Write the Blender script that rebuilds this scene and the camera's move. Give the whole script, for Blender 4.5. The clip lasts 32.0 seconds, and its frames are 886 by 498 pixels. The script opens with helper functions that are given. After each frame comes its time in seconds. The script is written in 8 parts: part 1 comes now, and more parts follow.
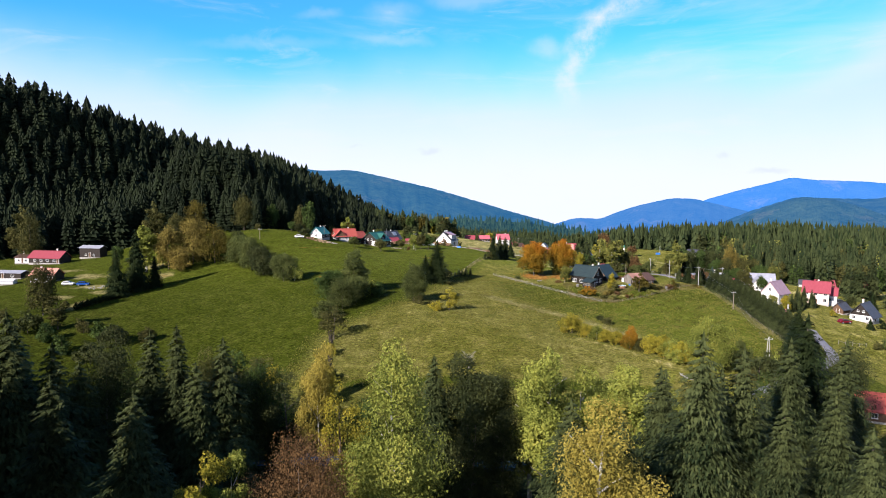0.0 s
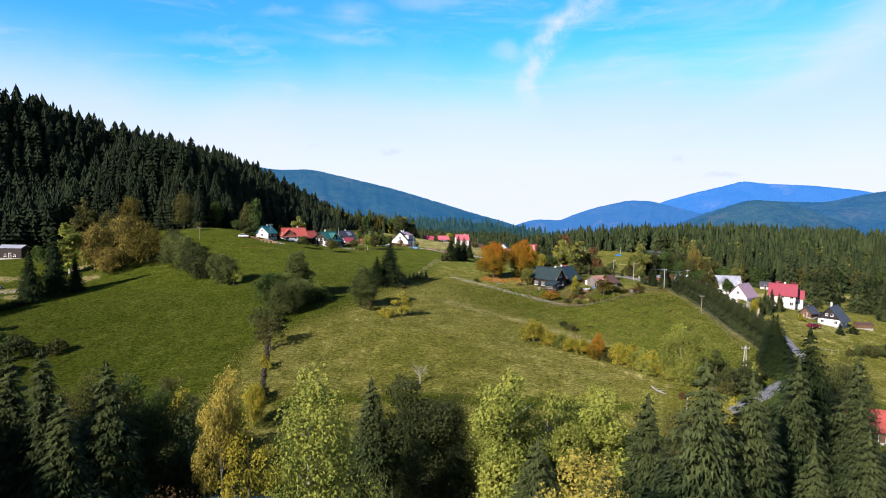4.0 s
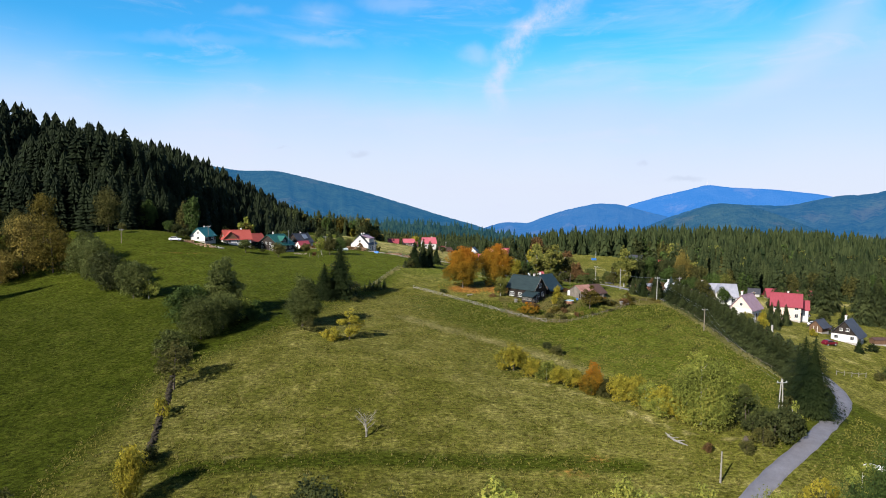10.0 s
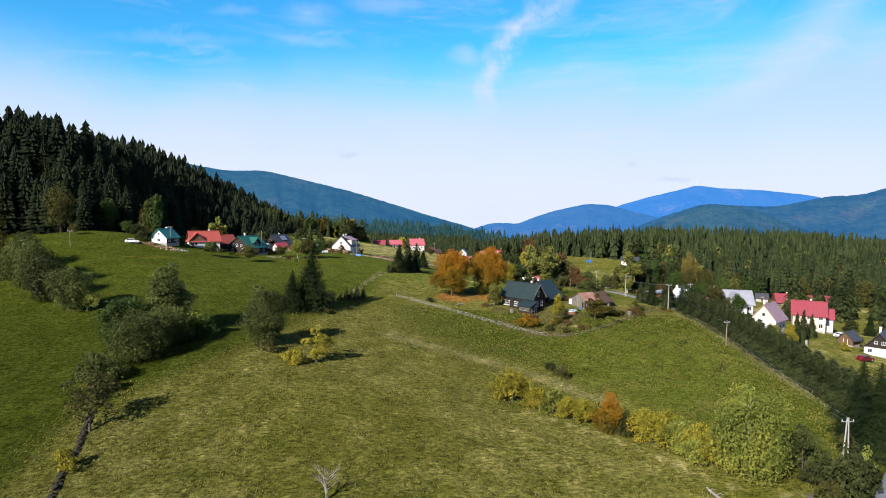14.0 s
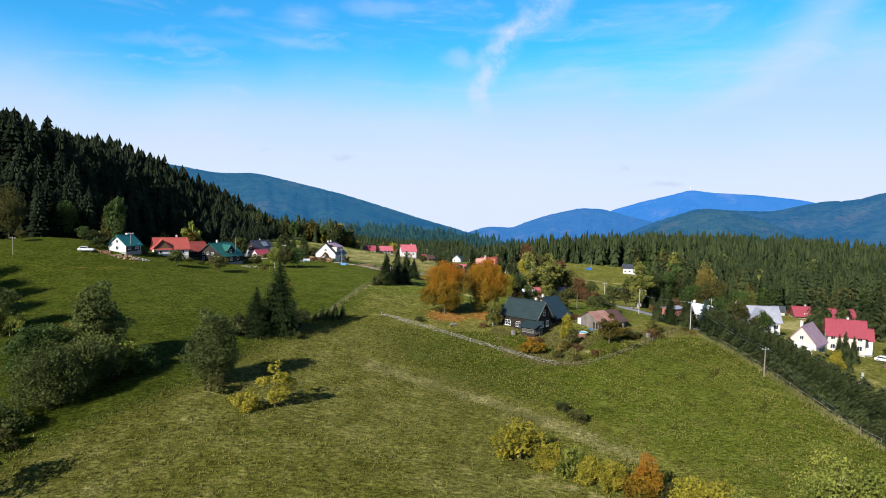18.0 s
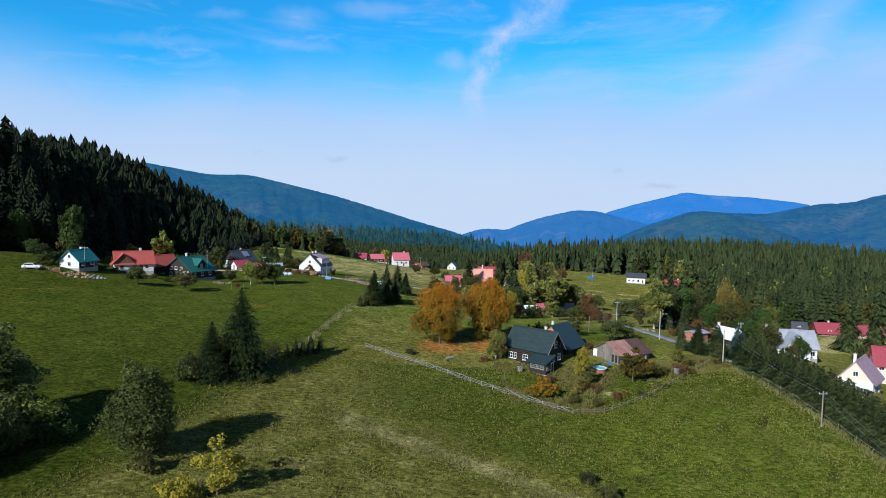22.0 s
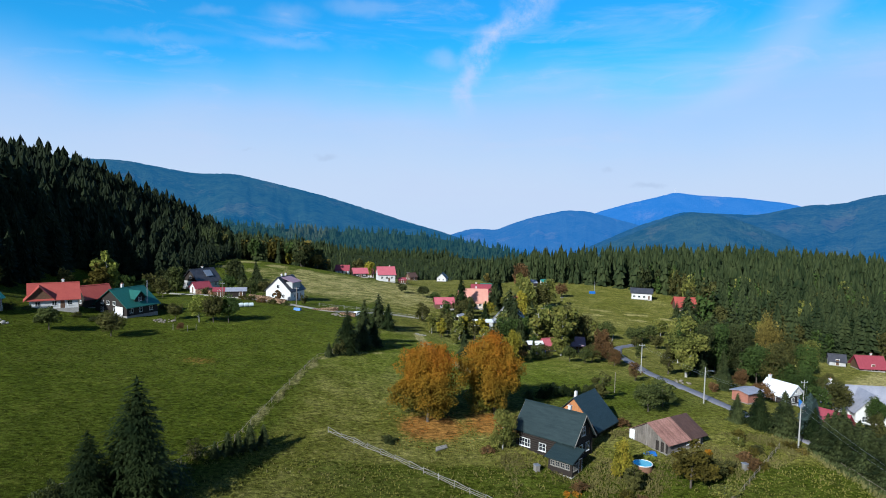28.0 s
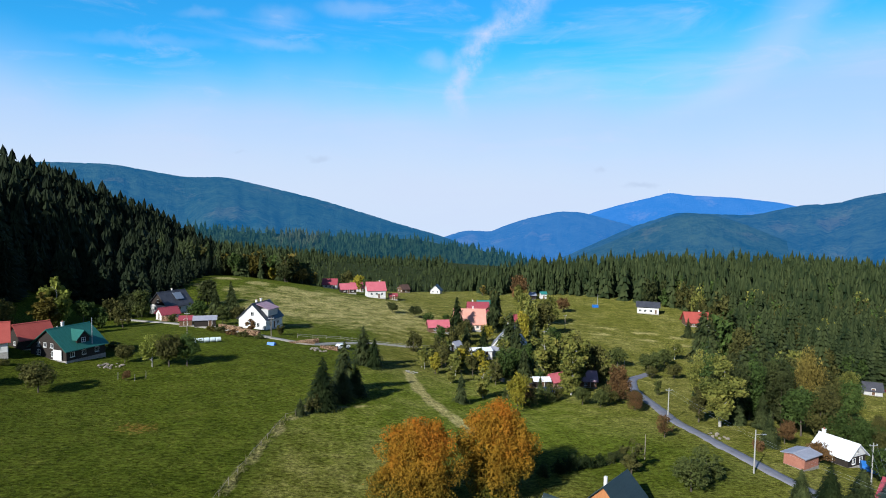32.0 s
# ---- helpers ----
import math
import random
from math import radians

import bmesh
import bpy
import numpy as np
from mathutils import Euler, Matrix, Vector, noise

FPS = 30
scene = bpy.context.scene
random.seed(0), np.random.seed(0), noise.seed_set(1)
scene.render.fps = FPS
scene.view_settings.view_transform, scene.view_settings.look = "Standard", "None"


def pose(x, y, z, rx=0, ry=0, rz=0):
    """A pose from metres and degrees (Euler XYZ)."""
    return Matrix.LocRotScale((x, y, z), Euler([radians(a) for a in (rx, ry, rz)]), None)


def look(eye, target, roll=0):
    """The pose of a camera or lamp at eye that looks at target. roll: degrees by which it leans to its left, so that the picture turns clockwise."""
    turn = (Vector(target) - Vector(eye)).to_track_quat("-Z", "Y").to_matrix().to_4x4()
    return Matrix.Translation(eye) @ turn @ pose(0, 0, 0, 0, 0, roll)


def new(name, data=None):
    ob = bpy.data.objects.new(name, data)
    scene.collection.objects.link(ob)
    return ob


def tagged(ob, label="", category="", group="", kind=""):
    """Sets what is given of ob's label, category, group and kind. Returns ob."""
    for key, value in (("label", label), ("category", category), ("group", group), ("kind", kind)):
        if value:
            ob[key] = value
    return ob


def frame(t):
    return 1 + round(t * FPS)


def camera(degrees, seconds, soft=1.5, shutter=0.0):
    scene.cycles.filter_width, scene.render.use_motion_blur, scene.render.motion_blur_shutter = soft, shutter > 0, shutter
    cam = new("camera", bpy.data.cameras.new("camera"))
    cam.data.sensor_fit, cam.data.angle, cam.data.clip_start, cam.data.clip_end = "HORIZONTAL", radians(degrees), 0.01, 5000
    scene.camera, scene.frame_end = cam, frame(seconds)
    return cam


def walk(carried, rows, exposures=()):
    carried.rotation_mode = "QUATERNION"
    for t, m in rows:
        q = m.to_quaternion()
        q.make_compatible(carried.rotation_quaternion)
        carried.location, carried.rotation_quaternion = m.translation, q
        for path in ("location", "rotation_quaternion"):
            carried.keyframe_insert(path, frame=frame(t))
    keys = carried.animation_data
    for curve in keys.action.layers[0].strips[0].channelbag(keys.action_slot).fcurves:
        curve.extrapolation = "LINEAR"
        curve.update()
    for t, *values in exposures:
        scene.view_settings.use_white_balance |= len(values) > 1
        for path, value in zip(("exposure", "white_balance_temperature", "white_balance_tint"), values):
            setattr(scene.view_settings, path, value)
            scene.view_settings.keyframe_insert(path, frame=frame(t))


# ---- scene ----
cam = camera(69.4, 32.0, 1.0)
PATH = [
    (0, (-6.039, 2.775, 32.841), (-6.108, 4.768, 32.679), 0.4),
    (3, (-4.559, 13.972, 31.8), (-4.531, 15.965, 31.64), 0.8),
    (6, (-3.355, 27.172, 31.134), (-3.261, 29.164, 30.982), 0.8),
    (9, (-1.74, 43.435, 30.264), (-1.6, 45.425, 30.115), 1.0),
    (11, (-0.491, 54.322, 29.79), (-0.331, 56.31, 29.643), 1.0),
    (13, (0.659, 64.98, 29.288), (0.836, 66.967, 29.141), 1.0),
    (17, (3.282, 86.578, 29.408), (3.478, 88.563, 29.272), 1.3),
    (19, (4.22, 97.528, 30.264), (4.428, 99.513, 30.131), 1.3),
    (23, (6.252, 118.864, 32.912), (6.476, 120.848, 32.784), 1.4),
    (25, (7.2, 129.84, 34.624), (7.435, 131.822, 34.497), 1.5),
    (28, (9.276, 146.886, 38.122), (9.529, 148.866, 37.99), 1.5),
    (30, (10.704, 158.359, 40.637), (10.967, 160.337, 40.505), 1.3),
    (32, (12.179, 169.6, 42.859), (12.451, 171.577, 42.731), 1.1),
]
EXPOSURES = [(0, 0.89, 6280, 19), (6, 0.71, 6290, 15), (9, 0.60, 6340, 12), (13, 0.63, 6320, 12), (17, 0.69, 6270, 12), (19, 0.43, 5900, 8), (20.5, 0.34, 5640, 7), (25, 0.33, 5590, 7), (28.5, 0.34, 5560, 7), (32, 0.46, 5830, 8)]
walk(cam, [(t, look(eye, aim, lean)) for t, eye, aim, lean in PATH], EXPOSURES)

# ---- world and light ----
SUN_EL, SUN_FROM = radians(29), Vector((-0.656, -0.755))
world = bpy.data.worlds.new("sky")
scene.world = world
world.use_nodes = True


def sky_nodes():
    nt = world.node_tree
    nt.nodes.clear()
    N, K = nt.nodes.new, nt.links.new
    out, bg = N("ShaderNodeOutputWorld"), N("ShaderNodeBackground")
    sky = N("ShaderNodeTexSky")
    sky.sky_type, sky.sun_disc = "NISHITA", False
    sky.sun_elevation = SUN_EL
    sky.sun_rotation = math.atan2(SUN_FROM.x, SUN_FROM.y)
    sky.altitude, sky.air_density, sky.dust_density, sky.ozone_density = 600, 1.0, 0.6, 2.5
    tc = N("ShaderNodeTexCoord")

    def noise_at(scale, size, detail, rough, lo, hi, rot=(0, 0, 0), loc=(0, 0, 0), warp=0.0):
        mp, tx, rp = N("ShaderNodeMapping"), N("ShaderNodeTexNoise"), N("ShaderNodeMapRange")
        mp.inputs["Scale"].default_value, mp.inputs["Rotation"].default_value = size, rot
        mp.inputs["Location"].default_value = loc
        tx.inputs["Scale"].default_value, tx.inputs["Detail"].default_value = scale, detail
        tx.inputs["Roughness"].default_value, tx.inputs["Distortion"].default_value = rough, warp
        rp.inputs["From Min"].default_value, rp.inputs["From Max"].default_value = lo, hi
        rp.interpolation_type = "SMOOTHSTEP"
        K(tc.outputs["Generated"], mp.inputs["Vector"])
        K(mp.outputs["Vector"], tx.inputs["Vector"])
        K(tx.outputs["Fac"], rp.inputs["Value"])
        return rp.outputs["Result"]

    def calc(op, a, b):
        m = N("ShaderNodeMath")
        m.operation, m.use_clamp = op.replace("_RAW", ""), op == "ADD"
        for k, v in enumerate((a, b)):
            if isinstance(v, (int, float)):
                m.inputs[k].default_value = v
            else:
                K(v, m.inputs[k])
        return m.outputs[0]

    def band(a, b, sock):
        r = N("ShaderNodeMapRange")
        r.interpolation_type = "SMOOTHSTEP"
        r.inputs["From Min"].default_value, r.inputs["From Max"].default_value = a, b
        K(sock, r.inputs["Value"])
        return r.outputs["Result"]

    sep = N("ShaderNodeSeparateXYZ")
    K(tc.outputs["Generated"], sep.inputs[0])
    X, Y, Z = sep.outputs
    front = band(0.0, 0.3, Y)
    Yp = calc("MAXIMUM", Y, 0.05)
    d, e = calc("DIVIDE", X, Yp), calc("DIVIDE", Z, Yp)

    def wobble(scale, amount, detail=5):
        t = N("ShaderNodeTexNoise")
        t.inputs["Scale"].default_value, t.inputs["Detail"].default_value = scale, detail
        K(tc.outputs["Generated"], t.inputs["Vector"])
        return calc("MULTIPLY", calc("SUBTRACT", t.outputs["Fac"], 0.5), amount)

    def profile(sock, stops):
        r = N("ShaderNodeValToRGB")
        while len(r.color_ramp.elements) < len(stops):
            r.color_ramp.elements.new(0.5)
        for el, (p, c) in zip(r.color_ramp.elements, stops):
            el.position, el.color = p, (c, c, c, 1)
        K(sock, r.inputs["Fac"])
        return r.outputs["Color"]

    def spot(cd, ce, rd, re, amount):
        """A soft shred of cloud round a bearing, torn by noise."""
        a = calc("MULTIPLY", calc("SUBTRACT", calc("ADD_RAW", d, wobble(26, 0.05)), cd), 1 / rd)
        b = calc("MULTIPLY", calc("SUBTRACT", calc("ADD_RAW", e, wobble(34, 0.025)), ce), 1 / re)
        q = calc("SQRT", calc("ADD_RAW", calc("MULTIPLY", a, a), calc("MULTIPLY", b, b)), 0)
        return calc("MULTIPLY", calc("MULTIPLY", band(1.0, 0.1, q), front), amount)

    # a lavender veil from mid-height down and a milky white one low over the horizon
    lift = calc("ADD_RAW", Z, calc("ADD_RAW", wobble(2.6, 0.14, 4), calc("ADD_RAW", calc("MULTIPLY", calc("ABSOLUTE", X, 0), -0.05), calc("MULTIPLY", calc("MAXIMUM", X, 0.0), -0.04))))
    lavender = calc("MULTIPLY", band(0.222, 0.10, lift), 0.9)
    milky = calc("MULTIPLY", band(0.19, 0.01, calc("ADD_RAW", Z, wobble(4.0, 0.06))), 0.97)
    thin = calc("MULTIPLY", noise_at(3.0, (1, 1, 6), 6, 0.6, 0.48, 0.78, (0, 0.08, 0), (0.3, 0, 0), 0.5), 0.30)
    wisps = calc("MULTIPLY", noise_at(7.0, (1, 1, 4), 7, 0.62, 0.54, 0.8, (0, 0.16, 0.2), (1.7, 0.4, 0), 0.8), 0.30)
    # one long slanting streak of high cloud that widens upwards and hooks at its foot
    mid = profile(e, [(0.0, 0.19), (0.149, 0.160), (0.179, 0.153), (0.219, 0.173), (0.246, 0.188), (0.277, 0.212), (0.297, 0.243), (0.323, 0.258), (0.6, 0.55)])
    wid = profile(e, [(0.10, 0.016), (0.15, 0.024), (0.19, 0.024), (0.25, 0.032), (0.32, 0.040), (0.5, 0.06)])
    off = calc("ABSOLUTE", calc("SUBTRACT", calc("ADD_RAW", d, calc("ADD_RAW", wobble(11, 0.034, 3), wobble(42, 0.040, 6))), mid), 0)
    streak = band(1.3, 0.05, calc("DIVIDE", off, wid))
    streak = calc("MULTIPLY", calc("MULTIPLY", streak, band(0.115, 0.19, e)), calc("MULTIPLY", band(0.75, 0.4, e), front))
    streak = calc("MULTIPLY", streak, calc("MULTIPLY", noise_at(24, (1, 1, 1), 6, 0.65, 0.28, 0.66), 0.66))
    # a broad faint one to its right
    mid2 = profile(e, [(0.12, 0.44), (0.177, 0.55), (0.212, 0.63), (0.26, 0.67), (0.307, 0.70), (0.5, 0.85)])
    off2 = calc("ABSOLUTE", calc("SUBTRACT", calc("ADD_RAW", d, wobble(9, 0.10)), mid2), 0)
    broad = calc("MULTIPLY", calc("MULTIPLY", band(0.085, 0.0, off2), calc("MULTIPLY", band(0.13, 0.2, e), front)), 0.34)
    cloud = calc("ADD", calc("ADD", thin, wisps), calc("ADD", streak, broad))
    for args in ((0.123, 0.227, 0.042, 0.022, 0.32), (-0.115, 0.281, 0.055, 0.024, 0.20), (-0.115, 0.238, 0.075, 0.012, 0.20), (-0.005, 0.298, 0.08, 0.020, 0.24), (-0.228, 0.279, 0.05, 0.012, 0.14), (-0.31, 0.235, 0.16, 0.014, 0.14)):
        cloud = calc("ADD", cloud, spot(*args))
    grey = calc("ADD", calc("ADD", spot(-0.058, 0.071, 0.026, 0.007, 0.5), spot(0.463, 0.043, 0.045, 0.006, 0.5)), calc("ADD", spot(0.395, 0.068, 0.016, 0.007, 0.4), spot(-0.17, 0.075, 0.02, 0.004, 0.3)))

    def over(fac, below, colour):
        m = N("ShaderNodeMix")
        m.data_type = "RGBA"
        K(fac, m.inputs["Factor"])
        K(below, m.inputs[6])
        m.inputs[7].default_value = colour
        return m.outputs[2]

    def over_pair(fac):
        m = N("ShaderNodeMix")
        m.data_type = "RGBA"
        K(fac, m.inputs["Factor"])
        m.inputs[6].default_value, m.inputs[7].default_value = SKY_PALE, SKY_TINT
        return m.outputs[2]

    tint = N("ShaderNodeMix")
    tint.data_type, tint.blend_type = "RGBA", "MULTIPLY"
    tint.inputs["Factor"].default_value = 1.0
    # deep azure ahead, away from the sun; paler round the sun behind
    K(over_pair(band(-0.25, 0.35, Y)), tint.inputs[7])
    K(sky.outputs["Color"], tint.inputs[6])
    col = over(lavender, tint.outputs[2], LAVENDER)
    col = over(milky, col, MILK)
    col = over(cloud, col, CLOUD)
    col = over(grey, col, SHRED)
    K(col, bg.inputs["Color"])
    bg.inputs["Strength"].default_value = SKY_STRENGTH
    K(bg.outputs[0], out.inputs["Surface"])


SKY_TINT, SKY_PALE, SKY_STRENGTH = (0.36, 1.44, 1.84, 1), (0.50, 0.62, 0.72, 1), 0.071
LAVENDER, MILK, CLOUD, SHRED = (5.0, 6.6, 9.1, 1), (7.2, 7.8, 8.9, 1), (6.9, 7.3, 8.9, 1), (5.4, 6.1, 7.4, 1)
sky_nodes()
sun = new("sun", bpy.data.lights.new("sun", "SUN"))
sun.data.energy, sun.data.angle, sun.data.color = 5.0, radians(0.55), (1.0, 0.93, 0.82)
sun.matrix_world = look((0, 0, 0), (-SUN_FROM.x * math.cos(SUN_EL), -SUN_FROM.y * math.cos(SUN_EL), -math.sin(SUN_EL)))

# ---- materials ----
LEAF_ALBEDO = 0.85


def material(name):
    m = bpy.data.materials.new(name)
    m.use_nodes = True
    nt = m.node_tree
    return m, nt, nt.nodes["Principled BSDF"]


def ramp(nt, sock, stops):
    r = nt.nodes.new("ShaderNodeValToRGB")
    while len(r.color_ramp.elements) < len(stops):
        r.color_ramp.elements.new(0.5)
    for el, (p, c) in zip(r.color_ramp.elements, stops):
        el.position, el.color = p, (*c, 1)
    nt.links.new(sock, r.inputs["Fac"])
    return r.outputs["Color"]


def tex(nt, scale, detail=4, rough=0.55, stretch=None, coord="Object", warp=0.0):
    tc, t = nt.nodes.new("ShaderNodeTexCoord"), nt.nodes.new("ShaderNodeTexNoise")
    t.inputs["Scale"].default_value, t.inputs["Detail"].default_value, t.inputs["Roughness"].default_value = scale, detail, rough
    t.inputs["Distortion"].default_value = warp
    src = tc.outputs[coord]
    if stretch:
        mp = nt.nodes.new("ShaderNodeMapping")
        mp.inputs["Scale"].default_value = stretch
        nt.links.new(src, mp.inputs["Vector"])
        src = mp.outputs["Vector"]
    nt.links.new(src, t.inputs["Vector"])
    return t.outputs["Fac"]


def mixc(nt, fac, a, b, mode="MIX"):
    m = nt.nodes.new("ShaderNodeMix")
    m.data_type, m.blend_type = "RGBA", mode
    for k, v in ((0, fac), (6, a), (7, b)):
        if isinstance(v, (int, float)):
            m.inputs[k].default_value = v
        elif isinstance(v, tuple):
            m.inputs[k].default_value = (*v, 1)
        else:
            nt.links.new(v, m.inputs[k])
    return m.outputs[2]


def rerange(nt, sock, a, b, c=0.0, d=1.0):
    r = nt.nodes.new("ShaderNodeMapRange")
    for n, v in (("From Min", a), ("From Max", b), ("To Min", c), ("To Max", d)):
        r.inputs[n].default_value = v
    nt.links.new(sock, r.inputs["Value"])
    return r.outputs["Result"]


def bump(nt, bsdf, sock, strength, distance):
    b = nt.nodes.new("ShaderNodeBump")
    b.inputs["Strength"].default_value, b.inputs["Distance"].default_value = strength, distance
    nt.links.new(sock, b.inputs["Height"])
    nt.links.new(b.outputs["Normal"], bsdf.inputs["Normal"])


def surface(name, dark, light, scale=1.5, rough=0.8, fine=14.0, stretch=None, relief=0.02, metal=0.0, per_object=0.0):
    """A worn matter: two scales of variation between a dark and a light tone, and a fine relief."""
    m, nt, bsdf = material(name)
    a = tex(nt, scale, 5, 0.6, stretch)
    b = tex(nt, fine, 4, 0.6, stretch)
    both = mixc(nt, 0.45, a, b)
    col = ramp(nt, both, [(0.30, dark), (0.72, light)])
    if per_object:
        info = nt.nodes.new("ShaderNodeObjectInfo")
        v = rerange(nt, info.outputs["Random"], 0, 1, 1 - per_object, 1 + per_object)
        hs = nt.nodes.new("ShaderNodeHueSaturation")
        nt.links.new(v, hs.inputs["Value"])
        nt.links.new(col, hs.inputs["Color"])
        col = hs.outputs["Color"]
    nt.links.new(col, bsdf.inputs["Base Color"])
    bsdf.inputs["Roughness"].default_value, bsdf.inputs["Metallic"].default_value = rough, metal
    bsdf.inputs["Specular IOR Level"].default_value = 0.3
    bump(nt, bsdf, b, 0.5, relief)
    return m


def foliage(name, dark, light, shift=None, big=2.4, glow=0.25, rough=0.75, rise=0.0, even=0.62):
    """Leaves or needles: a tone for every clump, drifting over the crown; thin enough to let some light through."""
    dark, light, shift = [c and tuple(LEAF_ALBEDO * v for v in c) for c in (dark, light, shift)]
    m, nt, bsdf = material(name)
    geo = nt.nodes.new("ShaderNodeNewGeometry")
    a = tex(nt, big, 2, 0.5)
    f = mixc(nt, even, geo.outputs["Random Per Island"], rerange(nt, a, 0.3, 0.7))
    if rise:
        sx, tc = nt.nodes.new("ShaderNodeSeparateXYZ"), nt.nodes.new("ShaderNodeTexCoord")
        nt.links.new(tc.outputs["Object"], sx.inputs[0])
        f = mixc(nt, rise, f, rerange(nt, sx.outputs[2], 0.15, 1.0))
    stops = [(0.1, dark), (0.9, light)] if shift is None else [(0.08, dark), (0.55, light), (0.95, shift)]
    col = ramp(nt, f, stops)
    info = nt.nodes.new("ShaderNodeObjectInfo")
    hs = nt.nodes.new("ShaderNodeHueSaturation")
    nt.links.new(rerange(nt, info.outputs["Random"], 0, 1, 0.86, 1.14), hs.inputs["Value"])
    nt.links.new(col, hs.inputs["Color"])
    nt.links.new(hs.outputs["Color"], bsdf.inputs["Base Color"])
    bsdf.inputs["Roughness"].default_value = rough
    bsdf.inputs["Specular IOR Level"].default_value = 0.09
    tr, mx = nt.nodes.new("ShaderNodeBsdfTranslucent"), nt.nodes.new("ShaderNodeMixShader")
    nt.links.new(hs.outputs["Color"], tr.inputs["Color"])
    mx.inputs["Fac"].default_value = glow
    nt.links.new(bsdf.outputs[0], mx.inputs[1])
    nt.links.new(tr.outputs[0], mx.inputs[2])
    nt.links.new(mx.outputs[0], nt.nodes["Material Output"].inputs["Surface"])
    return m


NEEDLES = foliage("spruce_needles", (0.015, 0.026, 0.009), (0.102, 0.120, 0.040), glow=0.12)
NEEDLES_BLUE = foliage("blue_spruce_needles", (0.03, 0.05, 0.045), (0.09, 0.13, 0.12), glow=0.1)
HEDGE_GREEN = foliage("hedge_needles", (0.009, 0.019, 0.006), (0.036, 0.050, 0.014), glow=0.12)
# dark spruce needles, toned down further: the hill's shade is in their colour
HILL_NEEDLES_SHADED = foliage("hill_forest_needles", (0.007, 0.013, 0.006), (0.025, 0.036, 0.0145), big=0.09, glow=0.04)
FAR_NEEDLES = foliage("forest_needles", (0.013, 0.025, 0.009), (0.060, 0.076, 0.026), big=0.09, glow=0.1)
LEAF_GREEN = foliage("green_leaves", (0.026, 0.048, 0.012), (0.105, 0.155, 0.036))
LEAF_DARK = foliage("dark_green_leaves", (0.022, 0.032, 0.011), (0.096, 0.108, 0.034))
LEAF_LIME = foliage("lime_green_leaves", (0.062, 0.082, 0.013), (0.285, 0.315, 0.058), (0.44, 0.40, 0.075))
LEAF_YELLOW = foliage("yellow_leaves", (0.13, 0.125, 0.016), (0.38, 0.33, 0.036), (0.44, 0.31, 0.034))
LEAF_GOLD = foliage("golden_birch_leaves", (0.20, 0.165, 0.028), (0.58, 0.465, 0.092))
LEAF_ORANGE = foliage("orange_maple_leaves", (0.070, 0.084, 0.012), (0.36, 0.190, 0.017), (0.47, 0.118, 0.010), big=3.4, rise=0.55, even=0.72)
LEAF_RUST = foliage("rust_brown_leaves", (0.090, 0.055, 0.024), (0.25, 0.140, 0.055))
LEAF_OLIVE = foliage("olive_leaves", (0.040, 0.046, 0.014), (0.155, 0.145, 0.04))
LEAF_GREY = foliage("grey_green_leaves", (0.042, 0.057, 0.016), (0.158, 0.182, 0.050))
LEAF_ASPEN = foliage("pale_aspen_leaves", (0.055, 0.072, 0.016), (0.225, 0.230, 0.050), (0.34, 0.29, 0.066))
LEAF_TAN = foliage("tan_gold_leaves", (0.088, 0.074, 0.018), (0.35, 0.270, 0.062))
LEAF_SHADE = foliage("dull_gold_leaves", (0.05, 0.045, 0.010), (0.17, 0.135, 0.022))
BARK = surface("bark", (0.05, 0.04, 0.03), (0.16, 0.13, 0.10), 3, 0.9, 20, (1, 1, 0.25), 0.03)
BARK_PALE = surface("birch_bark", (0.22, 0.20, 0.17), (0.62, 0.60, 0.55), 2, 0.8, 12, (1, 1, 3), 0.01)

# ---- the lie of the land ----
NEAR_LIFT = (-10.6, -1.3, -6.0, -2.2, -0.4, -0.3, -4.4, -1.5, 5.4, -1.1, 3.8, -11.3, 1.1, 1.5, 2.0,
             -4.3, 3.0, 1.0, -6.2, 9.2, -1.4, 7.0, 2.3, 0.2, 19.7, -8.3, 8.7, -3.8, 5.1, -0.8)
SWELLS = [(x, y, 50, NEAR_LIFT[6 * j + i]) for j, y in enumerate((115, 160, 205, 250, 295)) for i, x in enumerate((-95, -50, -5, 40, 85, 130))]
SWELLS += [(-60, 60, 60, 0.81), (20, 50, 60, -2.87), (70, 30, 60, 2.4), (-30, 345, 60, 9.16), (60, 350, 60, 0.62), (20, 430, 70, 3.95),
           (-140, 200, 80, 3.57), (-180, 290, 90, 2.45), (190, 200, 80, -0.59), (150, 400, 90, -1.78), (-60, 500, 80, 12.31),
           (200, 560, 110, 4.02), (350, 400, 150, -4.2), (-250, 150, 110, -19.35), (0, 700, 150, -10.78), (400, 700, 150, 9.63)]


def wooded_hill(x, y):
    """The long hill on the west side and the steep spur in which it ends towards the hamlet."""
    dx, dy = x + 323.0, y - 372.7
    u, v = dx * math.cos(0.92) + dy * math.sin(0.92), -dx * math.sin(0.92) + dy * math.cos(0.92)
    a, b = np.where(u > 0, 271.0, 318.0), np.where(v < 0, 50.0, 128.0)
    back = 87.9 * np.exp(-(((u / a) ** 2 + (v / b) ** 2) ** 0.85))
    dx, dy = x + 145.4, y - 362.8
    a, b = np.where(dy > 0, 160.0, 30.0), np.where(dx > 0, 32.5, 40.0)
    return back + 40.2 * np.exp(-((dy / a) ** 2 + (dx / b) ** 2))


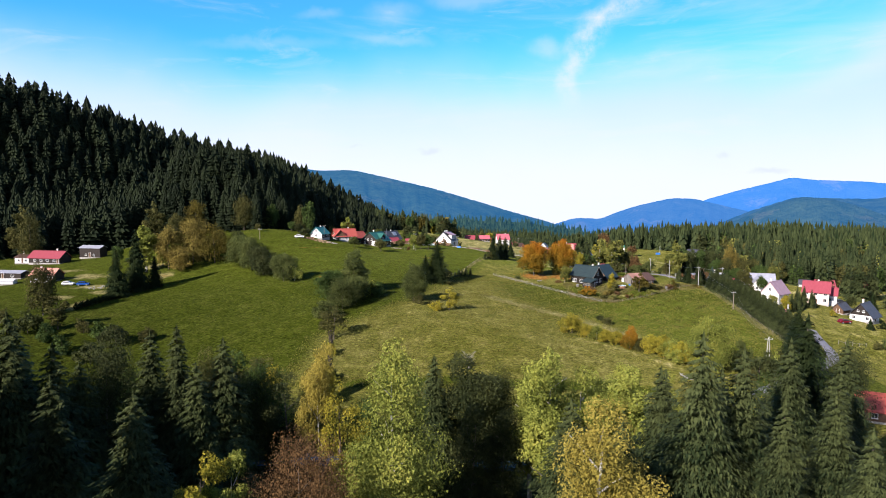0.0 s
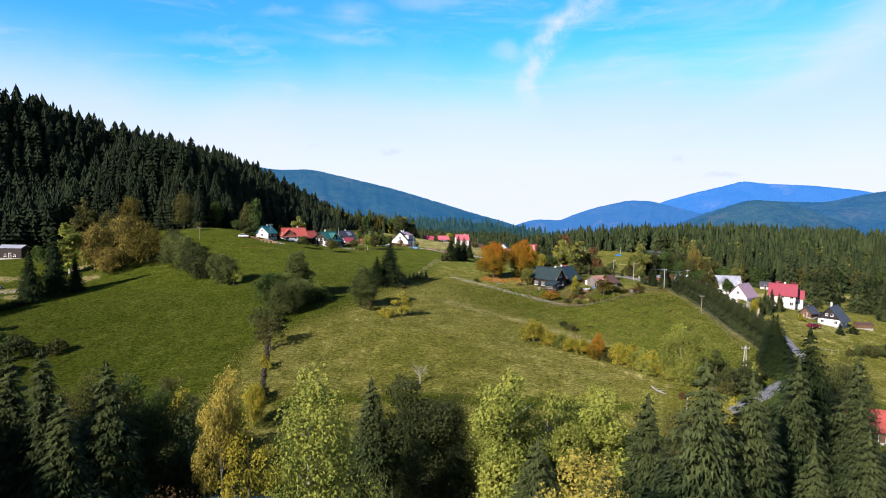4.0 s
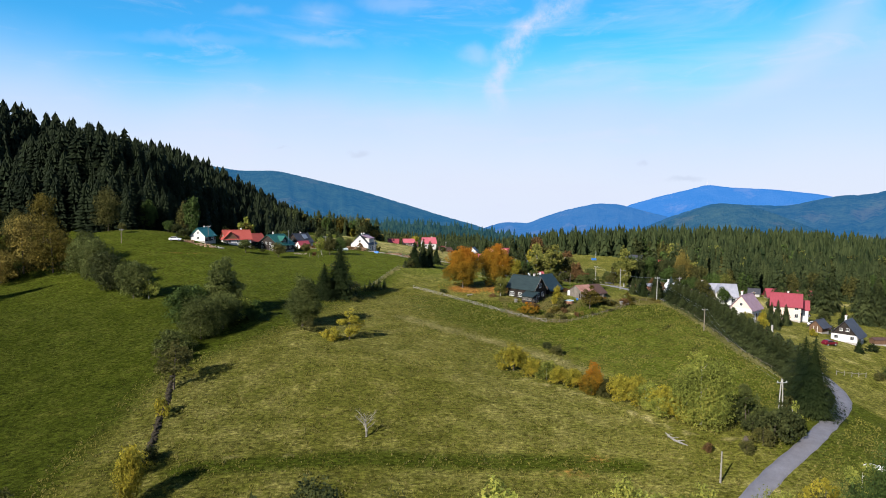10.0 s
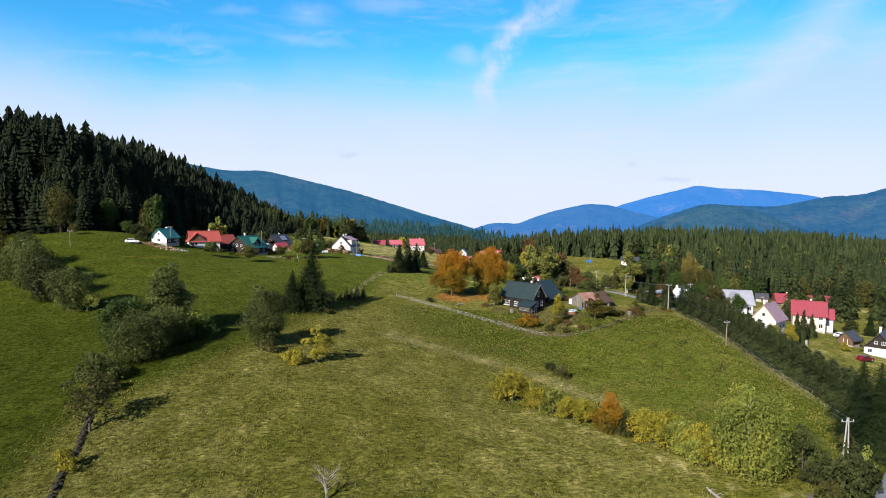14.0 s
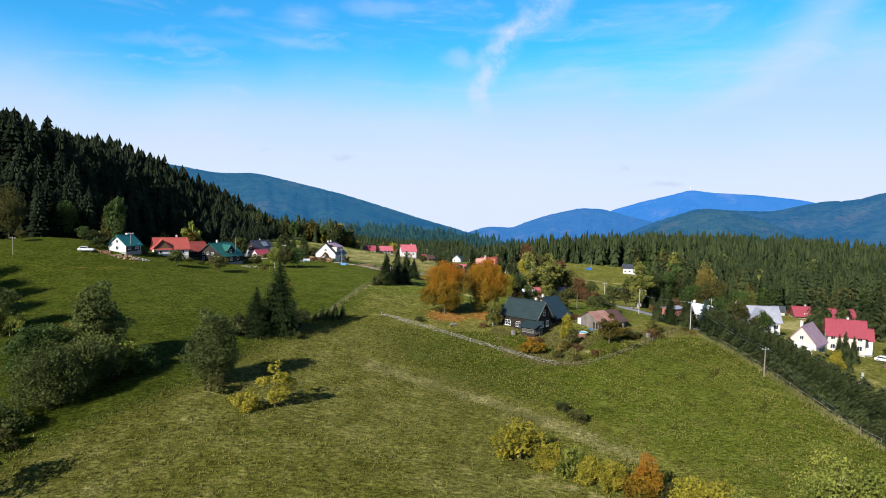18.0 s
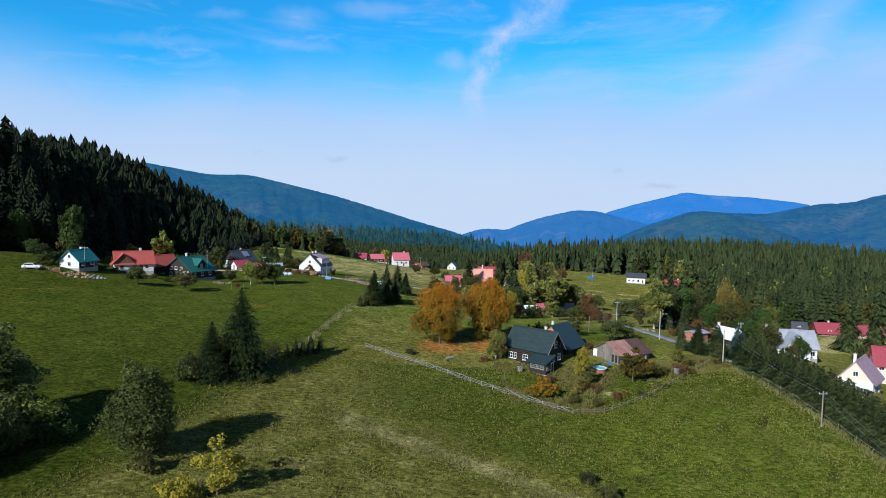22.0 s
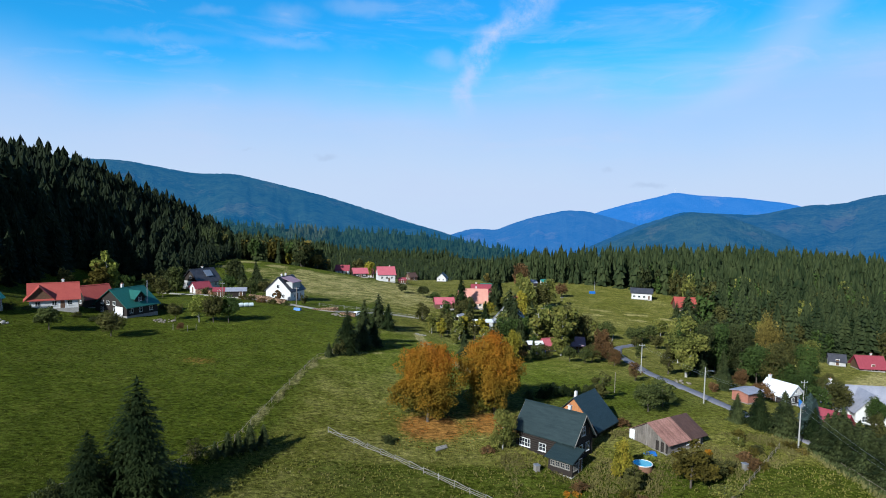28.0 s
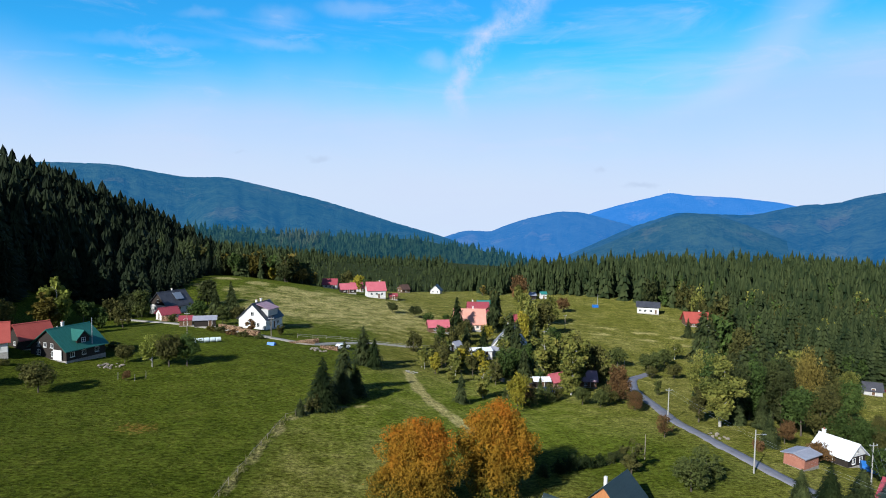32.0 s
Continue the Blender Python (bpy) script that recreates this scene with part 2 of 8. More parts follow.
def ground(x, y):
    """Height of the land in metres."""
    x, y = np.asarray(x, float), np.asarray(y, float)
    z = -1.74 - 0.0373 * np.clip(x, -400, 450) - 0.01002 * np.clip(y, -200, 800)
    for cx, cy, r, h in SWELLS:
        z = z + h * np.exp(-((x - cx) ** 2 + (y - cy) ** 2) / r ** 2)
    z = z + wooded_hill(x, y)
    far = np.clip((np.hypot(x, y - 200) - 600) / 1800, 0, 1)
    return z - 270 * far * far * (3 - 2 * far)


# ---- tools ----
def mesh_of(name, verts, faces, mat, smooth=False):
    me = bpy.data.meshes.new(name)
    me.from_pydata([tuple(v) for v in verts], [], [tuple(f) for f in faces])
    me.materials.append(mat)
    if smooth:
        me.shade_smooth()
    return me


def mesh_np(name, V, F, mat, smooth=False):
    """A mesh from arrays: V (n, 3), F (m, 3 or 4)."""
    V, F = np.ascontiguousarray(V, np.float32), np.ascontiguousarray(F, np.int32)
    me = bpy.data.meshes.new(name)
    k = F.shape[1]
    me.vertices.add(len(V))
    me.vertices.foreach_set("co", V.ravel())
    me.loops.add(F.size)
    me.loops.foreach_set("vertex_index", F.ravel())
    me.polygons.add(len(F))
    me.polygons.foreach_set("loop_start", np.arange(0, F.size, k, dtype=np.int32))
    me.update(calc_edges=True)
    me.materials.append(mat)
    if smooth:
        me.shade_smooth()
    return me


def part(name, data, mat, parent, label=""):
    """Links a bmesh or a mesh as one object under a thing or a part."""
    if isinstance(data, bmesh.types.BMesh):
        me = bpy.data.meshes.new(name)
        data.to_mesh(me)
        data.free()
        me.materials.append(mat)
    else:
        me = data
    ob = new(name, me)
    if parent is not None:
        ob.parent = parent
    if label:
        ob["label"] = label
    return ob


def thing(name, m, label, category, group="", kind=""):
    ob = new(name)
    ob.empty_display_size = 0.2
    ob.matrix_world = m
    return tagged(ob, label, category, group, kind)


def box(x0, y0, z0, x1, y1, z1, bevel=0.0):
    bm = bmesh.new()
    bmesh.ops.create_cube(bm, size=1)
    for v in bm.verts:
        v.co = ((x0 + x1) / 2 + v.co.x * (x1 - x0), (y0 + y1) / 2 + v.co.y * (y1 - y0), (z0 + z1) / 2 + v.co.z * (z1 - z0))
    if bevel:
        bmesh.ops.bevel(bm, geom=bm.edges[:], offset=bevel, segments=1, affect="EDGES")
    return bm


def prism(outline, axis_from, axis_to, axis="x"):
    """A solid drawn out of an outline in two coordinates along the third."""
    bm = bmesh.new()
    rings = []
    for s in (axis_from, axis_to):
        rings.append([bm.verts.new((s, a, b) if axis == "x" else (a, s, b) if axis == "y" else (a, b, s)) for a, b in outline])
    n = len(outline)
    bm.faces.new(rings[0])
    bm.faces.new(rings[1][::-1])
    for i in range(n):
        bm.faces.new((rings[0][i], rings[1][i], rings[1][(i + 1) % n], rings[0][(i + 1) % n]))
    bmesh.ops.recalc_face_normals(bm, faces=bm.faces)
    return bm


def tube(points, radii, sides=7):
    """A tapered round bar along points."""
    bm = bmesh.new()
    rings = []
    for i, p in enumerate(points):
        p = Vector(p)
        d = (Vector(points[min(i + 1, len(points) - 1)]) - Vector(points[max(i - 1, 0)])).normalized()
        q = d.to_track_quat("Z", "Y")
        rings.append([bm.verts.new(p + q @ Vector((radii[i] * math.cos(a), radii[i] * math.sin(a), 0))) for a in np.linspace(0, 2 * math.pi, sides, False)])
    for r, s in zip(rings, rings[1:]):
        for k in range(sides):
            bm.faces.new((r[k], r[(k + 1) % sides], s[(k + 1) % sides], s[k]))
    bm.faces.new(rings[0][::-1])
    bm.faces.new(rings[-1])
    return bm


def join(*bms):
    out = bmesh.new()
    for b in bms:
        me = bpy.data.meshes.new("piece")
        b.to_mesh(me)
        b.free()
        out.from_mesh(me)
        bpy.data.meshes.remove(me)
    return out


def gz(x, y):
    return float(ground(x, y))


# ---- the ground ----
def ground_material():
    m, nt, bsdf = material("meadow")
    big, mid, fine, blades = tex(nt, 0.035, 4, 0.6), tex(nt, 0.22, 5, 0.62), tex(nt, 1.6, 5, 0.65), tex(nt, 7.0, 3, 0.7, (1, 0.6, 1))

    def attr(n):
        a = nt.nodes.new("ShaderNodeAttribute")
        a.attribute_name = n
        return a.outputs["Fac"]

    lush = ramp(nt, mixc(nt, 0.5, mid, fine), [(0.30, (0.025, 0.036, 0.0035)), (0.55, (0.053, 0.068, 0.007)), (0.75, (0.104, 0.105, 0.016))])
    olive = ramp(nt, mixc(nt, 0.5, mid, fine), [(0.28, (0.048, 0.056, 0.008)), (0.52, (0.108, 0.110, 0.019)), (0.75, (0.245, 0.218, 0.056))])
    dry = ramp(nt, mixc(nt, 0.5, mid, blades), [(0.25, (0.165, 0.150, 0.048)), (0.6, (0.30, 0.268, 0.110)), (0.8, (0.42, 0.375, 0.185))])
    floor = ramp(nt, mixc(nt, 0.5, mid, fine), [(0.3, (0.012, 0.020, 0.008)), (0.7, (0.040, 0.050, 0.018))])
    leaf = ramp(nt, mixc(nt, 0.5, mid, fine), [(0.3, (0.12, 0.07, 0.02)), (0.7, (0.34, 0.17, 0.04))])

    def soft(a, noise_sock, lo=0.35, hi=0.65):
        s = nt.nodes.new("ShaderNodeMath")
        s.operation = "MULTIPLY_ADD"
        nt.links.new(noise_sock, s.inputs[0])
        s.inputs[1].default_value = 0.9
        nt.links.new(a, s.inputs[2])
        return rerange(nt, s.outputs[0], lo + 0.45, hi + 0.45)

    mown = ramp(nt, mixc(nt, 0.5, mid, fine), [(0.30, (0.050, 0.071, 0.007)), (0.55, (0.100, 0.125, 0.012)), (0.75, (0.170, 0.172, 0.027))])
    col = mixc(nt, soft(attr("lush"), mid), olive, lush)
    col = mixc(nt, attr("mown"), col, mown)
    less = nt.nodes.new("ShaderNodeMath")
    less.operation = "MULTIPLY"
    nt.links.new(rerange(nt, attr("lush"), 0.2, 0.8, 1.0, 0.12), less.inputs[0])
    nt.links.new(rerange(nt, mixc(nt, 0.66, big, mixc(nt, 0.5, mid, fine)), 0.46, 0.62, 0, 0.34), less.inputs[1])
    patch = less.outputs[0]
    col = mixc(nt, patch, col, dry)
    col = mixc(nt, soft(attr("dry"), mid), col, dry)
    col = mixc(nt, soft(attr("leaves"), fine), col, leaf)
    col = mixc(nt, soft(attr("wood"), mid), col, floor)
    g = rerange(nt, mixc(nt, 0.5, blades, tex(nt, 1.3, 6, 0.85, (1, 0.7, 1))), 0.34, 0.66, 0.25, 0.90)
    col = mixc(nt, 1.0, col, g, "MULTIPLY")
    laid = tex(nt, 1.0, 4, 0.62, (1.1, 2.3, 1.0), warp=0.7)
    col = mixc(nt, 1.0, col, rerange(nt, laid, 0.34, 0.66, 0.50, 2.16), "MULTIPLY")
    nt.links.new(col, bsdf.inputs["Base Color"])
    bsdf.inputs["Roughness"].default_value = 0.95
    bsdf.inputs["Diffuse Roughness"].default_value = 1.0
    bsdf.inputs["Specular IOR Level"].default_value = 0.02
    bump(nt, bsdf, mixc(nt, 0.4, laid, blades), 0.9, 0.42)
    return m


def near_line(x, y, pts, width):
    """1 on a drawn line, falling to 0 at the width."""
    best = np.full(np.shape(x), 1e9)
    for (ax, ay), (bx, by) in zip(pts, pts[1:]):
        t = np.clip(((x - ax) * (bx - ax) + (y - ay) * (by - ay)) / ((bx - ax) ** 2 + (by - ay) ** 2), 0, 1)
        best = np.minimum(best, np.hypot(x - ax - t * (bx - ax), y - ay - t * (by - ay)))
    return np.clip(1 - best / width, 0, 1)


BANK = [(2, 206.5), (8, 203.5), (16, 198.5), (24, 192.5), (30, 187.5), (36, 181), (39.5, 175)]
LANE = [(88, 236), (84, 248), (80.5, 260), (79.5, 276), (80, 295), (84, 312), (88.5, 334), (96, 352), (108, 364)]
LOWER_LANE = [(32, 112), (45, 126), (53.5, 133.6), (62.5, 140.8), (72.5, 150), (82.8, 160.4), (89, 168), (93, 176), (95.5, 187), (98.5, 197)]
BALE_LANE = [(-66, 398), (-46, 381), (-32, 366), (-24, 360), (-9, 349), (0, 345.5), (8, 356), (18, 366), (32, 369)]
GARDEN_TRACK = [(26, 332), (27, 312), (30, 297), (34, 282)]


def lushness(x, y):
    left = 1 / (1 + np.exp((x - np.interp(y, (120, 165, 190, 225, 245, 282, 330, 360), (-46, -42, -21, -11, -2, 3, 14, 20))) / 3.0))
    below = 1 / (1 + np.exp(-(x - np.interp(y, (120, 160, 186, 200, 214, 235), (60, 50, 40, 20, 2, 0))) / 3.0)) * (y < 236) * (y > 120) * (x < 92)
    lawn = np.exp(-((x - 58) ** 2 / 700 + (y - 268) ** 2 / 700))
    return np.clip(left * 0.9 + below * 0.65 + lawn * 0.8, 0, 1)


def build_ground():
    xs = np.concatenate([np.linspace(-4800, -700, 12), np.arange(-600, -140, 14), np.arange(-140, 160, 2.0), np.arange(160, 520, 10), np.linspace(600, 4800, 12)])
    ys = np.concatenate([np.linspace(-4800, -300, 10), np.arange(-200, 90, 12), np.arange(90, 340, 2.0), np.arange(340, 760, 8), np.linspace(800, 4900, 14)])
    X, Y = np.meshgrid(xs, ys)
    Z = ground(X, Y)
    near = np.exp(-((X - 20) / 150) ** 4 - ((Y - 210) / 150) ** 4)
    Z = Z + near * (0.12 * np.sin(X * 0.71 + 1.3 * np.sin(Y * 0.31)) * np.sin(Y * 0.53 + 0.8 * np.sin(X * 0.23)) + 0.05 * np.sin(X * 1.9 + Y * 1.3))
    nx, ny = len(xs), len(ys)
    i = np.arange(nx * ny).reshape(ny, nx)
    F = np.stack([i[:-1, :-1], i[:-1, 1:], i[1:, 1:], i[1:, :-1]], -1).reshape(-1, 4)
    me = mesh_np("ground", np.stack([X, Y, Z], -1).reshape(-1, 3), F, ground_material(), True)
    verge = np.maximum(near_line(X, Y, LANE, 4.5), near_line(X, Y, LOWER_LANE, 4.0)) * 0.5
    fence_line = near_line(X, Y, [(-7, 243), (-4, 258), (1, 281), (6, 288), (14, 292)], 1.7) * 0.8
    far_field = np.exp(-((X - 5) / 55) ** 4 - ((Y - 435) / 62) ** 4) * 0.55
    yard = near_line(X, Y, [(150, 306), (165, 318), (180, 330)], 12) * 1.2
    crop = near_line(X, Y, [(185, 326), (235, 331), (300, 334)], 8) * 1.1
    track = near_line(X, Y, GARDEN_TRACK, 2.2) * 1.3
    bands = np.maximum.reduce([near_line(X, Y, p, w) for p, w in (([(95, 462), (123, 455), (150, 440), (165, 428)], 7), ([(112, 440), (141, 427), (158, 412)], 6), ([(-60, 470), (-30, 455), (5, 440), (30, 428)], 7), ([(-30, 420), (0, 412), (28, 405)], 6))]) * 0.75
    ridge_path = near_line(X, Y, [(-62, 497), (-45, 490), (-25, 479.5), (-12, 472), (-2, 464), (10, 455)], 3.6) * 1.5
    worn = np.maximum.reduce([np.exp(-((X - a) / c) ** 2 - ((Y - b) / d) ** 2) for a, b, c, d in ((-20, 178, 13, 8), (-34, 188, 5, 5), (-4, 172, 12, 5), (8, 160, 10, 4), (-66, 222, 8, 5), (-95, 258, 12, 5), (-6, 246, 6, 10), (-28, 250, 9, 14), (34, 208, 12, 6), (72, 198, 4, 12))]) * 0.22
    weeds = np.maximum.reduce([np.exp(-((X - a) / c) ** 2 - ((Y - b) / d) ** 2) for a, b, c, d in ((50, 223, 12, 4.5), (66, 233, 10, 5), (43, 218, 6, 3), (76, 240, 6, 4))]) * 0.36
    lower_field = np.exp(-((X - 128) / 34) ** 4 - ((Y - 205) / 36) ** 4) * 0.32
    hedge_foot = near_line(X, Y, [(21, 170), (31, 164), (38, 157), (43, 150), (46, 146), (55, 143)], 1.9) * 0.75
    garden_earth = np.maximum.reduce([np.exp(-((X - a) / c) ** 2 - ((Y - b) / d) ** 2) for a, b, c, d in ((-148, 240, 9, 6), (-136, 222, 7, 4), (-129, 214, 5, 4), (-120, 238, 5, 6), (-129, 252, 5, 4), (-163, 252, 8, 4), (-127, 197, 4, 6), (-141, 205, 7, 5))]) * 0.9
    strip = near_line(X, Y, [(-78, 268.5), (-70, 271.5), (-63, 278)], 1.8) * 0.6
    path_bit = near_line(X, Y, [(-26, 137), (-19.5, 139.5), (-14.7, 138)], 1.2) * 0.8
    reeds = np.maximum.reduce([np.exp(-((X - a) / c) ** 2 - ((Y - b) / d) ** 2) for a, b, c, d in ((24, 134.5, 5, 2.2), (29, 138.5, 4, 1.8), (17, 133, 4, 1.4), (-119, 238, 5, 3), (-147, 240, 8, 4), (-55, 220, 4, 3), (-14, 342, 6, 3), (-22, 275.5, 6, 4))]) * 0.5
    wet = near_line(X, Y, [(-30, 135.5), (-4, 137), (6, 136.5), (22, 137), (34, 136)], 4.0)
    for n, A in (("dry", np.maximum.reduce([near_line(X, Y, BANK, 6.0) * 0.66, hedge_foot, path_bit, verge, fence_line, far_field, crop, yard, track, bands, ridge_path, lower_field, worn, weeds, garden_earth])),
                 ("lush", np.maximum(lushness(X, Y), wet)),
                 ("mown", np.maximum.reduce([0.55 * lushness(X, Y) / (1 + np.exp(-(Y - 240 - 0.2 * X) / 12)), np.exp(-((X - 30) / 38) ** 4 - ((Y - 300) / 34) ** 4) * 0.95, np.exp(-((X - 60) / 26) ** 4 - ((Y - 192) / 28) ** 4) * 0.45])),
                 ("leaves", np.maximum.reduce([reeds, strip, np.exp(-((X - 21) ** 2 + (Y - 247) ** 2) / 32) * 1.1, np.exp(-((X - 32) ** 2 + (Y - 249) ** 2) / 28) * 1.1])),
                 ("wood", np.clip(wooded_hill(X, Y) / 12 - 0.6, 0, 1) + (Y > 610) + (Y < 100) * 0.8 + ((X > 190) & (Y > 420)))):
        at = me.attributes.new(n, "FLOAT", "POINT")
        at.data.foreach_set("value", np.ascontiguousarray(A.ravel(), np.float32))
    tagged(new("ground", me), "rolling autumn meadow land of green and straw-coloured grass", "ground", kind="structure")


build_ground()


def ribbon(name, pts, width, mat, label, lift=0.05, step=1.5, category="road"):
    """A lane that follows the land: a crowned strip with edges that go down into the soil."""
    P = [Vector(p) for p in pts]
    line = []
    for a, b in zip(P, P[1:]):
        n = max(1, int((b - a).length / step))
        line += [a.lerp(b, k / n) for k in range(n)]
    line.append(P[-1])
    for _ in range(6):
        line = [line[0]] + [(line[i - 1] + line[i] * 2 + line[i + 1]) / 4 for i in range(1, len(line) - 1)] + [line[-1]]
    V, F = [], []
    offs = [(-0.56, -0.25), (-0.5, 0.0), (-0.17, 0.05), (0.17, 0.05), (0.5, 0.0), (0.56, -0.25)]
    for i, p in enumerate(line):
        d = (line[min(i + 1, len(line) - 1)] - line[max(i - 1, 0)]).normalized()
        nrm = Vector((d.y, -d.x))
        for o, dz in offs:
            w = o * width * (1 + 0.04 * math.sin(i * 1.7 + o * 9))
            q = p + nrm * w
            V.append((q.x, q.y, gz(p.x + nrm.x * w * 0.6, p.y + nrm.y * w * 0.6) + lift + dz + 0.14))
    k = len(offs)
    for i in range(len(line) - 1):
        for j in range(k - 1):
            F.append((i * k + j, i * k + j + 1, (i + 1) * k + j + 1, (i + 1) * k + j))
    return tagged(new(name, mesh_of(name, V, F, mat, True)), label, category, kind="structure")


ASPHALT = surface("lane_asphalt", (0.145, 0.14, 0.155), (0.25, 0.245, 0.275), 0.6, 0.85, 9, None, 0.01)
GRAVEL = surface("gravel", (0.20, 0.18, 0.15), (0.42, 0.39, 0.34), 0.8, 0.95, 11, None, 0.03)
ribbon("village_road", LANE, 2.5, ASPHALT, "narrow pale grey asphalt village lane between grass verges")
ribbon("lower_road", LOWER_LANE, 2.7, ASPHALT, "narrow grey asphalt lane climbing past the spruces")
ribbon("farm_road", BALE_LANE, 2.2, GRAVEL, "pale gravel farm lane in front of the upper houses")


# ---- trees ----
def rot_z(V, a):
    c, s = np.cos(a), np.sin(a)
    return np.stack([V[..., 0] * c - V[..., 1] * s, V[..., 0] * s + V[..., 1] * c, V[..., 2]], -1)


def conifer_arrays(rng, spread=0.19, arms=300, sprays=8, size=0.014, bare=0.05):
    """Needles of one spruce of height 1: limbs up the stem in a spiral, each a drooping fan of small sprays."""
    u = (np.arange(arms) + 0.5) / arms
    f = 1 - (1 - u) ** 0.58
    a = np.arange(arms) * 2.39996 + rng.normal(0, 0.25, arms)
    ph = rng.uniform(0, 6.28, 3)
    L = spread * (1 - f) ** 0.84 * rng.uniform(0.68, 1.2, arms) * (1 + 0.10 * np.sin(f * 21 + ph[0]) + 0.10 * np.sin(a * 2 + f * 9 + ph[1])) + 0.008
    droop = rng.uniform(0.15, 0.65, arms) * (1 - 0.75 * f)
    z0 = bare + (1 - bare) * f + 0.012
    k = np.repeat(np.arange(arms), sprays)
    n = len(k)
    t = rng.uniform(0.12, 1.0, n) ** 0.75
    side = rng.uniform(-1, 1, n) * 0.30 * L[k] * (0.35 + 0.65 * np.sin(t * 2.6))
    rad = np.column_stack([np.cos(a), np.sin(a), np.zeros(arms)])[k]
    tan = np.column_stack([-np.sin(a), np.cos(a), np.zeros(arms)])[k]
    up = np.array([0, 0, 1.0])
    C = rad * (L[k] * t)[:, None] + tan * side[:, None] + up * (z0[k] - droop[k] * L[k] * t ** 1.4 - np.abs(side) * 0.25)[:, None]
    tilt = rng.uniform(0.25, 1.35, n) * (1 - 0.35 * f[k])
    swing = rng.normal(0, 0.45, n) + side / (L[k] + 0.02)
    o = rad * np.cos(swing)[:, None] + tan * np.sin(swing)[:, None]
    o = o * np.cos(tilt)[:, None] - up * np.sin(tilt)[:, None]
    p = np.cross(o, up)
    p /= np.linalg.norm(p, axis=1, keepdims=True) + 1e-9
    s = size * rng.uniform(0.7, 1.35, n) * (1.15 - 0.45 * f[k])
    l, w = (s * rng.uniform(1.2, 2.0, n))[:, None], (s * rng.uniform(0.34, 0.62, n))[:, None]
    V = np.stack([C - o * l * 0.8 - p * w, C - o * l * 0.8 + p * w, C + o * l * 1.1], 1)
    lead = np.zeros((6, 3, 3))
    for q in range(6):
        lead[q] = rot_z(np.array([[0, 0, 1.02], [0.010, 0.006, 0.955], [0.008, -0.008, 0.93]]), q * 1.05)
    core = np.zeros((8, 3, 3))
    for q in range(8):
        a0, a1, r = q * 0.785, q * 0.785 + 0.785, spread * 0.56
        core[q] = [[0, 0, 0.93], [r * math.cos(a0), r * math.sin(a0), bare + 0.02], [r * math.cos(a1), r * math.sin(a1), bare + 0.02]]
    V = np.concatenate([V, lead, core])
    return V.reshape(-1, 3), np.arange(V.shape[0] * 3).reshape(-1, 3)


def conifer_mesh(name, rng, mat, spread, arms, sprays, size):
    V, F = conifer_arrays(rng, spread, arms, sprays, size)
    return mesh_np(name, V, F, mat)


def leaf_cloud(rng, lobes, n, size, shell=0.55):
    """Quads of leaf clumps scattered through rounded lobes (x, y, z, rx, ry, rz), most of them near the skin."""
    L = np.array(lobes, float)
    vol = L[:, 3] * L[:, 4] * L[:, 5]
    idx = rng.choice(len(L), n, p=vol ** 0.75 / (vol ** 0.75).sum())
    d = rng.normal(size=(n, 3))
    d /= np.linalg.norm(d, axis=1, keepdims=True)
    r = np.where(rng.random(n) < shell, rng.uniform(0.82, 1.08, n), rng.uniform(0.25, 1.0, n) ** 0.5)
    wob = 1 + 0.16 * np.sin(d[:, 0] * 5 + idx) * np.cos(d[:, 1] * 6 + idx * 2) + 0.10 * np.sin(d[:, 2] * 9 + idx * 3)
    C = L[idx, :3] + d * (r * wob)[:, None] * L[idx, 3:]
    nrm = d * 0.75 + rng.normal(size=(n, 3)) * 0.55 + np.array([0, 0, 0.35])
    nrm /= np.linalg.norm(nrm, axis=1, keepdims=True)
    t = np.cross(nrm, rng.normal(size=(n, 3)))
    t /= np.linalg.norm(t, axis=1, keepdims=True) + 1e-9
    b = np.cross(nrm, t)
    s = (size * rng.uniform(0.6, 1.35, n))[:, None]
    bend = nrm * s * 0.3
    V = np.stack([C - t * s - b * s * 0.72 - bend, C - t * s * 0.8 + b * s * 0.75, C + t * s * 1.15 - bend], 1).reshape(-1, 3)
    return V, np.arange(3 * n).reshape(n, 3)


def limbs(rng, h, r, spread, n=6, start=0.3, lean=0.0):
    """A tapered trunk that forks into limbs, as one bmesh."""
    pts = [(lean * h * f * f + math.sin(f * 5) * 0.015 * h, math.cos(f * 4) * 0.012 * h, h * f * 0.86) for f in (0, 0.15, 0.35, 0.6, 0.85, 1)]
    pieces = [tube([(p[0], p[1], p[2] - (0.4 if k == 0 else 0)) for k, p in enumerate(pts)], [r * 1.25, r, r * 0.82, r * 0.55, r * 0.3, r * 0.1], 8)]
    for k in range(n):
        f = start + (0.92 - start) * k / max(1, n - 1)
        a = k * 2.4 + rng.uniform(-0.4, 0.4)
        L = spread * (1.0 - 0.35 * f) * rng.uniform(0.7, 1.0)
        p0 = np.array([lean * h * f * f, 0, h * f * 0.86])
        p1 = p0 + np.array([math.cos(a) * L * 0.5, math.sin(a) * L * 0.5, L * 0.42])
        p2 = p0 + np.array([math.cos(a) * L * 0.95, math.sin(a) * L * 0.95, L * 0.75])
        rr = r * (0.5 - 0.3 * f)
        pieces.append(tube([tuple(p0), tuple(p1), tuple(p2)], [rr, rr * 0.6, rr * 0.15], 5))
    return join(*pieces)


STOCK = {}


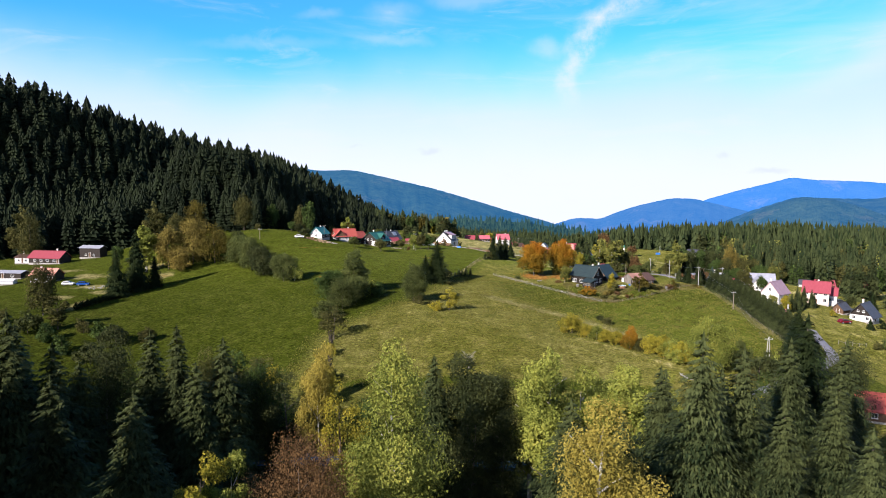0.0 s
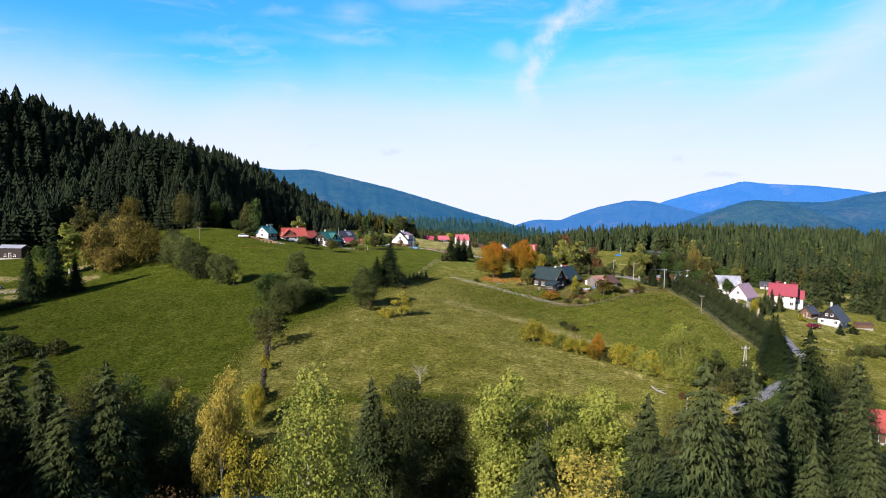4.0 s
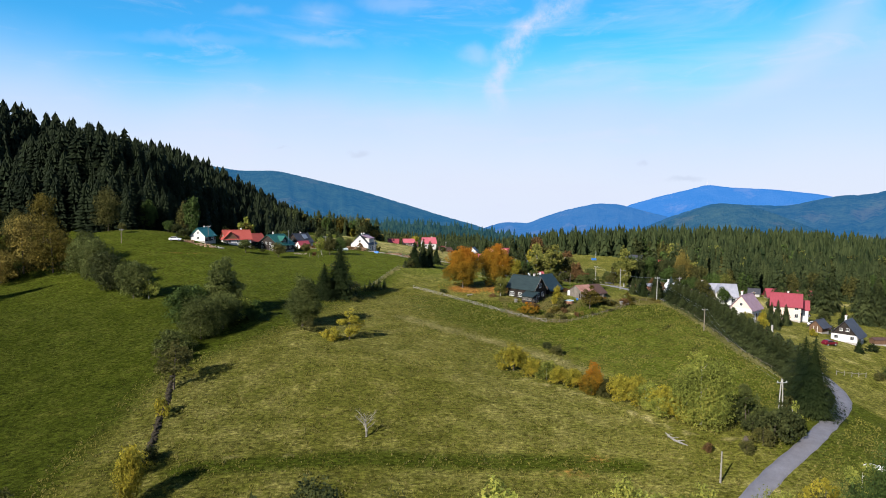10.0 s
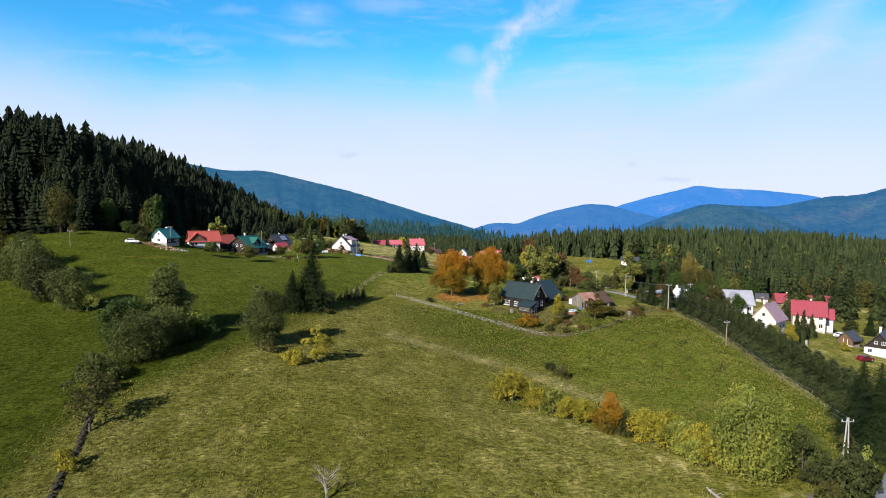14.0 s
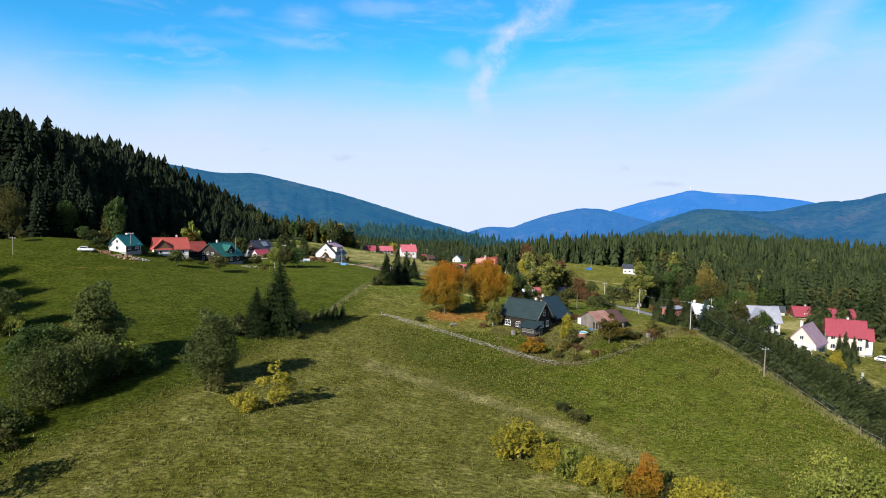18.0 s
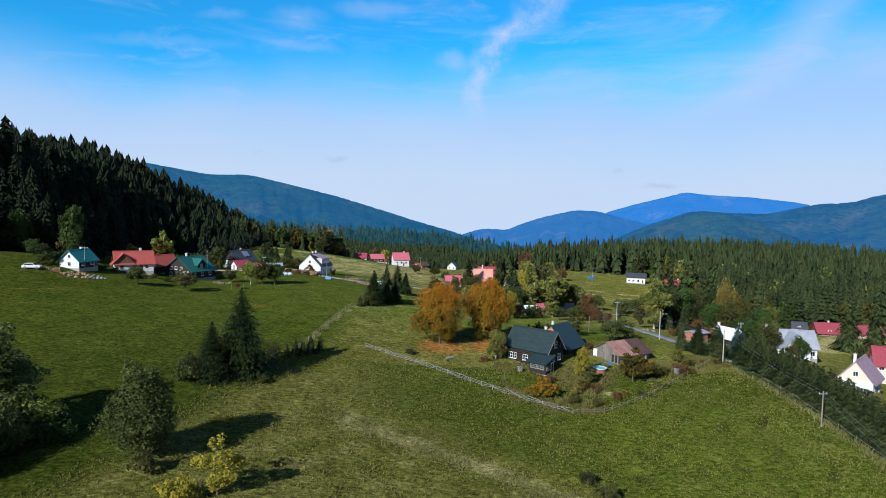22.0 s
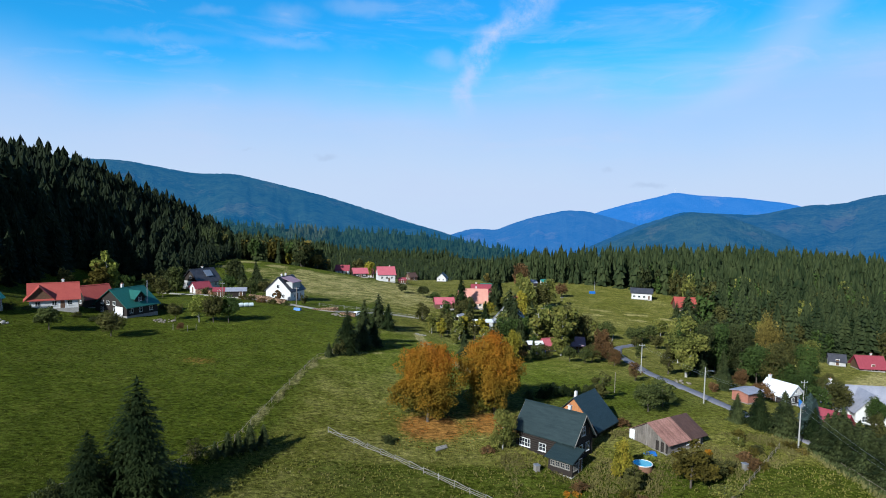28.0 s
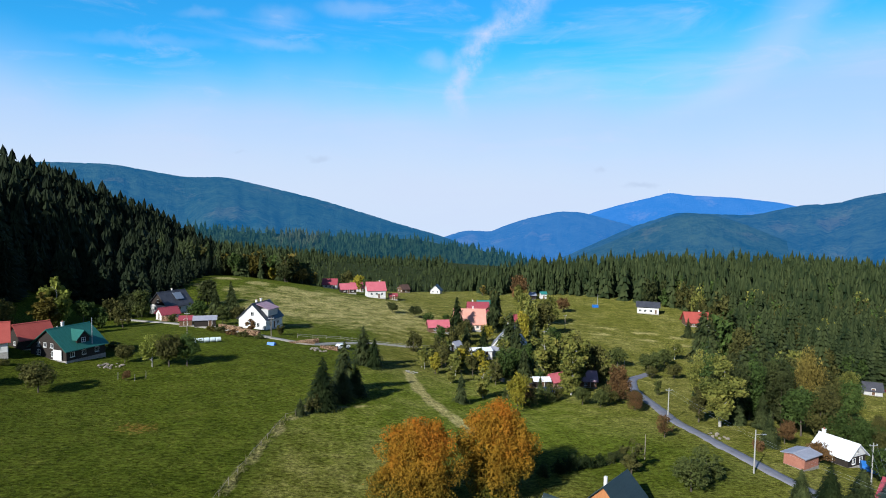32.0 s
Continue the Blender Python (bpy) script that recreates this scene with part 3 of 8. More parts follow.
def stock_spruce(v, fine):
    key = "spruce%d%s" % (v, fine)
    if key not in STOCK:
        rng = np.random.default_rng(40 + v)
        arms, sprays, size = {2: (680, 32, 0.0073), 3: (500, 26, 0.0100), 1: (300, 15, 0.020), 0: (120, 8, 0.042)}[fine]
        crown = conifer_mesh("crown", rng, NEEDLES_BLUE if v >= 8 else HEDGE_GREEN if v == 4 else NEEDLES, (0.17, 0.20, 0.235, 0.15, 0.26, 0.19, 0.22, 0.18, 0.24, 0.22)[v], arms, sprays, size)
        bm = tube([(0, 0, -0.03), (0, 0, 0.3), (0, 0, 0.7), (0, 0, 0.985)], [0.016, 0.012, 0.007, 0.001], 7)
        me = bpy.data.meshes.new("trunk")
        bm.to_mesh(me)
        bm.free()
        me.materials.append(BARK)
        STOCK[key] = (crown, me)
    return STOCK[key]


def spruce(x, y, h, v=0, wide=1.0, label="dark green spruce with drooping boughs on the meadow", group="", z=None, fine=None):
    """A spruce; those the camera passes near get the finest sprays."""
    if fine is None:
        fine = (2 if x > -12 else 3) if y < 110 else 1 if y < 300 and h > 4.5 else 0
    if y > 110:
        wide *= 1.2
    crown, trunk = stock_spruce(v, fine)
    turn = (x * 7.3 + y * 3.1) % 360
    ob = thing("spruce_tree", pose(x, y, (gz(x, y) if z is None else z) - 0.1, 0, 0, turn) @ Matrix.Diagonal((h * wide, h * wide, h, 1)), label, "spruce", group)
    part("crown", crown, None, ob)
    part("trunk", trunk, None, ob, "brown bark trunk")
    return ob


SHAPES = {
    "round": [(0, 0, 0.60, 0.40, 0.40, 0.38), (0.18, 0.1, 0.45, 0.25, 0.25, 0.24), (-0.2, -0.08, 0.48, 0.24, 0.26, 0.25), (0.02, -0.2, 0.5, 0.25, 0.22, 0.24), (-0.05, 0.18, 0.72, 0.24, 0.24, 0.22)],
    "tall": [(0, 0, 0.20, 0.10, 0.10, 0.10), (0.02, 0, 0.32, 0.16, 0.16, 0.15), (0.05, 0.03, 0.48, 0.18, 0.18, 0.18), (-0.06, -0.02, 0.62, 0.17, 0.17, 0.16), (0.03, 0, 0.78, 0.13, 0.13, 0.14), (0, 0.02, 0.91, 0.07, 0.07, 0.09)],
    "ragged": [(-0.03, 0.02, 0.2, 0.17, 0.17, 0.12), (0.02, 0, 0.35, 0.22, 0.2, 0.14), (0.16, 0.08, 0.5, 0.17, 0.17, 0.13), (-0.17, 0.02, 0.56, 0.16, 0.18, 0.13), (0.08, -0.12, 0.68, 0.15, 0.15, 0.13), (-0.06, 0.1, 0.8, 0.14, 0.13, 0.12), (0.05, 0, 0.92, 0.08, 0.08, 0.08)],
    "aspen": [(0.04, 0, 0.40, 0.09, 0.09, 0.09), (-0.05, 0.02, 0.52, 0.12, 0.12, 0.12), (0.05, 0.02, 0.64, 0.15, 0.15, 0.13), (-0.06, 0, 0.76, 0.15, 0.15, 0.13), (0.03, -0.02, 0.88, 0.12, 0.12, 0.11), (-0.09, 0.04, 0.30, 0.06, 0.06, 0.05)],
    "plume": [(0, 0, 0.12, 0.25, 0.25, 0.12), (0.05, 0.04, 0.28, 0.30, 0.29, 0.17), (-0.05, -0.03, 0.46, 0.27, 0.27, 0.18), (0.04, 0.02, 0.64, 0.21, 0.21, 0.16), (-0.02, 0, 0.80, 0.15, 0.15, 0.13), (0.01, 0, 0.92, 0.08, 0.08, 0.08)],
    "mound": [(0, 0, 0.45, 0.42, 0.42, 0.45), (0.25, 0.1, 0.28, 0.28, 0.28, 0.27), (-0.28, -0.05, 0.26, 0.28, 0.28, 0.26), (0, -0.26, 0.30, 0.27, 0.25, 0.28), (0.05, 0.2, 0.62, 0.26, 0.26, 0.26), (-0.12, -0.05, 0.78, 0.20, 0.20, 0.20)],
    "ash": [(0, 0, 0.26, 0.13, 0.13, 0.12), (0.17, 0.05, 0.38, 0.19, 0.19, 0.15), (-0.19, 0, 0.44, 0.18, 0.20, 0.16), (0.05, -0.17, 0.53, 0.20, 0.18, 0.17), (0.15, 0.1, 0.66, 0.17, 0.17, 0.14), (-0.11, 0.08, 0.72, 0.17, 0.17, 0.14), (0.02, 0, 0.88, 0.12, 0.12, 0.11)],
    "bush": [(0, 0, 0.42, 0.55, 0.5, 0.42), (0.4, 0.15, 0.32, 0.35, 0.35, 0.32), (-0.4, -0.1, 0.35, 0.38, 0.34, 0.33), (0.05, 0.2, 0.7, 0.3, 0.3, 0.26)],
    "dome": [(0, 0, 0.50, 0.41, 0.41, 0.46), (0.16, 0.1, 0.29, 0.28, 0.27, 0.25), (-0.17, -0.06, 0.29, 0.28, 0.28, 0.25), (0.02, -0.14, 0.48, 0.28, 0.26, 0.30), (0.08, 0.1, 0.68, 0.26, 0.26, 0.26), (-0.08, 0.0, 0.74, 0.24, 0.24, 0.22)],
    "birch": [(0, 0, 0.30, 0.22, 0.22, 0.15), (0.06, 0.03, 0.42, 0.19, 0.19, 0.16), (-0.06, -0.02, 0.50, 0.18, 0.18, 0.16), (0.03, 0, 0.64, 0.14, 0.14, 0.15), (-0.02, 0.01, 0.78, 0.10, 0.10, 0.12), (0.0, 0.0, 0.90, 0.06, 0.06, 0.09)],
    "cone": [(0, 0, 0.26, 0.29, 0.29, 0.18), (0.02, 0, 0.42, 0.29, 0.29, 0.22), (-0.02, 0.02, 0.60, 0.24, 0.24, 0.22), (0, 0, 0.76, 0.17, 0.17, 0.18), (0, 0, 0.90, 0.09, 0.09, 0.10)],
    "full": [(0, 0, 0.52, 0.36, 0.36, 0.43), (0.16, 0.1, 0.32, 0.26, 0.25, 0.24), (-0.17, -0.06, 0.34, 0.26, 0.26, 0.26), (0.02, -0.18, 0.52, 0.26, 0.22, 0.28), (0.08, 0.14, 0.72, 0.24, 0.22, 0.22), (-0.1, 0.0, 0.8, 0.2, 0.2, 0.18)],
}


def stock_leafy(shape, mat, v, n, size, outer, inner):
    """Crown and trunk of a broad-leaved tree of height 1. outer, inner: how many leaves, and how large, on the clumps and in the heart."""
    key = (shape, mat.name, v, n, size, outer)
    if key not in STOCK:
        rng = np.random.default_rng(sum(map(ord, shape + mat.name)) + v * 17)
        lobes = [(a + rng.normal(0, 0.035), b + rng.normal(0, 0.035), c + rng.normal(0, 0.02), d * rng.uniform(0.88, 1.12), e * rng.uniform(0.88, 1.12), f * rng.uniform(0.9, 1.08)) for a, b, c, d, e, f in SHAPES[shape]]
        base = np.array(lobes)
        area = (base[:, 3:].prod(1)) ** 0.66
        clumps = []
        for q in rng.choice(len(base), int(np.clip(n / 60, 26, 230)), p=area / area.sum()):
            u = rng.normal(size=3) + np.array([0, 0, 0.35])
            u /= np.linalg.norm(u)
            k = rng.uniform(0.50, 0.98)
            g = rng.uniform(0.26, 0.46) * (0.60 if n > 15000 else 1.0)
            c = base[q, :3] + u * base[q, 3:] * k
            clumps.append((c[0], c[1], max(0.06, c[2]), base[q, 3] * g, base[q, 4] * g, base[q, 5] * g * 0.8))
        wide, share = (0.86, 0.58) if shape in ("plume", "cone") else (0.84, 0.62) if shape == "ash" else (0.66, 0.80) if shape == "dome" else (0.78, 0.72)
        heart = [(a, b, c, d * wide, e * wide, f * wide * 1.04) for a, b, c, d, e, f in lobes]
        V, F = leaf_cloud(rng, clumps, int(n * share * outer[0]), size * outer[1], 0.7)
        V2, F2 = leaf_cloud(rng, heart, int(n * (1 - share) * inner[0]), size * inner[1], 0.8)
        V, F = np.concatenate([V, V2]), np.concatenate([F, F2 + len(V)])
        V[:, 2] = np.maximum(V[:, 2], 0.02)
        tr = limbs(rng, 0.92, 0.010 if shape == "aspen" else 0.018, 0.20, 7, 0.22)
        me = bpy.data.meshes.new("trunk")
        tr.to_mesh(me)
        tr.free()
        me.materials.append(BARK_PALE if mat in (LEAF_GOLD, LEAF_LIME, LEAF_ASPEN) else BARK)
        STOCK[key] = (mesh_np("crown", V, F, mat), me)
    return STOCK[key]


def leafy(x, y, h, mat, shape="round", wide=1.0, v=0, n=3200, size=0.026, label="", name="tree", category="tree", group="", z=None):
    if y < 120:
        outer, inner = (4.0, 0.42), (2.4, 0.58)
    elif y > 330:
        outer, inner = (0.6, 1.2), (0.5, 1.5)
    else:
        outer, inner = (2.1, 0.62), (0.8, 1.15)
    crown, trunk = stock_leafy(shape, mat, v, n, size, outer, inner)
    turn = (x * 5.7 + y * 2.3) % 360
    ob = thing(name, pose(x, y, (gz(x, y) if z is None else z) - 0.1, 0, 0, turn) @ Matrix.Diagonal((h * wide, h * wide, h, 1)), label, category, group)
    part("crown", crown, None, ob)
    part("trunk", trunk, None, ob, "branching trunk")
    return ob


def shrub(x, y, h, mat, wide=1.3, v=0, n=1500, size=0.05, label="", z=None, group=""):
    return leafy(x, y, h, mat, "bush", wide, v, n, size, label, "shrub", "shrub", group, z)


def tiered_spruce(rng, spread, tiers, arms, bare=0.03):
    """One forest spruce of height 1: tiers of drooping boughs, each bough a folded leaf of its own, narrowing to a pointed top."""
    T = []
    for k in range(tiers):
        f = (k + rng.uniform(-0.2, 0.2)) / tiers
        f = min(max(f, 0.0), 0.97)
        R = spread * ((1 - f) ** 0.60) + 0.010
        dz = 0.85 / tiers
        z = bare + (0.985 - bare) * f
        turn = rng.uniform(0, 6.28)
        for i in range(arms):
            a = turn + 6.2832 * (i + rng.uniform(-0.25, 0.25)) / arms
            r = R * rng.uniform(0.72, 1.18)
            h = 0.62 * 6.2832 / arms
            lift = rng.uniform(-0.3, 0.3) * dz
            top = (0.0, 0.0, z + dz * 1.25 + lift)
            tip = (r * math.cos(a), r * math.sin(a), z - dz * rng.uniform(0.1, 0.6) + lift)
            q = 0.66 * r
            left = (q * math.cos(a - h), q * math.sin(a - h), z - dz * 0.25 + lift)
            right = (q * math.cos(a + h), q * math.sin(a + h), z - dz * 0.25 + lift)
            mid = (q * 1.05 * math.cos(a), q * 1.05 * math.sin(a), z + dz * 0.30 + lift)
            T += [top, left, mid, top, mid, right, left, tip, mid, mid, tip, right]
    for i in range(4):
        a, b = i * 1.571, i * 1.571 + 1.571
        T += [(0, 0, 1.03), (0.016 * math.cos(a), 0.016 * math.sin(a), 0.93), (0.016 * math.cos(b), 0.016 * math.sin(b), 0.93)]
    V = np.array(T, float)
    return V, np.arange(len(V)).reshape(-1, 3)


def forest_arrays(rng, P, H, tiers, arms, spread):
    """Many spruces in one go, out of six shapes, each turned and stretched."""
    n = len(P)
    kinds = [tiered_spruce(np.random.default_rng(70 + q), spread * (0.85, 1.1, 0.95, 1.2, 0.8, 1.0)[q], tiers, arms) for q in range(6)]
    pick, turn = rng.integers(0, 6, n), rng.uniform(0, 6.28, n)
    wide = rng.uniform(0.85, 1.2, n)
    V, F, base = [], [], 0
    for q in range(6):
        kv, kf = kinds[q]
        idx = np.where(pick == q)[0]
        c, s = np.cos(turn[idx])[:, None], np.sin(turn[idx])[:, None]
        x, y = kv[None, :, 0] * c - kv[None, :, 1] * s, kv[None, :, 0] * s + kv[None, :, 1] * c
        T = np.stack([x * wide[idx, None], y * wide[idx, None], np.broadcast_to(kv[None, :, 2], x.shape)], -1) * H[idx, None, None] + P[idx, None, :]
        V.append(T.reshape(-1, 3))
        F.append((kf[None] + (base + np.arange(len(idx)) * len(kv))[:, None, None]).reshape(-1, 3))
        base += len(idx) * len(kv)
    return np.concatenate(V), np.concatenate(F)


def forest(name, rng, xy, lo, hi, label, mat=None, tiers=8, arms=7, spread=0.2, tall=None, sunk=None):
    P = np.column_stack([xy, ground(xy[:, 0], xy[:, 1]) - 0.3 - (0 if sunk is None else sunk(xy[:, 0], xy[:, 1]))])
    H = rng.uniform(lo, hi, len(P)) * rng.choice([1, 1, 1, 0.8, 1.12], len(P))
    if tall is not None:
        H = H * tall(xy[:, 0], xy[:, 1])
    V, F = forest_arrays(rng, P, H, tiers, arms, spread)
    return tagged(new(name, mesh_np(name, V, F, mat or FAR_NEEDLES)), label, "forest", kind="stuff")


def broadleaf_wood(name, rng, xy, lo, hi, mat, label, leaves=230, size=0.062):
    """Many rounded crowns in one go, out of four shapes, on straight stems."""
    P = np.column_stack([xy, ground(xy[:, 0], xy[:, 1]) - 0.3])
    n = len(P)
    H, W, pick, turn = rng.uniform(lo, hi, n), rng.uniform(0.55, 0.8, n), rng.integers(0, 4, n), rng.uniform(0, 6.28, n)
    V, F, base = [], [], 0
    for q in range(4):
        kv, kf = leaf_cloud(np.random.default_rng(90 + q), SHAPES[("full", "round", "full", "ragged")[q]], leaves, size, 0.75)
        idx = np.where(pick == q)[0]
        c, s = np.cos(turn[idx])[:, None], np.sin(turn[idx])[:, None]
        x, y = (kv[None, :, 0] * c - kv[None, :, 1] * s) * W[idx, None], (kv[None, :, 0] * s + kv[None, :, 1] * c) * W[idx, None]
        V.append((np.stack([x, y, np.broadcast_to(kv[None, :, 2], x.shape)], -1) * H[idx, None, None] + P[idx, None, :]).reshape(-1, 3))
        F.append((kf[None] + (base + np.arange(len(idx)) * len(kv))[:, None, None]).reshape(-1, 3))
        base += len(idx) * len(kv)
    for k in range(3):
        a0, a1 = k * 2.094, (k + 1) * 2.094
        face = np.array([[0, 0, 0.6], [0.014 * math.cos(a0), 0.014 * math.sin(a0), 0], [0.014 * math.cos(a1), 0.014 * math.sin(a1), 0]])
        V.append((face[None] * H[:, None, None] + P[:, None, :]).reshape(-1, 3))
        F.append(base + np.arange(n * 3).reshape(n, 3))
        base += n * 3
    return tagged(new(name, mesh_np(name, np.concatenate(V), np.concatenate(F), mat)), label, "trees", kind="stuff")


def scatter(rng, x0, x1, y0, y1, n, keep, gap=3.0):
    """Places in a box, kept where keep() says so, not nearer to each other than about the gap."""
    P = np.column_stack([rng.uniform(x0, x1, n), rng.uniform(y0, y1, n)])
    P = P[keep(P[:, 0], P[:, 1])]
    cell = {}
    for p in P:
        cell.setdefault((int(p[0] // gap), int(p[1] // gap)), p)
    return np.array(list(cell.values()))


# ---- the woods ----
def woods():
    rng = np.random.default_rng(5)
    edge = lambda x: np.interp(x, (-520, -250, -205, -165, -112, -40), (240, 268, 300, 326, 318, 300))
    hill = scatter(rng, -520, -40, 240, 640, 30000, lambda x, y: (((wooded_hill(x, y) > 9) & (x < -75)) | (wooded_hill(x, y) > 16) | (x < np.interp(y, (318, 345, 398, 411, 438, 500, 560), (-112, -97, -88, -75, -65, -60, -55)))) & (y > edge(x)), 6.0)
    # the far side of the hill never shows: only a strip behind the crest stays
    hx, hy = hill[:, 0], hill[:, 1]
    seen = ground(hx, hy) + 16 > 33 + (np.max([ground(hx * f, 20 + (hy - 20) * f) + 10 - 33 for f in (0.75, 0.82, 0.88, 0.94)], axis=0))
    hill = hill[seen]
    front = (hill[:, 1] < 430)
    brink = (hill[:, 1] < edge(hill[:, 0]) + 95) & (hill[:, 0] > -170)
    lower = lambda x, y: np.interp(x, (-260, -170, -110, -80, -55), (1.0, 1.2, 1.12, 0.8, 0.42))
    forest("hill_edge_forest", rng, hill[brink], 15, 21, "dark spruces along the foot of the wooded hill", HILL_NEEDLES_SHADED, 15, 11, 0.23, lower)
    forest("hill_forest", rng, hill[front & ~brink], 16, 21, "dense dark spruce forest covering the steep hillside", HILL_NEEDLES_SHADED, 11, 8, 0.24, lower)
    forest("crest_forest", rng, hill[~front], 16, 21, "dark spruce forest along the crest of the hill", HILL_NEEDLES_SHADED, 7, 7, 0.24, lower)
    # spruces added out of view to throw shade on the left stream-side trees
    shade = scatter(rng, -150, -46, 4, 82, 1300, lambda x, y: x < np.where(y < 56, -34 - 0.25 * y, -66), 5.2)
    forest("streamside_forest", rng, shade, 23, 29, "unseen tall spruce wood added to shade the stream side", HILL_NEEDLES_SHADED, 6, 7, 0.22)
    # the land falls away into a hollow beyond the last houses
    sink = lambda x, y: 8.5 * np.exp(-((x - 30) / 95) ** 2) * (y > 555)
    right = scatter(rng, 95, 560, 336, 700, 62000, lambda x, y: (y > np.interp(x, (150, 172, 183, 196, 230, 400), (372, 357, 353, 350, 343, 336))) & (x > np.interp(y, (345, 385, 420, 465, 500, 522, 560, 575), (150, 150, 172, 198, 203, 188, 150, 95))), 7.0)
    rim = (right[:, 1] < 450) & (right[:, 0] < np.interp(right[:, 1], (345, 385, 420, 465), (176, 150, 172, 198)) + 75)
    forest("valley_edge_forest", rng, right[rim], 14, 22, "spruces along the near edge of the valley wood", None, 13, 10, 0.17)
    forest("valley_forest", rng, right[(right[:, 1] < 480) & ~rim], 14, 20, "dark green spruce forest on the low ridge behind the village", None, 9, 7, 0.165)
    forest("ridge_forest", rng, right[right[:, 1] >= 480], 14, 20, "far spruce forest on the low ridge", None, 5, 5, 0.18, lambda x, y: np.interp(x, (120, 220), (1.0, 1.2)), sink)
    edge_line = lambda x, y, lo, hi: (x > np.interp(y, (345, 385, 420, 465, 500, 522), (176, 150, 172, 198, 203, 188)) + lo) & (x < np.interp(y, (345, 385, 420, 465, 500, 522), (176, 150, 172, 198, 203, 188)) + hi)
    for k, (mat, count) in enumerate(((LEAF_OLIVE, 80), (LEAF_GREEN, 90), (LEAF_ASPEN, 40), (LEAF_DARK, 70))):
        P = scatter(rng, 140, 300, 385, 520, count * 6, lambda x, y: edge_line(x, y, -10, 26), 7.0)
        Q = scatter(rng, 160, 420, 330, 560, count, lambda x, y: edge_line(x, y, 5, 200) & (y > 400), 9.0)
        broadleaf_wood("mixed_wood", rng, np.concatenate([P[::4], Q]), 9, 19, mat, "%s broad-leaved trees scattered through the spruce wood" % ("olive", "green", "pale gold", "dark green")[k])
    beyond = scatter(rng, -330, 110, 590, 900, 18000, lambda x, y: (y > 600 + 0.1 * x) & (wooded_hill(x, y) < 9), 6.5)
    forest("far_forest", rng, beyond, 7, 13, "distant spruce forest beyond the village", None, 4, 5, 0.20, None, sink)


woods()


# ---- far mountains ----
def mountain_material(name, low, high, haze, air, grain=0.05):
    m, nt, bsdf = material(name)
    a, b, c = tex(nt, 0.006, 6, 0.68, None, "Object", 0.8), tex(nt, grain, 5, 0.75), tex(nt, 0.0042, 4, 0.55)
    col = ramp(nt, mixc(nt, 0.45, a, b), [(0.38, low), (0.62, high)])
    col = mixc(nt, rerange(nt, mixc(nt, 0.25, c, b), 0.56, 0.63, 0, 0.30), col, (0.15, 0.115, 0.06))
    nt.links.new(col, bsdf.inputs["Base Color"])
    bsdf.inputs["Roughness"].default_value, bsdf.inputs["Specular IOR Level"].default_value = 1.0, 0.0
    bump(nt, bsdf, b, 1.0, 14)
    # blue emission puts the haze of distance into the slope itself
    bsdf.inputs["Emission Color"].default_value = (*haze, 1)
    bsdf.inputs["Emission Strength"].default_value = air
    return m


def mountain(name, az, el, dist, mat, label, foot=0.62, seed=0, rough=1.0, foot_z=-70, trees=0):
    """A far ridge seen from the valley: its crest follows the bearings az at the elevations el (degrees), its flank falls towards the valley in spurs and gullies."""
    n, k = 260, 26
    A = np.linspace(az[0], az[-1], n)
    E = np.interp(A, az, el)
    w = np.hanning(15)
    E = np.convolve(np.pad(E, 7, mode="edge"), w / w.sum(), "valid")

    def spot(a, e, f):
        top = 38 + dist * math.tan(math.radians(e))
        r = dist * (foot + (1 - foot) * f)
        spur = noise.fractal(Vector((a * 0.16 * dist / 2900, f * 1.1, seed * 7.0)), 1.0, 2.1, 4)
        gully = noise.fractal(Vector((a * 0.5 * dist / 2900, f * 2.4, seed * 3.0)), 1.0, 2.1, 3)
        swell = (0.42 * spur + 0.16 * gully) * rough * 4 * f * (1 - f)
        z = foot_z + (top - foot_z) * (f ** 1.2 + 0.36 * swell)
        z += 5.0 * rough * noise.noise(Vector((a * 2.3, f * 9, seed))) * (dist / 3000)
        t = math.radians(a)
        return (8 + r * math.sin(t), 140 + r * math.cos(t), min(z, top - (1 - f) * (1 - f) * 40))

    V = []
    for j in range(k + 4):
        f = j / (k - 1)
        for i, (a, e) in enumerate(zip(A, E)):
            if f <= 1:
                V.append(spot(a, e, f))
            else:
                top, r, t = 38 + dist * math.tan(math.radians(e)), dist * (1 + 0.12 * (j - k + 1)), math.radians(a)
                V.append((8 + r * math.sin(t), 140 + r * math.cos(t), top - (top - foot_z) * 0.28 * (j - k + 1)))
    F = [(j * n + i, j * n + i + 1, (j + 1) * n + i + 1, (j + 1) * n + i) for j in range(k + 3) for i in range(n - 1)]
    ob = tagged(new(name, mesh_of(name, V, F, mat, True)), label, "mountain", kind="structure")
    if trees:
        rng = np.random.default_rng(seed + 300)
        ta, tf = rng.uniform(az[0], az[-1], trees), rng.uniform(0.25, 1.0, trees)
        P = np.array([spot(a, np.interp(a, A, E), f) for a, f in zip(ta, tf)]) - np.array([0, 0, 1.0])
        # these trees share the slope's material, so its painted haze glow too
        TV, TF = forest_arrays(rng, P, rng.uniform(13, 21, trees), 2, 5, 0.24)
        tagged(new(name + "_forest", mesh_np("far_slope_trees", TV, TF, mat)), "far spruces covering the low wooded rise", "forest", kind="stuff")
    return ob


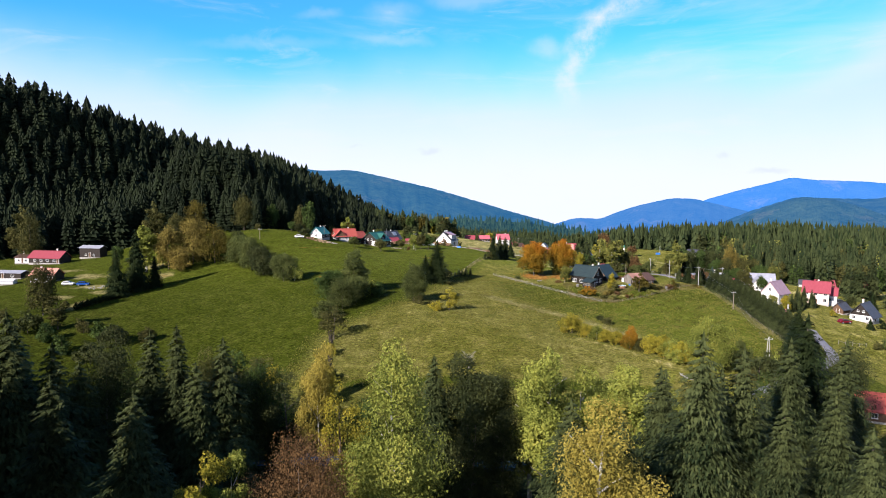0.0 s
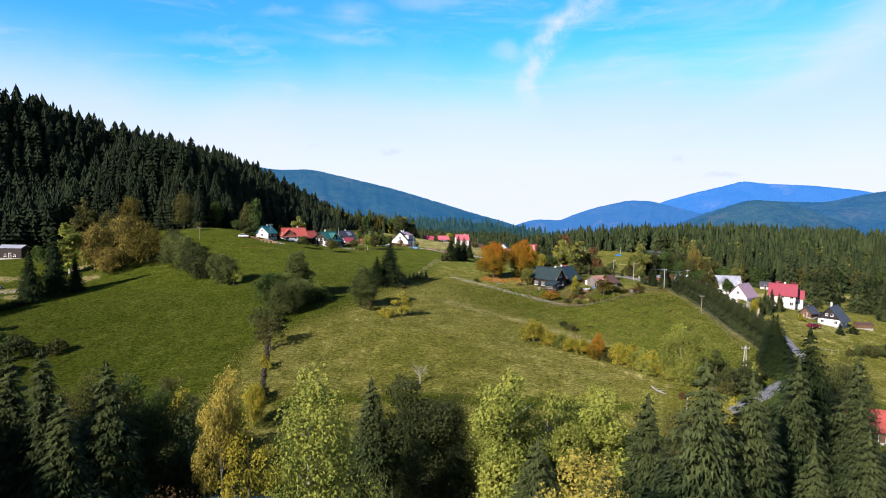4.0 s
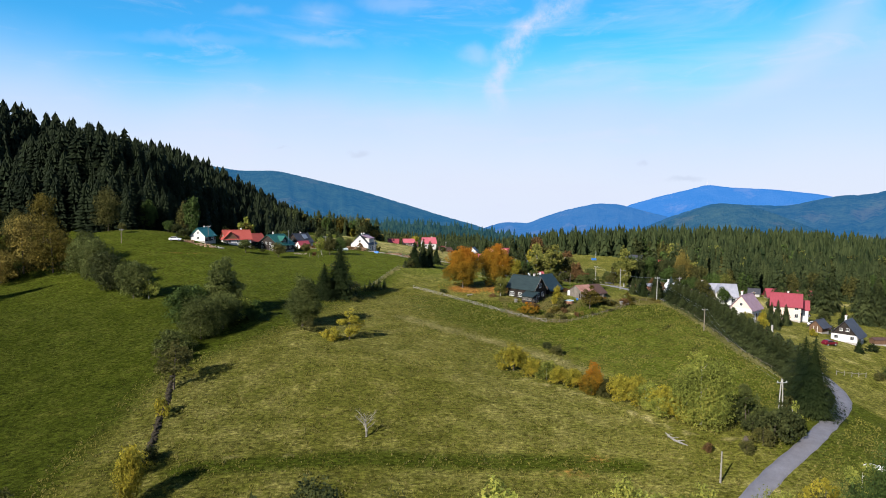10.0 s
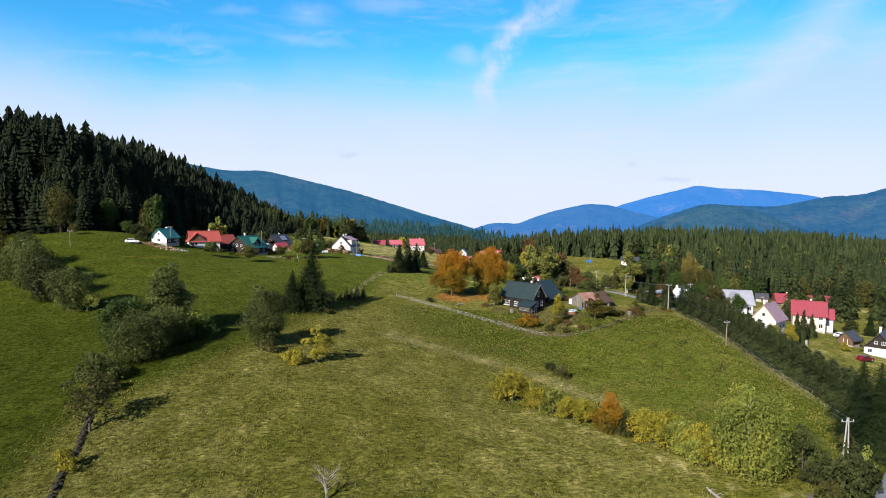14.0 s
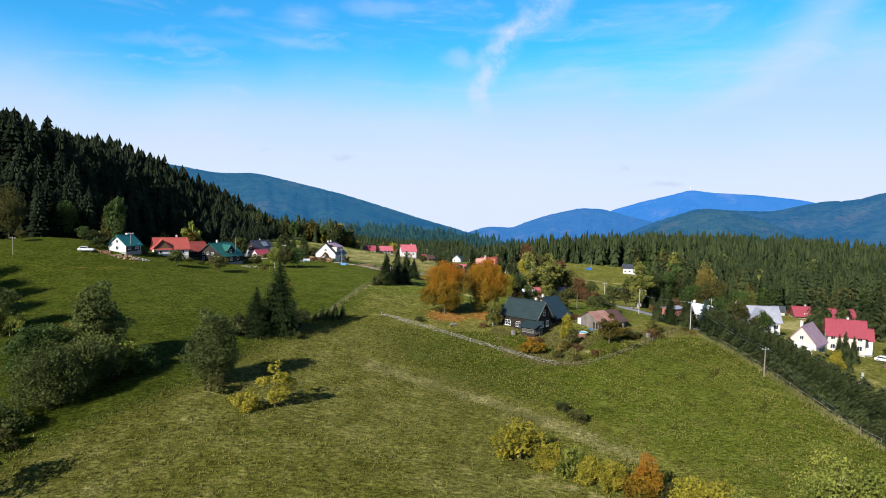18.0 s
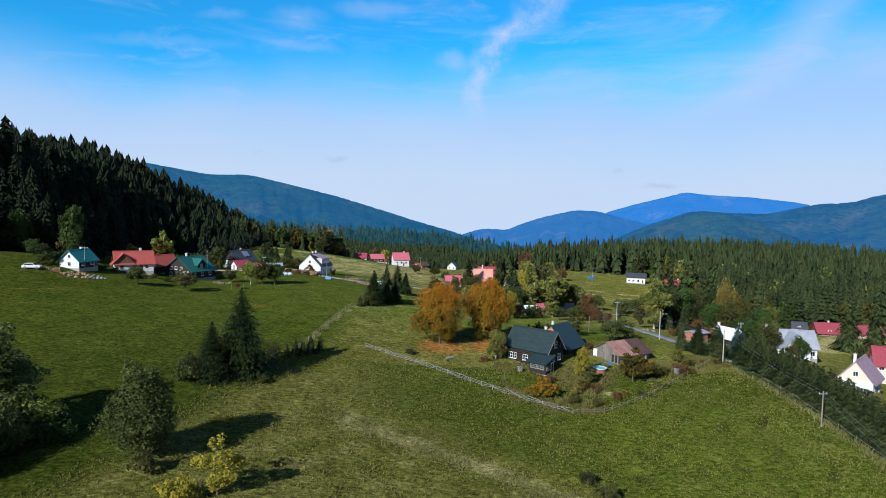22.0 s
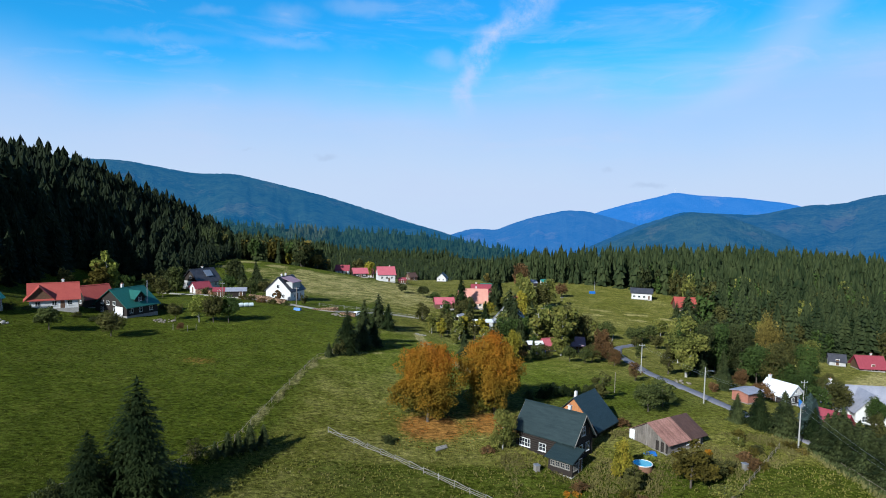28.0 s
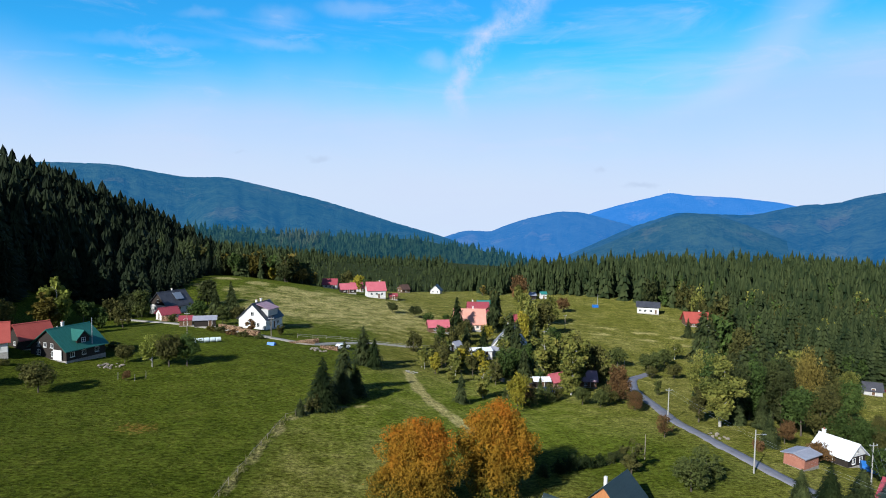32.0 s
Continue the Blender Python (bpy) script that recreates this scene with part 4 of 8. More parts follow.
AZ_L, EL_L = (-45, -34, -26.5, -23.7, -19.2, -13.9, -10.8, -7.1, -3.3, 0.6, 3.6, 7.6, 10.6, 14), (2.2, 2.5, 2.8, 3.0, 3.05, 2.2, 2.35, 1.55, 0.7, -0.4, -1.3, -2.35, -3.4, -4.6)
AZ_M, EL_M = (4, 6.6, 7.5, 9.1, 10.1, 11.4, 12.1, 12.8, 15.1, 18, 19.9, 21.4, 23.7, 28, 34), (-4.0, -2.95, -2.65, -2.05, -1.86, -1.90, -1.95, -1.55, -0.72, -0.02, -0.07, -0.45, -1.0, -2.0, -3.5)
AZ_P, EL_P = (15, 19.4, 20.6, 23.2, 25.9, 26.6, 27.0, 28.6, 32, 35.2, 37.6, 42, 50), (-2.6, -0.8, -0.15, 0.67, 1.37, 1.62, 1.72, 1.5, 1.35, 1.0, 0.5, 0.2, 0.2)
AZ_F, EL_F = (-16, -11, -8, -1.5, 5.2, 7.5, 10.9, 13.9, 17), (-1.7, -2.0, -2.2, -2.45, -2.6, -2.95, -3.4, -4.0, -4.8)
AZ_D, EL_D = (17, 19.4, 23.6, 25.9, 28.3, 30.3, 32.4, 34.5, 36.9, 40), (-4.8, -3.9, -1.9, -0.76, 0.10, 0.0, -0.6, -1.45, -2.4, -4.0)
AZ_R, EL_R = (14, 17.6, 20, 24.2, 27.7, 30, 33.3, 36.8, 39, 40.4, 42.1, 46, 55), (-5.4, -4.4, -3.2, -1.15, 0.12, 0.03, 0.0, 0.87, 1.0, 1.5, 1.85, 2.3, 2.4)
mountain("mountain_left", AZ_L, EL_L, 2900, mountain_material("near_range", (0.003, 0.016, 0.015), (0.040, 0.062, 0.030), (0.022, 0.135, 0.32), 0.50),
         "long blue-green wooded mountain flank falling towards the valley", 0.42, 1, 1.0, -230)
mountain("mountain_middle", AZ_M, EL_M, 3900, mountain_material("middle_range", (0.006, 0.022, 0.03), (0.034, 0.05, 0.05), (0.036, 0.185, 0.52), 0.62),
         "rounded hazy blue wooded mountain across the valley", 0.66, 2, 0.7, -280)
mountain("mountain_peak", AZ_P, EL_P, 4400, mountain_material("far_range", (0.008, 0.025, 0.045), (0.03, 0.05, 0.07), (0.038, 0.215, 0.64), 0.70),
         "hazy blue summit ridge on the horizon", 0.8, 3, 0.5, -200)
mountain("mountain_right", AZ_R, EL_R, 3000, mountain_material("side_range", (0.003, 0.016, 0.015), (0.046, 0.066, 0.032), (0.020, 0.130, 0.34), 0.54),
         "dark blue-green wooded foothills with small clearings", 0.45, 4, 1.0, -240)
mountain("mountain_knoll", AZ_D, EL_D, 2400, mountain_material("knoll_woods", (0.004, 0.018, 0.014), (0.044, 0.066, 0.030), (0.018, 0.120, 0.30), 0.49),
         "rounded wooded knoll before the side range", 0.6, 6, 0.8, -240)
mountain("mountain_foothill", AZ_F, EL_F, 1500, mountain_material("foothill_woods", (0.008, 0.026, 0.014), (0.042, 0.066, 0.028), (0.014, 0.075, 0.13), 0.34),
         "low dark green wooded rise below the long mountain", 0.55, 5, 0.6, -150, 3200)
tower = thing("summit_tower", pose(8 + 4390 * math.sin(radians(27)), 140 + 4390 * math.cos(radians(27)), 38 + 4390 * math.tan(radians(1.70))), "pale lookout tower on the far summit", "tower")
part("shaft", tube([(0, 0, -4), (0, 0, 14), (0, 0, 26)], [2.6, 2.0, 0.6], 8), surface("tower_grey", (0.4, 0.4, 0.42), (0.6, 0.6, 0.62)), tower)
part("cabin", tube([(0, 0, 11), (0, 0, 15)], [4.2, 4.2], 10), surface("tower_cabin", (0.4, 0.4, 0.42), (0.6, 0.6, 0.62)), tower)

# ---- building matter ----
WHITE = surface("white_render", (0.52, 0.51, 0.49), (0.74, 0.73, 0.70), 0.8, 0.9, 6, None, 0.01)
CREAM = surface("cream_render", (0.64, 0.49, 0.39), (0.77, 0.62, 0.51), 0.8, 0.9, 6, None, 0.01)
PINKWALL = surface("dusty_pink_render", (0.42, 0.22, 0.19), (0.55, 0.32, 0.28), 0.8, 0.9, 6, None, 0.01)
GREYWALL = surface("grey_render", (0.35, 0.35, 0.34), (0.55, 0.54, 0.52), 0.8, 0.9, 6, None, 0.01)
TIMBER = surface("dark_log_timber", (0.012, 0.010, 0.009), (0.045, 0.034, 0.027), 1.5, 0.8, 10, (1, 1, 7), 0.04)
PLANK = surface("weathered_planks", (0.10, 0.085, 0.07), (0.28, 0.25, 0.215), 2, 0.9, 9, (4, 4, 0.5), 0.03, per_object=0.2)
BROWNWOOD = surface("brown_boards", (0.07, 0.04, 0.024), (0.20, 0.115, 0.065), 2, 0.85, 9, (4, 4, 0.5), 0.03)
ORANGEWOOD = surface("orange_stained_boards", (0.30, 0.12, 0.045), (0.52, 0.23, 0.09), 2, 0.8, 9, (4, 4, 0.5), 0.03)
GREYWOOD = surface("grey_weathered_rails", (0.15, 0.14, 0.12), (0.35, 0.33, 0.29), 2, 0.9, 12, (1, 1, 1), 0.02, per_object=0.2)
ROOF_DARK = surface("dark_blue_green_roof", (0.012, 0.022, 0.024), (0.036, 0.055, 0.055), 0.6, 0.45, 5, (1, 5, 5), 0.02)
ROOF_GREEN = surface("green_sheet_roof", (0.015, 0.075, 0.060), (0.035, 0.15, 0.12), 0.7, 0.45, 6, (5, 1, 1), 0.02)
ROOF_TEAL = surface("teal_roof", (0.02, 0.14, 0.13), (0.05, 0.24, 0.21), 0.7, 0.5, 6, (5, 1, 1), 0.02)
ROOF_RED = surface("red_roof", (0.23, 0.034, 0.048), (0.33, 0.072, 0.092), 0.7, 0.55, 6, (5, 1, 1), 0.02)
ROOF_BRICK = surface("orange_tile_roof", (0.29, 0.052, 0.042), (0.41, 0.092, 0.068), 0.7, 0.7, 6, None, 0.03)
ROOF_ROSE = surface("rose_pink_roof", (0.40, 0.085, 0.11), (0.56, 0.16, 0.19), 0.7, 0.55, 6, None, 0.02)
ROOF_SALMON = surface("salmon_roof", (0.50, 0.22, 0.16), (0.68, 0.34, 0.26), 0.7, 0.65, 6, None, 0.02)
ROOF_MAUVE = surface("mauve_roof", (0.25, 0.16, 0.20), (0.42, 0.29, 0.34), 0.7, 0.65, 6, None, 0.02)
ROOF_GREY = surface("light_grey_roof", (0.22, 0.225, 0.265), (0.37, 0.375, 0.43), 0.7, 0.6, 6, None, 0.02)
ROOF_SLATE = surface("dark_slate_roof", (0.03, 0.032, 0.04), (0.085, 0.085, 0.10), 0.7, 0.5, 6, None, 0.02)
ROOF_WHITE = surface("white_sheet_roof", (0.66, 0.68, 0.72), (0.85, 0.86, 0.88), 0.7, 0.5, 6, None, 0.02)
RUSTROOF = surface("rusty_sheet_roof", (0.16, 0.075, 0.055), (0.44, 0.24, 0.19), 0.9, 0.75, 5, (1, 1, 1), 0.02, per_object=0.22)
BROWNROOF = surface("brown_sheet_roof", (0.055, 0.03, 0.024), (0.12, 0.07, 0.055), 0.9, 0.7, 5, None, 0.02, per_object=0.12)
TRIM = surface("white_trim", (0.66, 0.66, 0.64), (0.84, 0.84, 0.82), 3, 0.6, 20, None, 0.004)
STONE = surface("fieldstone", (0.20, 0.19, 0.17), (0.42, 0.40, 0.36), 2, 0.9, 9, None, 0.03, per_object=0.2)
BRICK = surface("red_brick", (0.26, 0.10, 0.07), (0.42, 0.19, 0.13), 2, 0.9, 12, None, 0.02)
CONCRETE = surface("pole_concrete", (0.28, 0.27, 0.25), (0.44, 0.43, 0.40), 1, 0.85, 9, None, 0.01)
POLEWOOD = surface("pole_wood", (0.16, 0.13, 0.10), (0.32, 0.28, 0.23), 1.5, 0.85, 14, (4, 4, 0.4), 0.01)
METAL = surface("galvanised_metal", (0.30, 0.31, 0.33), (0.48, 0.49, 0.51), 2, 0.45, 12, None, 0.005, 0.6)
BLUE = surface("blue_plastic", (0.02, 0.10, 0.38), (0.04, 0.22, 0.62), 1, 0.45, 9, None, 0.01)
WATER_BLUE = surface("pool_water", (0.10, 0.42, 0.62), (0.20, 0.58, 0.76), 1.2, 0.08, 5, None, 0.01)


def glass_material():
    m, nt, bsdf = material("window_glass")
    bsdf.inputs["Base Color"].default_value = (0.02, 0.025, 0.03, 1)
    bsdf.inputs["Roughness"].default_value = 0.06
    bsdf.inputs["Specular IOR Level"].default_value = 0.6
    nt.links.new(ramp(nt, tex(nt, 0.7, 2), [(0.3, (0.012, 0.015, 0.018)), (0.7, (0.05, 0.055, 0.06))]), bsdf.inputs["Base Color"])
    return m


GLASS = glass_material()


def window(parent, at, yaw, w, h, frame_mat=None, bars=(1, 1)):
    """A casement in the plane y = 0 facing -y, with its pane, frame and sill."""
    frame_mat = frame_mat or TRIM
    o = [(-w / 2, -h / 2), (w / 2, -h / 2), (w / 2, h / 2), (-w / 2, h / 2)]
    n = [(a - math.copysign(0.06, a), b - math.copysign(0.06, b)) for a, b in o]
    V = [(a, d, b) for d in (-0.05, 0.06) for ring in (o, n) for a, b in ring]
    F = []
    for k in range(4):
        q = (k + 1) % 4
        F += [(k, q, 4 + q, 4 + k), (8 + k, 12 + k, 12 + q, 8 + q), (k, 8 + k, 8 + q, q), (4 + k, 4 + q, 12 + q, 12 + k)]
    ob = part("window", mesh_of("window", V, F, frame_mat), None, parent, "painted window frame")
    m = pose(*at, 0, 0, yaw)
    if parent.parent is not None:
        m, ob.parent = parent.matrix_basis @ m, parent.parent
    ob.matrix_local = m
    for k in range(1, bars[0] + 1):
        part("glazing_bar", box(-w / 2 + w * k / (bars[0] + 1) - 0.025, -0.045, -h / 2 + 0.062, -w / 2 + w * k / (bars[0] + 1) + 0.025, 0.0, h / 2 - 0.062), frame_mat, ob)
    for k in range(1, bars[1] + 1):
        part("glazing_bar", box(-w / 2 + 0.062, -0.043, -h / 2 + h * k / (bars[1] + 1) - 0.02, w / 2 - 0.062, -0.002, -h / 2 + h * k / (bars[1] + 1) + 0.02), frame_mat, ob)
    part("pane", box(-w / 2 + 0.05, -0.012, -h / 2 + 0.06, w / 2 - 0.05, 0.03, h / 2 - 0.06), GLASS, ob, "dark reflecting glass")
    part("sill", box(-w / 2 - 0.06, -0.14, -h / 2 - 0.07, w / 2 + 0.06, 0.02, -h / 2 - 0.012), frame_mat, ob)
    return ob


def door(parent, at, yaw, w=0.95, h=2.05, mat=None):
    ob = part("door", box(-w / 2, -0.03, 0, w / 2, 0.05, h, 0.01), mat or BROWNWOOD, parent)
    m = pose(*at, 0, 0, yaw)
    if parent.parent is not None:
        m, ob.parent = parent.matrix_basis @ m, parent.parent
    ob.matrix_local = m
    for a, b in ((0.08, 0.42), (0.52, 0.92)):
        part("door_panel", box(-w / 2 + 0.12, -0.05, h * a, w / 2 - 0.12, -0.02, h * b, 0.01), mat or BROWNWOOD, ob)
    part("door_frame", prism([(-w / 2 - 0.1, 0), (-w / 2 - 0.1, h + 0.1), (w / 2 + 0.1, h + 0.1), (w / 2 + 0.1, 0), (w / 2, 0), (w / 2, h), (-w / 2, h), (-w / 2, 0)], -0.045, 0.05, "y"), TRIM, ob)
    part("handle", box(w / 2 - 0.16, -0.09, 0.98, w / 2 - 0.06, -0.03, 1.02), METAL, ob, "metal handle")
    return ob


SIDES = {"front": (0, lambda L, W: (0, -W / 2)), "right": (90, lambda L, W: (L / 2, 0)), "back": (180, lambda L, W: (0, W / 2)), "left": (-90, lambda L, W: (-L / 2, 0))}


def place(side, u, z, L, W, out=0.0):
    yaw, mid = SIDES[side]
    mx, my = mid(L, W)
    a = radians(yaw)
    return (mx + u * math.cos(a) + out * math.sin(a), my + u * math.sin(a) - out * math.cos(a), z)


def roof_planes(parent, L, W, H, rise, mat, over, thick=0.14, name="roof", hip=0.0):
    """Two pitched slabs meeting at a ridge along x, with a cap and barge boards."""
    slope = rise / (W / 2)
    e = W / 2 + over
    for s in (-1, 1):
        top = [(-L / 2 - over, 0), (L / 2 + over, 0)]
        bm = bmesh.new()
        zr, ze = H + rise + 0.03, H - over * slope + 0.03
        a = [(-L / 2 - over + hip * 0.0, 0, zr), (L / 2 + over, 0, zr), (L / 2 + over, s * e, ze), (-L / 2 - over, s * e, ze)]
        lo = [bm.verts.new(p) for p in a]
        up = [bm.verts.new((p[0], p[1], p[2] + thick)) for p in a]
        bm.faces.new(lo)
        bm.faces.new(up[::-1])
        for i in range(4):
            bm.faces.new((lo[i], up[i], up[(i + 1) % 4], lo[(i + 1) % 4]))
        bmesh.ops.recalc_face_normals(bm, faces=bm.faces)
        part(name, bm, mat, parent)
    part("ridge_cap", prism([(-0.22, H + rise + thick - 0.04), (0, H + rise + thick + 0.12), (0.22, H + rise + thick - 0.04)], -L / 2 - over - 0.02, L / 2 + over + 0.02), mat, parent)


def shell(parent, L, W, H, rise, wall, gable=None, plinth=0.35, deep=1.6, plinth_mat=None, name="wall"):
    """Outer walls of a gabled house, with the gables apart where they have a cladding of their own."""
    part("plinth", box(-L / 2 - 0.06, -W / 2 - 0.06, -deep, L / 2 + 0.06, W / 2 + 0.06, plinth), plinth_mat or STONE, parent, "stone plinth")
    if gable is None:
        part(name, prism([(-W / 2, plinth), (W / 2, plinth), (W / 2, H), (0, H + rise), (-W / 2, H)], -L / 2, L / 2), wall, parent)
    else:
        part(name, box(-L / 2, -W / 2, plinth, L / 2, W / 2, H), wall, parent)
        for s in (-1, 1):
            part("gable", prism([(-W / 2, H), (W / 2, H), (0, H + rise)], s * L / 2 + (0.05 if s > 0 else -0.05), s * (L / 2 - 0.25)), gable, parent, "boarded gable")


def chimney(parent, x, y, z0, z1, mat=None, w=0.5):
    ob = part("chimney", join(box(x - w / 2, y - w / 2, z0, x + w / 2, y + w / 2, z1, 0.015), box(x - w / 2 - 0.07, y - w / 2 - 0.07, z1 - 0.004, x + w / 2 + 0.07, y + w / 2 + 0.07, z1 + 0.1)), mat or WHITE, parent, "square chimney stack")
    part("flue", tube([(x, y, z1 + 0.1), (x, y, z1 + 0.35)], [0.13, 0.13], 8), BRICK, ob)


def house(x, y, yaw, L, W, H, rise, wall, roof, label, gable=None, over=0.5, chimneys=(), windows=(), doors=(), z=None, name="house", category="house", plinth=0.35, bars=(1, 0), plinth_mat=None):
    """A gabled house; its ridge runs along its own x. windows: (side, along, height of the middle, w, h)."""
    ob = thing(name, pose(x, y, gz(x, y) if z is None else z, 0, 0, yaw), label, category)
    shell(ob, L, W, H, rise, wall, gable, plinth, plinth_mat=plinth_mat)
    roof_planes(ob, L, W, H, rise, roof, over)
    for side, u, h, w, hh in windows:
        out = 0.055 if gable is not None and h > H and side in ("left", "right") else 0.0
        window(ob, place(side, u, h, L, W, out + 0.004), SIDES[side][0], w, hh, None, bars)
    for side, u in doors:
        door(ob, place(side, u, plinth, L, W, 0.004), SIDES[side][0])
    for cx, cy, top in chimneys:
        chimney(ob, cx, cy, H + rise * (1 - abs(cy) / (W / 2)) - 0.4, top)
    return ob

PALESTONE = surface("limewashed_stone", (0.34, 0.33, 0.30), (0.62, 0.60, 0.56), 1.5, 0.9, 8, None, 0.03)
# ---- the black cottage and its yard ----
cottage = thing("cottage", pose(39.1, 239.9, 0.35, 0, 0, -47), "black timber cottage with dark sheet roof, white windows and stone plinth", "house")
CL, CW, CH, CR = 9.6, 5.8, 4.25, 3.3
shell(cottage, CL, CW, CH, CR, TIMBER, TIMBER, 0.5, 2.2)
roof_planes(cottage, CL, CW, CH, CR, ROOF_DARK, 0.5)
for k in range(11):
    for sy in (-1, 1):
        part("log", tube([(-4.9, sy * 2.92, 0.68 + k * 0.335), (4.9, sy * 2.92, 0.68 + k * 0.335)], [0.155, 0.155], 6), TIMBER, cottage)
for k in range(15):
    u = -2.7 + k * 0.386
    top = CH + CR * (1 - abs(u) / 2.9) - 0.12
    part("gable_board", box(4.85, u - 0.17, CH, 4.9, u + 0.17, max(CH + 0.2, top)), BROWNWOOD if k % 5 == 2 else TIMBER, cottage)
window(cottage, place("front", -3.3, 2.2, CL, CW, 0.17), 0, 1.9, 1.25, None, (3, 1))
window(cottage, place("front", -0.2, 2.2, CL, CW, 0.17), 0, 1.2, 1.15, None, (1, 1))
window(cottage, place("right", -0.1, 5.15, CL, CW, 0.12), 90, 1.05, 1.3, None, (1, 1))
window(cottage, place("right", 1.5, 2.5, CL, CW, 0.06), 90, 1.0, 1.3, None, (1, 1))
window(cottage, place("right", -0.6, 2.5, CL, CW, 0.06), 90, 1.0, 1.3, None, (1, 1))
chimney(cottage, 2.0, 0.9, 6.2, 8.1, WHITE, 0.45)
for sy in (-1, 1):
    for ex in (-5.36, 5.31):
        part("barge_board", prism([(sy * 0.02, 7.62), (sy * 3.4, 3.78), (sy * 3.4, 3.58), (sy * 0.02, 7.40)], ex, ex + 0.06), GREYWOOD, cottage)
# back wing and the passage to it
part("passage", box(-3.2, 2.9, -1.0, 0.4, 7.8, 3.1), TIMBER, cottage, "low dark passage to the back wing")
wing = part("wing", box(-3.4, -3.9, -1.6, 3.4, 3.9, 3.3), TIMBER, cottage, "dark timber back wing")
wing.matrix_local = pose(-1.0, 11.4, -0.1, 0, 0, 90)
for sy in (-1, 1):
    bm = bmesh.new()
    a = [(-3.9, 0, 7.25), (3.8, 0, 7.25), (3.8, sy * 4.7, 2.55), (-3.9, sy * 4.7, 2.55)]
    lo, up = [bm.verts.new(p) for p in a], [bm.verts.new((p[0], p[1], p[2] + 0.14)) for p in a]
    bm.faces.new(lo)
    bm.faces.new(up[::-1])
    for i in range(4):
        bm.faces.new((lo[i], up[i], up[(i + 1) % 4], lo[(i + 1) % 4]))
    bmesh.ops.recalc_face_normals(bm, faces=bm.faces)
    part("wing_roof", bm, ROOF_DARK, wing)
for ex in (-3.46, 3.26):
    part("wing_gable", prism([(-3.8, 3.3), (3.8, 3.3), (0, 7.1)], ex, ex + 0.2), ORANGEWOOD, wing, "orange boarded gable")
part("wing_chimney", box(-2.2, 0.3, 6.4, -1.8, 0.7, 8.0), WHITE, wing, "white chimney")
# porch
porch = part("porch", box(-1.9, -1.45, 0.75, 1.9, 1.5, 2.95), TIMBER, cottage, "dark boarded porch")
porch.matrix_local = pose(4.4, -4.42, -0.45)
part("porch_plinth", box(-1.98, -1.53, -1.4, 1.98, 1.5, 0.75), PALESTONE, porch, "whitewashed plinth")
part("porch_roof", prism([(-1.95, 2.75), (1.55, 3.95), (1.55, 4.1), (-1.95, 2.9)], -2.3, 2.3), ROOF_DARK, porch)
for u in (-1.2, -0.4, 0.4, 1.2):
    window(porch, (u, -1.455, 2.1), 0, 0.66, 0.75, GREYWOOD, (1, 1))
for u in (-0.8, 0.1):
    window(porch, (1.905, u, 2.0), 90, 0.66, 0.95, GREYWOOD, (1, 1))
for k in range(13):
    part("porch_board", box(-1.85 + k * 0.3, -1.475, 0.77, -1.62 + k * 0.3, -1.45, 1.5), TIMBER, porch)
part("step", box(1.9, -1.2, -0.6, 2.7, -0.2, 0.4, 0.02), STONE, porch)
door(porch, (1.905, 0.95, 0.75), 90, 0.8, 1.95)

# ---- the weathered shed ----
shed = thing("barn", pose(58.6, 242.6, 1.1, 0, 0, 26.3), "weathered grey plank barn with patchy rusty and brown sheet roof", "barn")
part("plinth", box(-4.6, -3.7, -1.6, 4.6, 3.7, 0.15), STONE, shed)
part("wall", box(-4.5, -3.6, 0.15, 4.5, 3.6, 1.9), PLANK, shed, "patched dark plank wall")
for k in range(24):
    u = -3.55 + k * 0.309
    part("plank", box(-4.56, u - 0.13, 1.75, -4.5, u + 0.13, 1.9 + 2.0 * (1 - abs(u) / 3.6) - 0.05), PLANK, shed)
    if k % 3 != 1:
        part("plank", box(-4.55, u - 0.13, 0.2, -4.5, u + 0.13, 1.74), PLANK if k > 6 else TIMBER, shed)
part("gable_core", prism([(-3.6, 1.9), (3.6, 1.9), (0, 3.85)], -4.49, 4.49), TIMBER, shed)
for k in range(28):
    x0 = -4.9 + k * 0.352
    for sy in (-1, 1):
        z_r, z_e = 4.0, 1.55
        bm = bmesh.new()
        lift = 0.02 * (k % 2)
        a = [(x0, 0, z_r + lift), (x0 + 0.37, 0, z_r + lift), (x0 + 0.37, sy * 4.25, z_e + lift), (x0, sy * 4.25, z_e + lift)]
        lo, up = [bm.verts.new(p) for p in a], [bm.verts.new((p[0], p[1], p[2] + 0.05)) for p in a]
        bm.faces.new(lo)
        bm.faces.new(up[::-1])
        for i in range(4):
            bm.faces.new((lo[i], up[i], up[(i + 1) % 4], lo[(i + 1) % 4]))
        bmesh.ops.recalc_face_normals(bm, faces=bm.faces)
        part("roof_sheet", bm, RUSTROOF if k < 16 else BROWNROOF, shed)
door(shed, (-4.58, 3.0, 0.2), -90, 0.8, 1.75, TRIM)
window(shed, place("front", 0.8, 1.15, 9, 7.2, 0.01), 0, 1.2, 0.9, None, (2, 0))
part("lean_board", box(2.2, -4.0, -0.3, 2.35, -3.7, 1.6), PLANK, shed)
part("lean_board", box(2.9, -4.2, -0.3, 3.1, -3.72, 1.4), PLANK, shed)
tarp = thing("blue_tarpaulin", pose(53.6, 237.6, gz(53.6, 237.6), 0, 0, 20), "small heap covered by a blue tarpaulin", "tarpaulin")
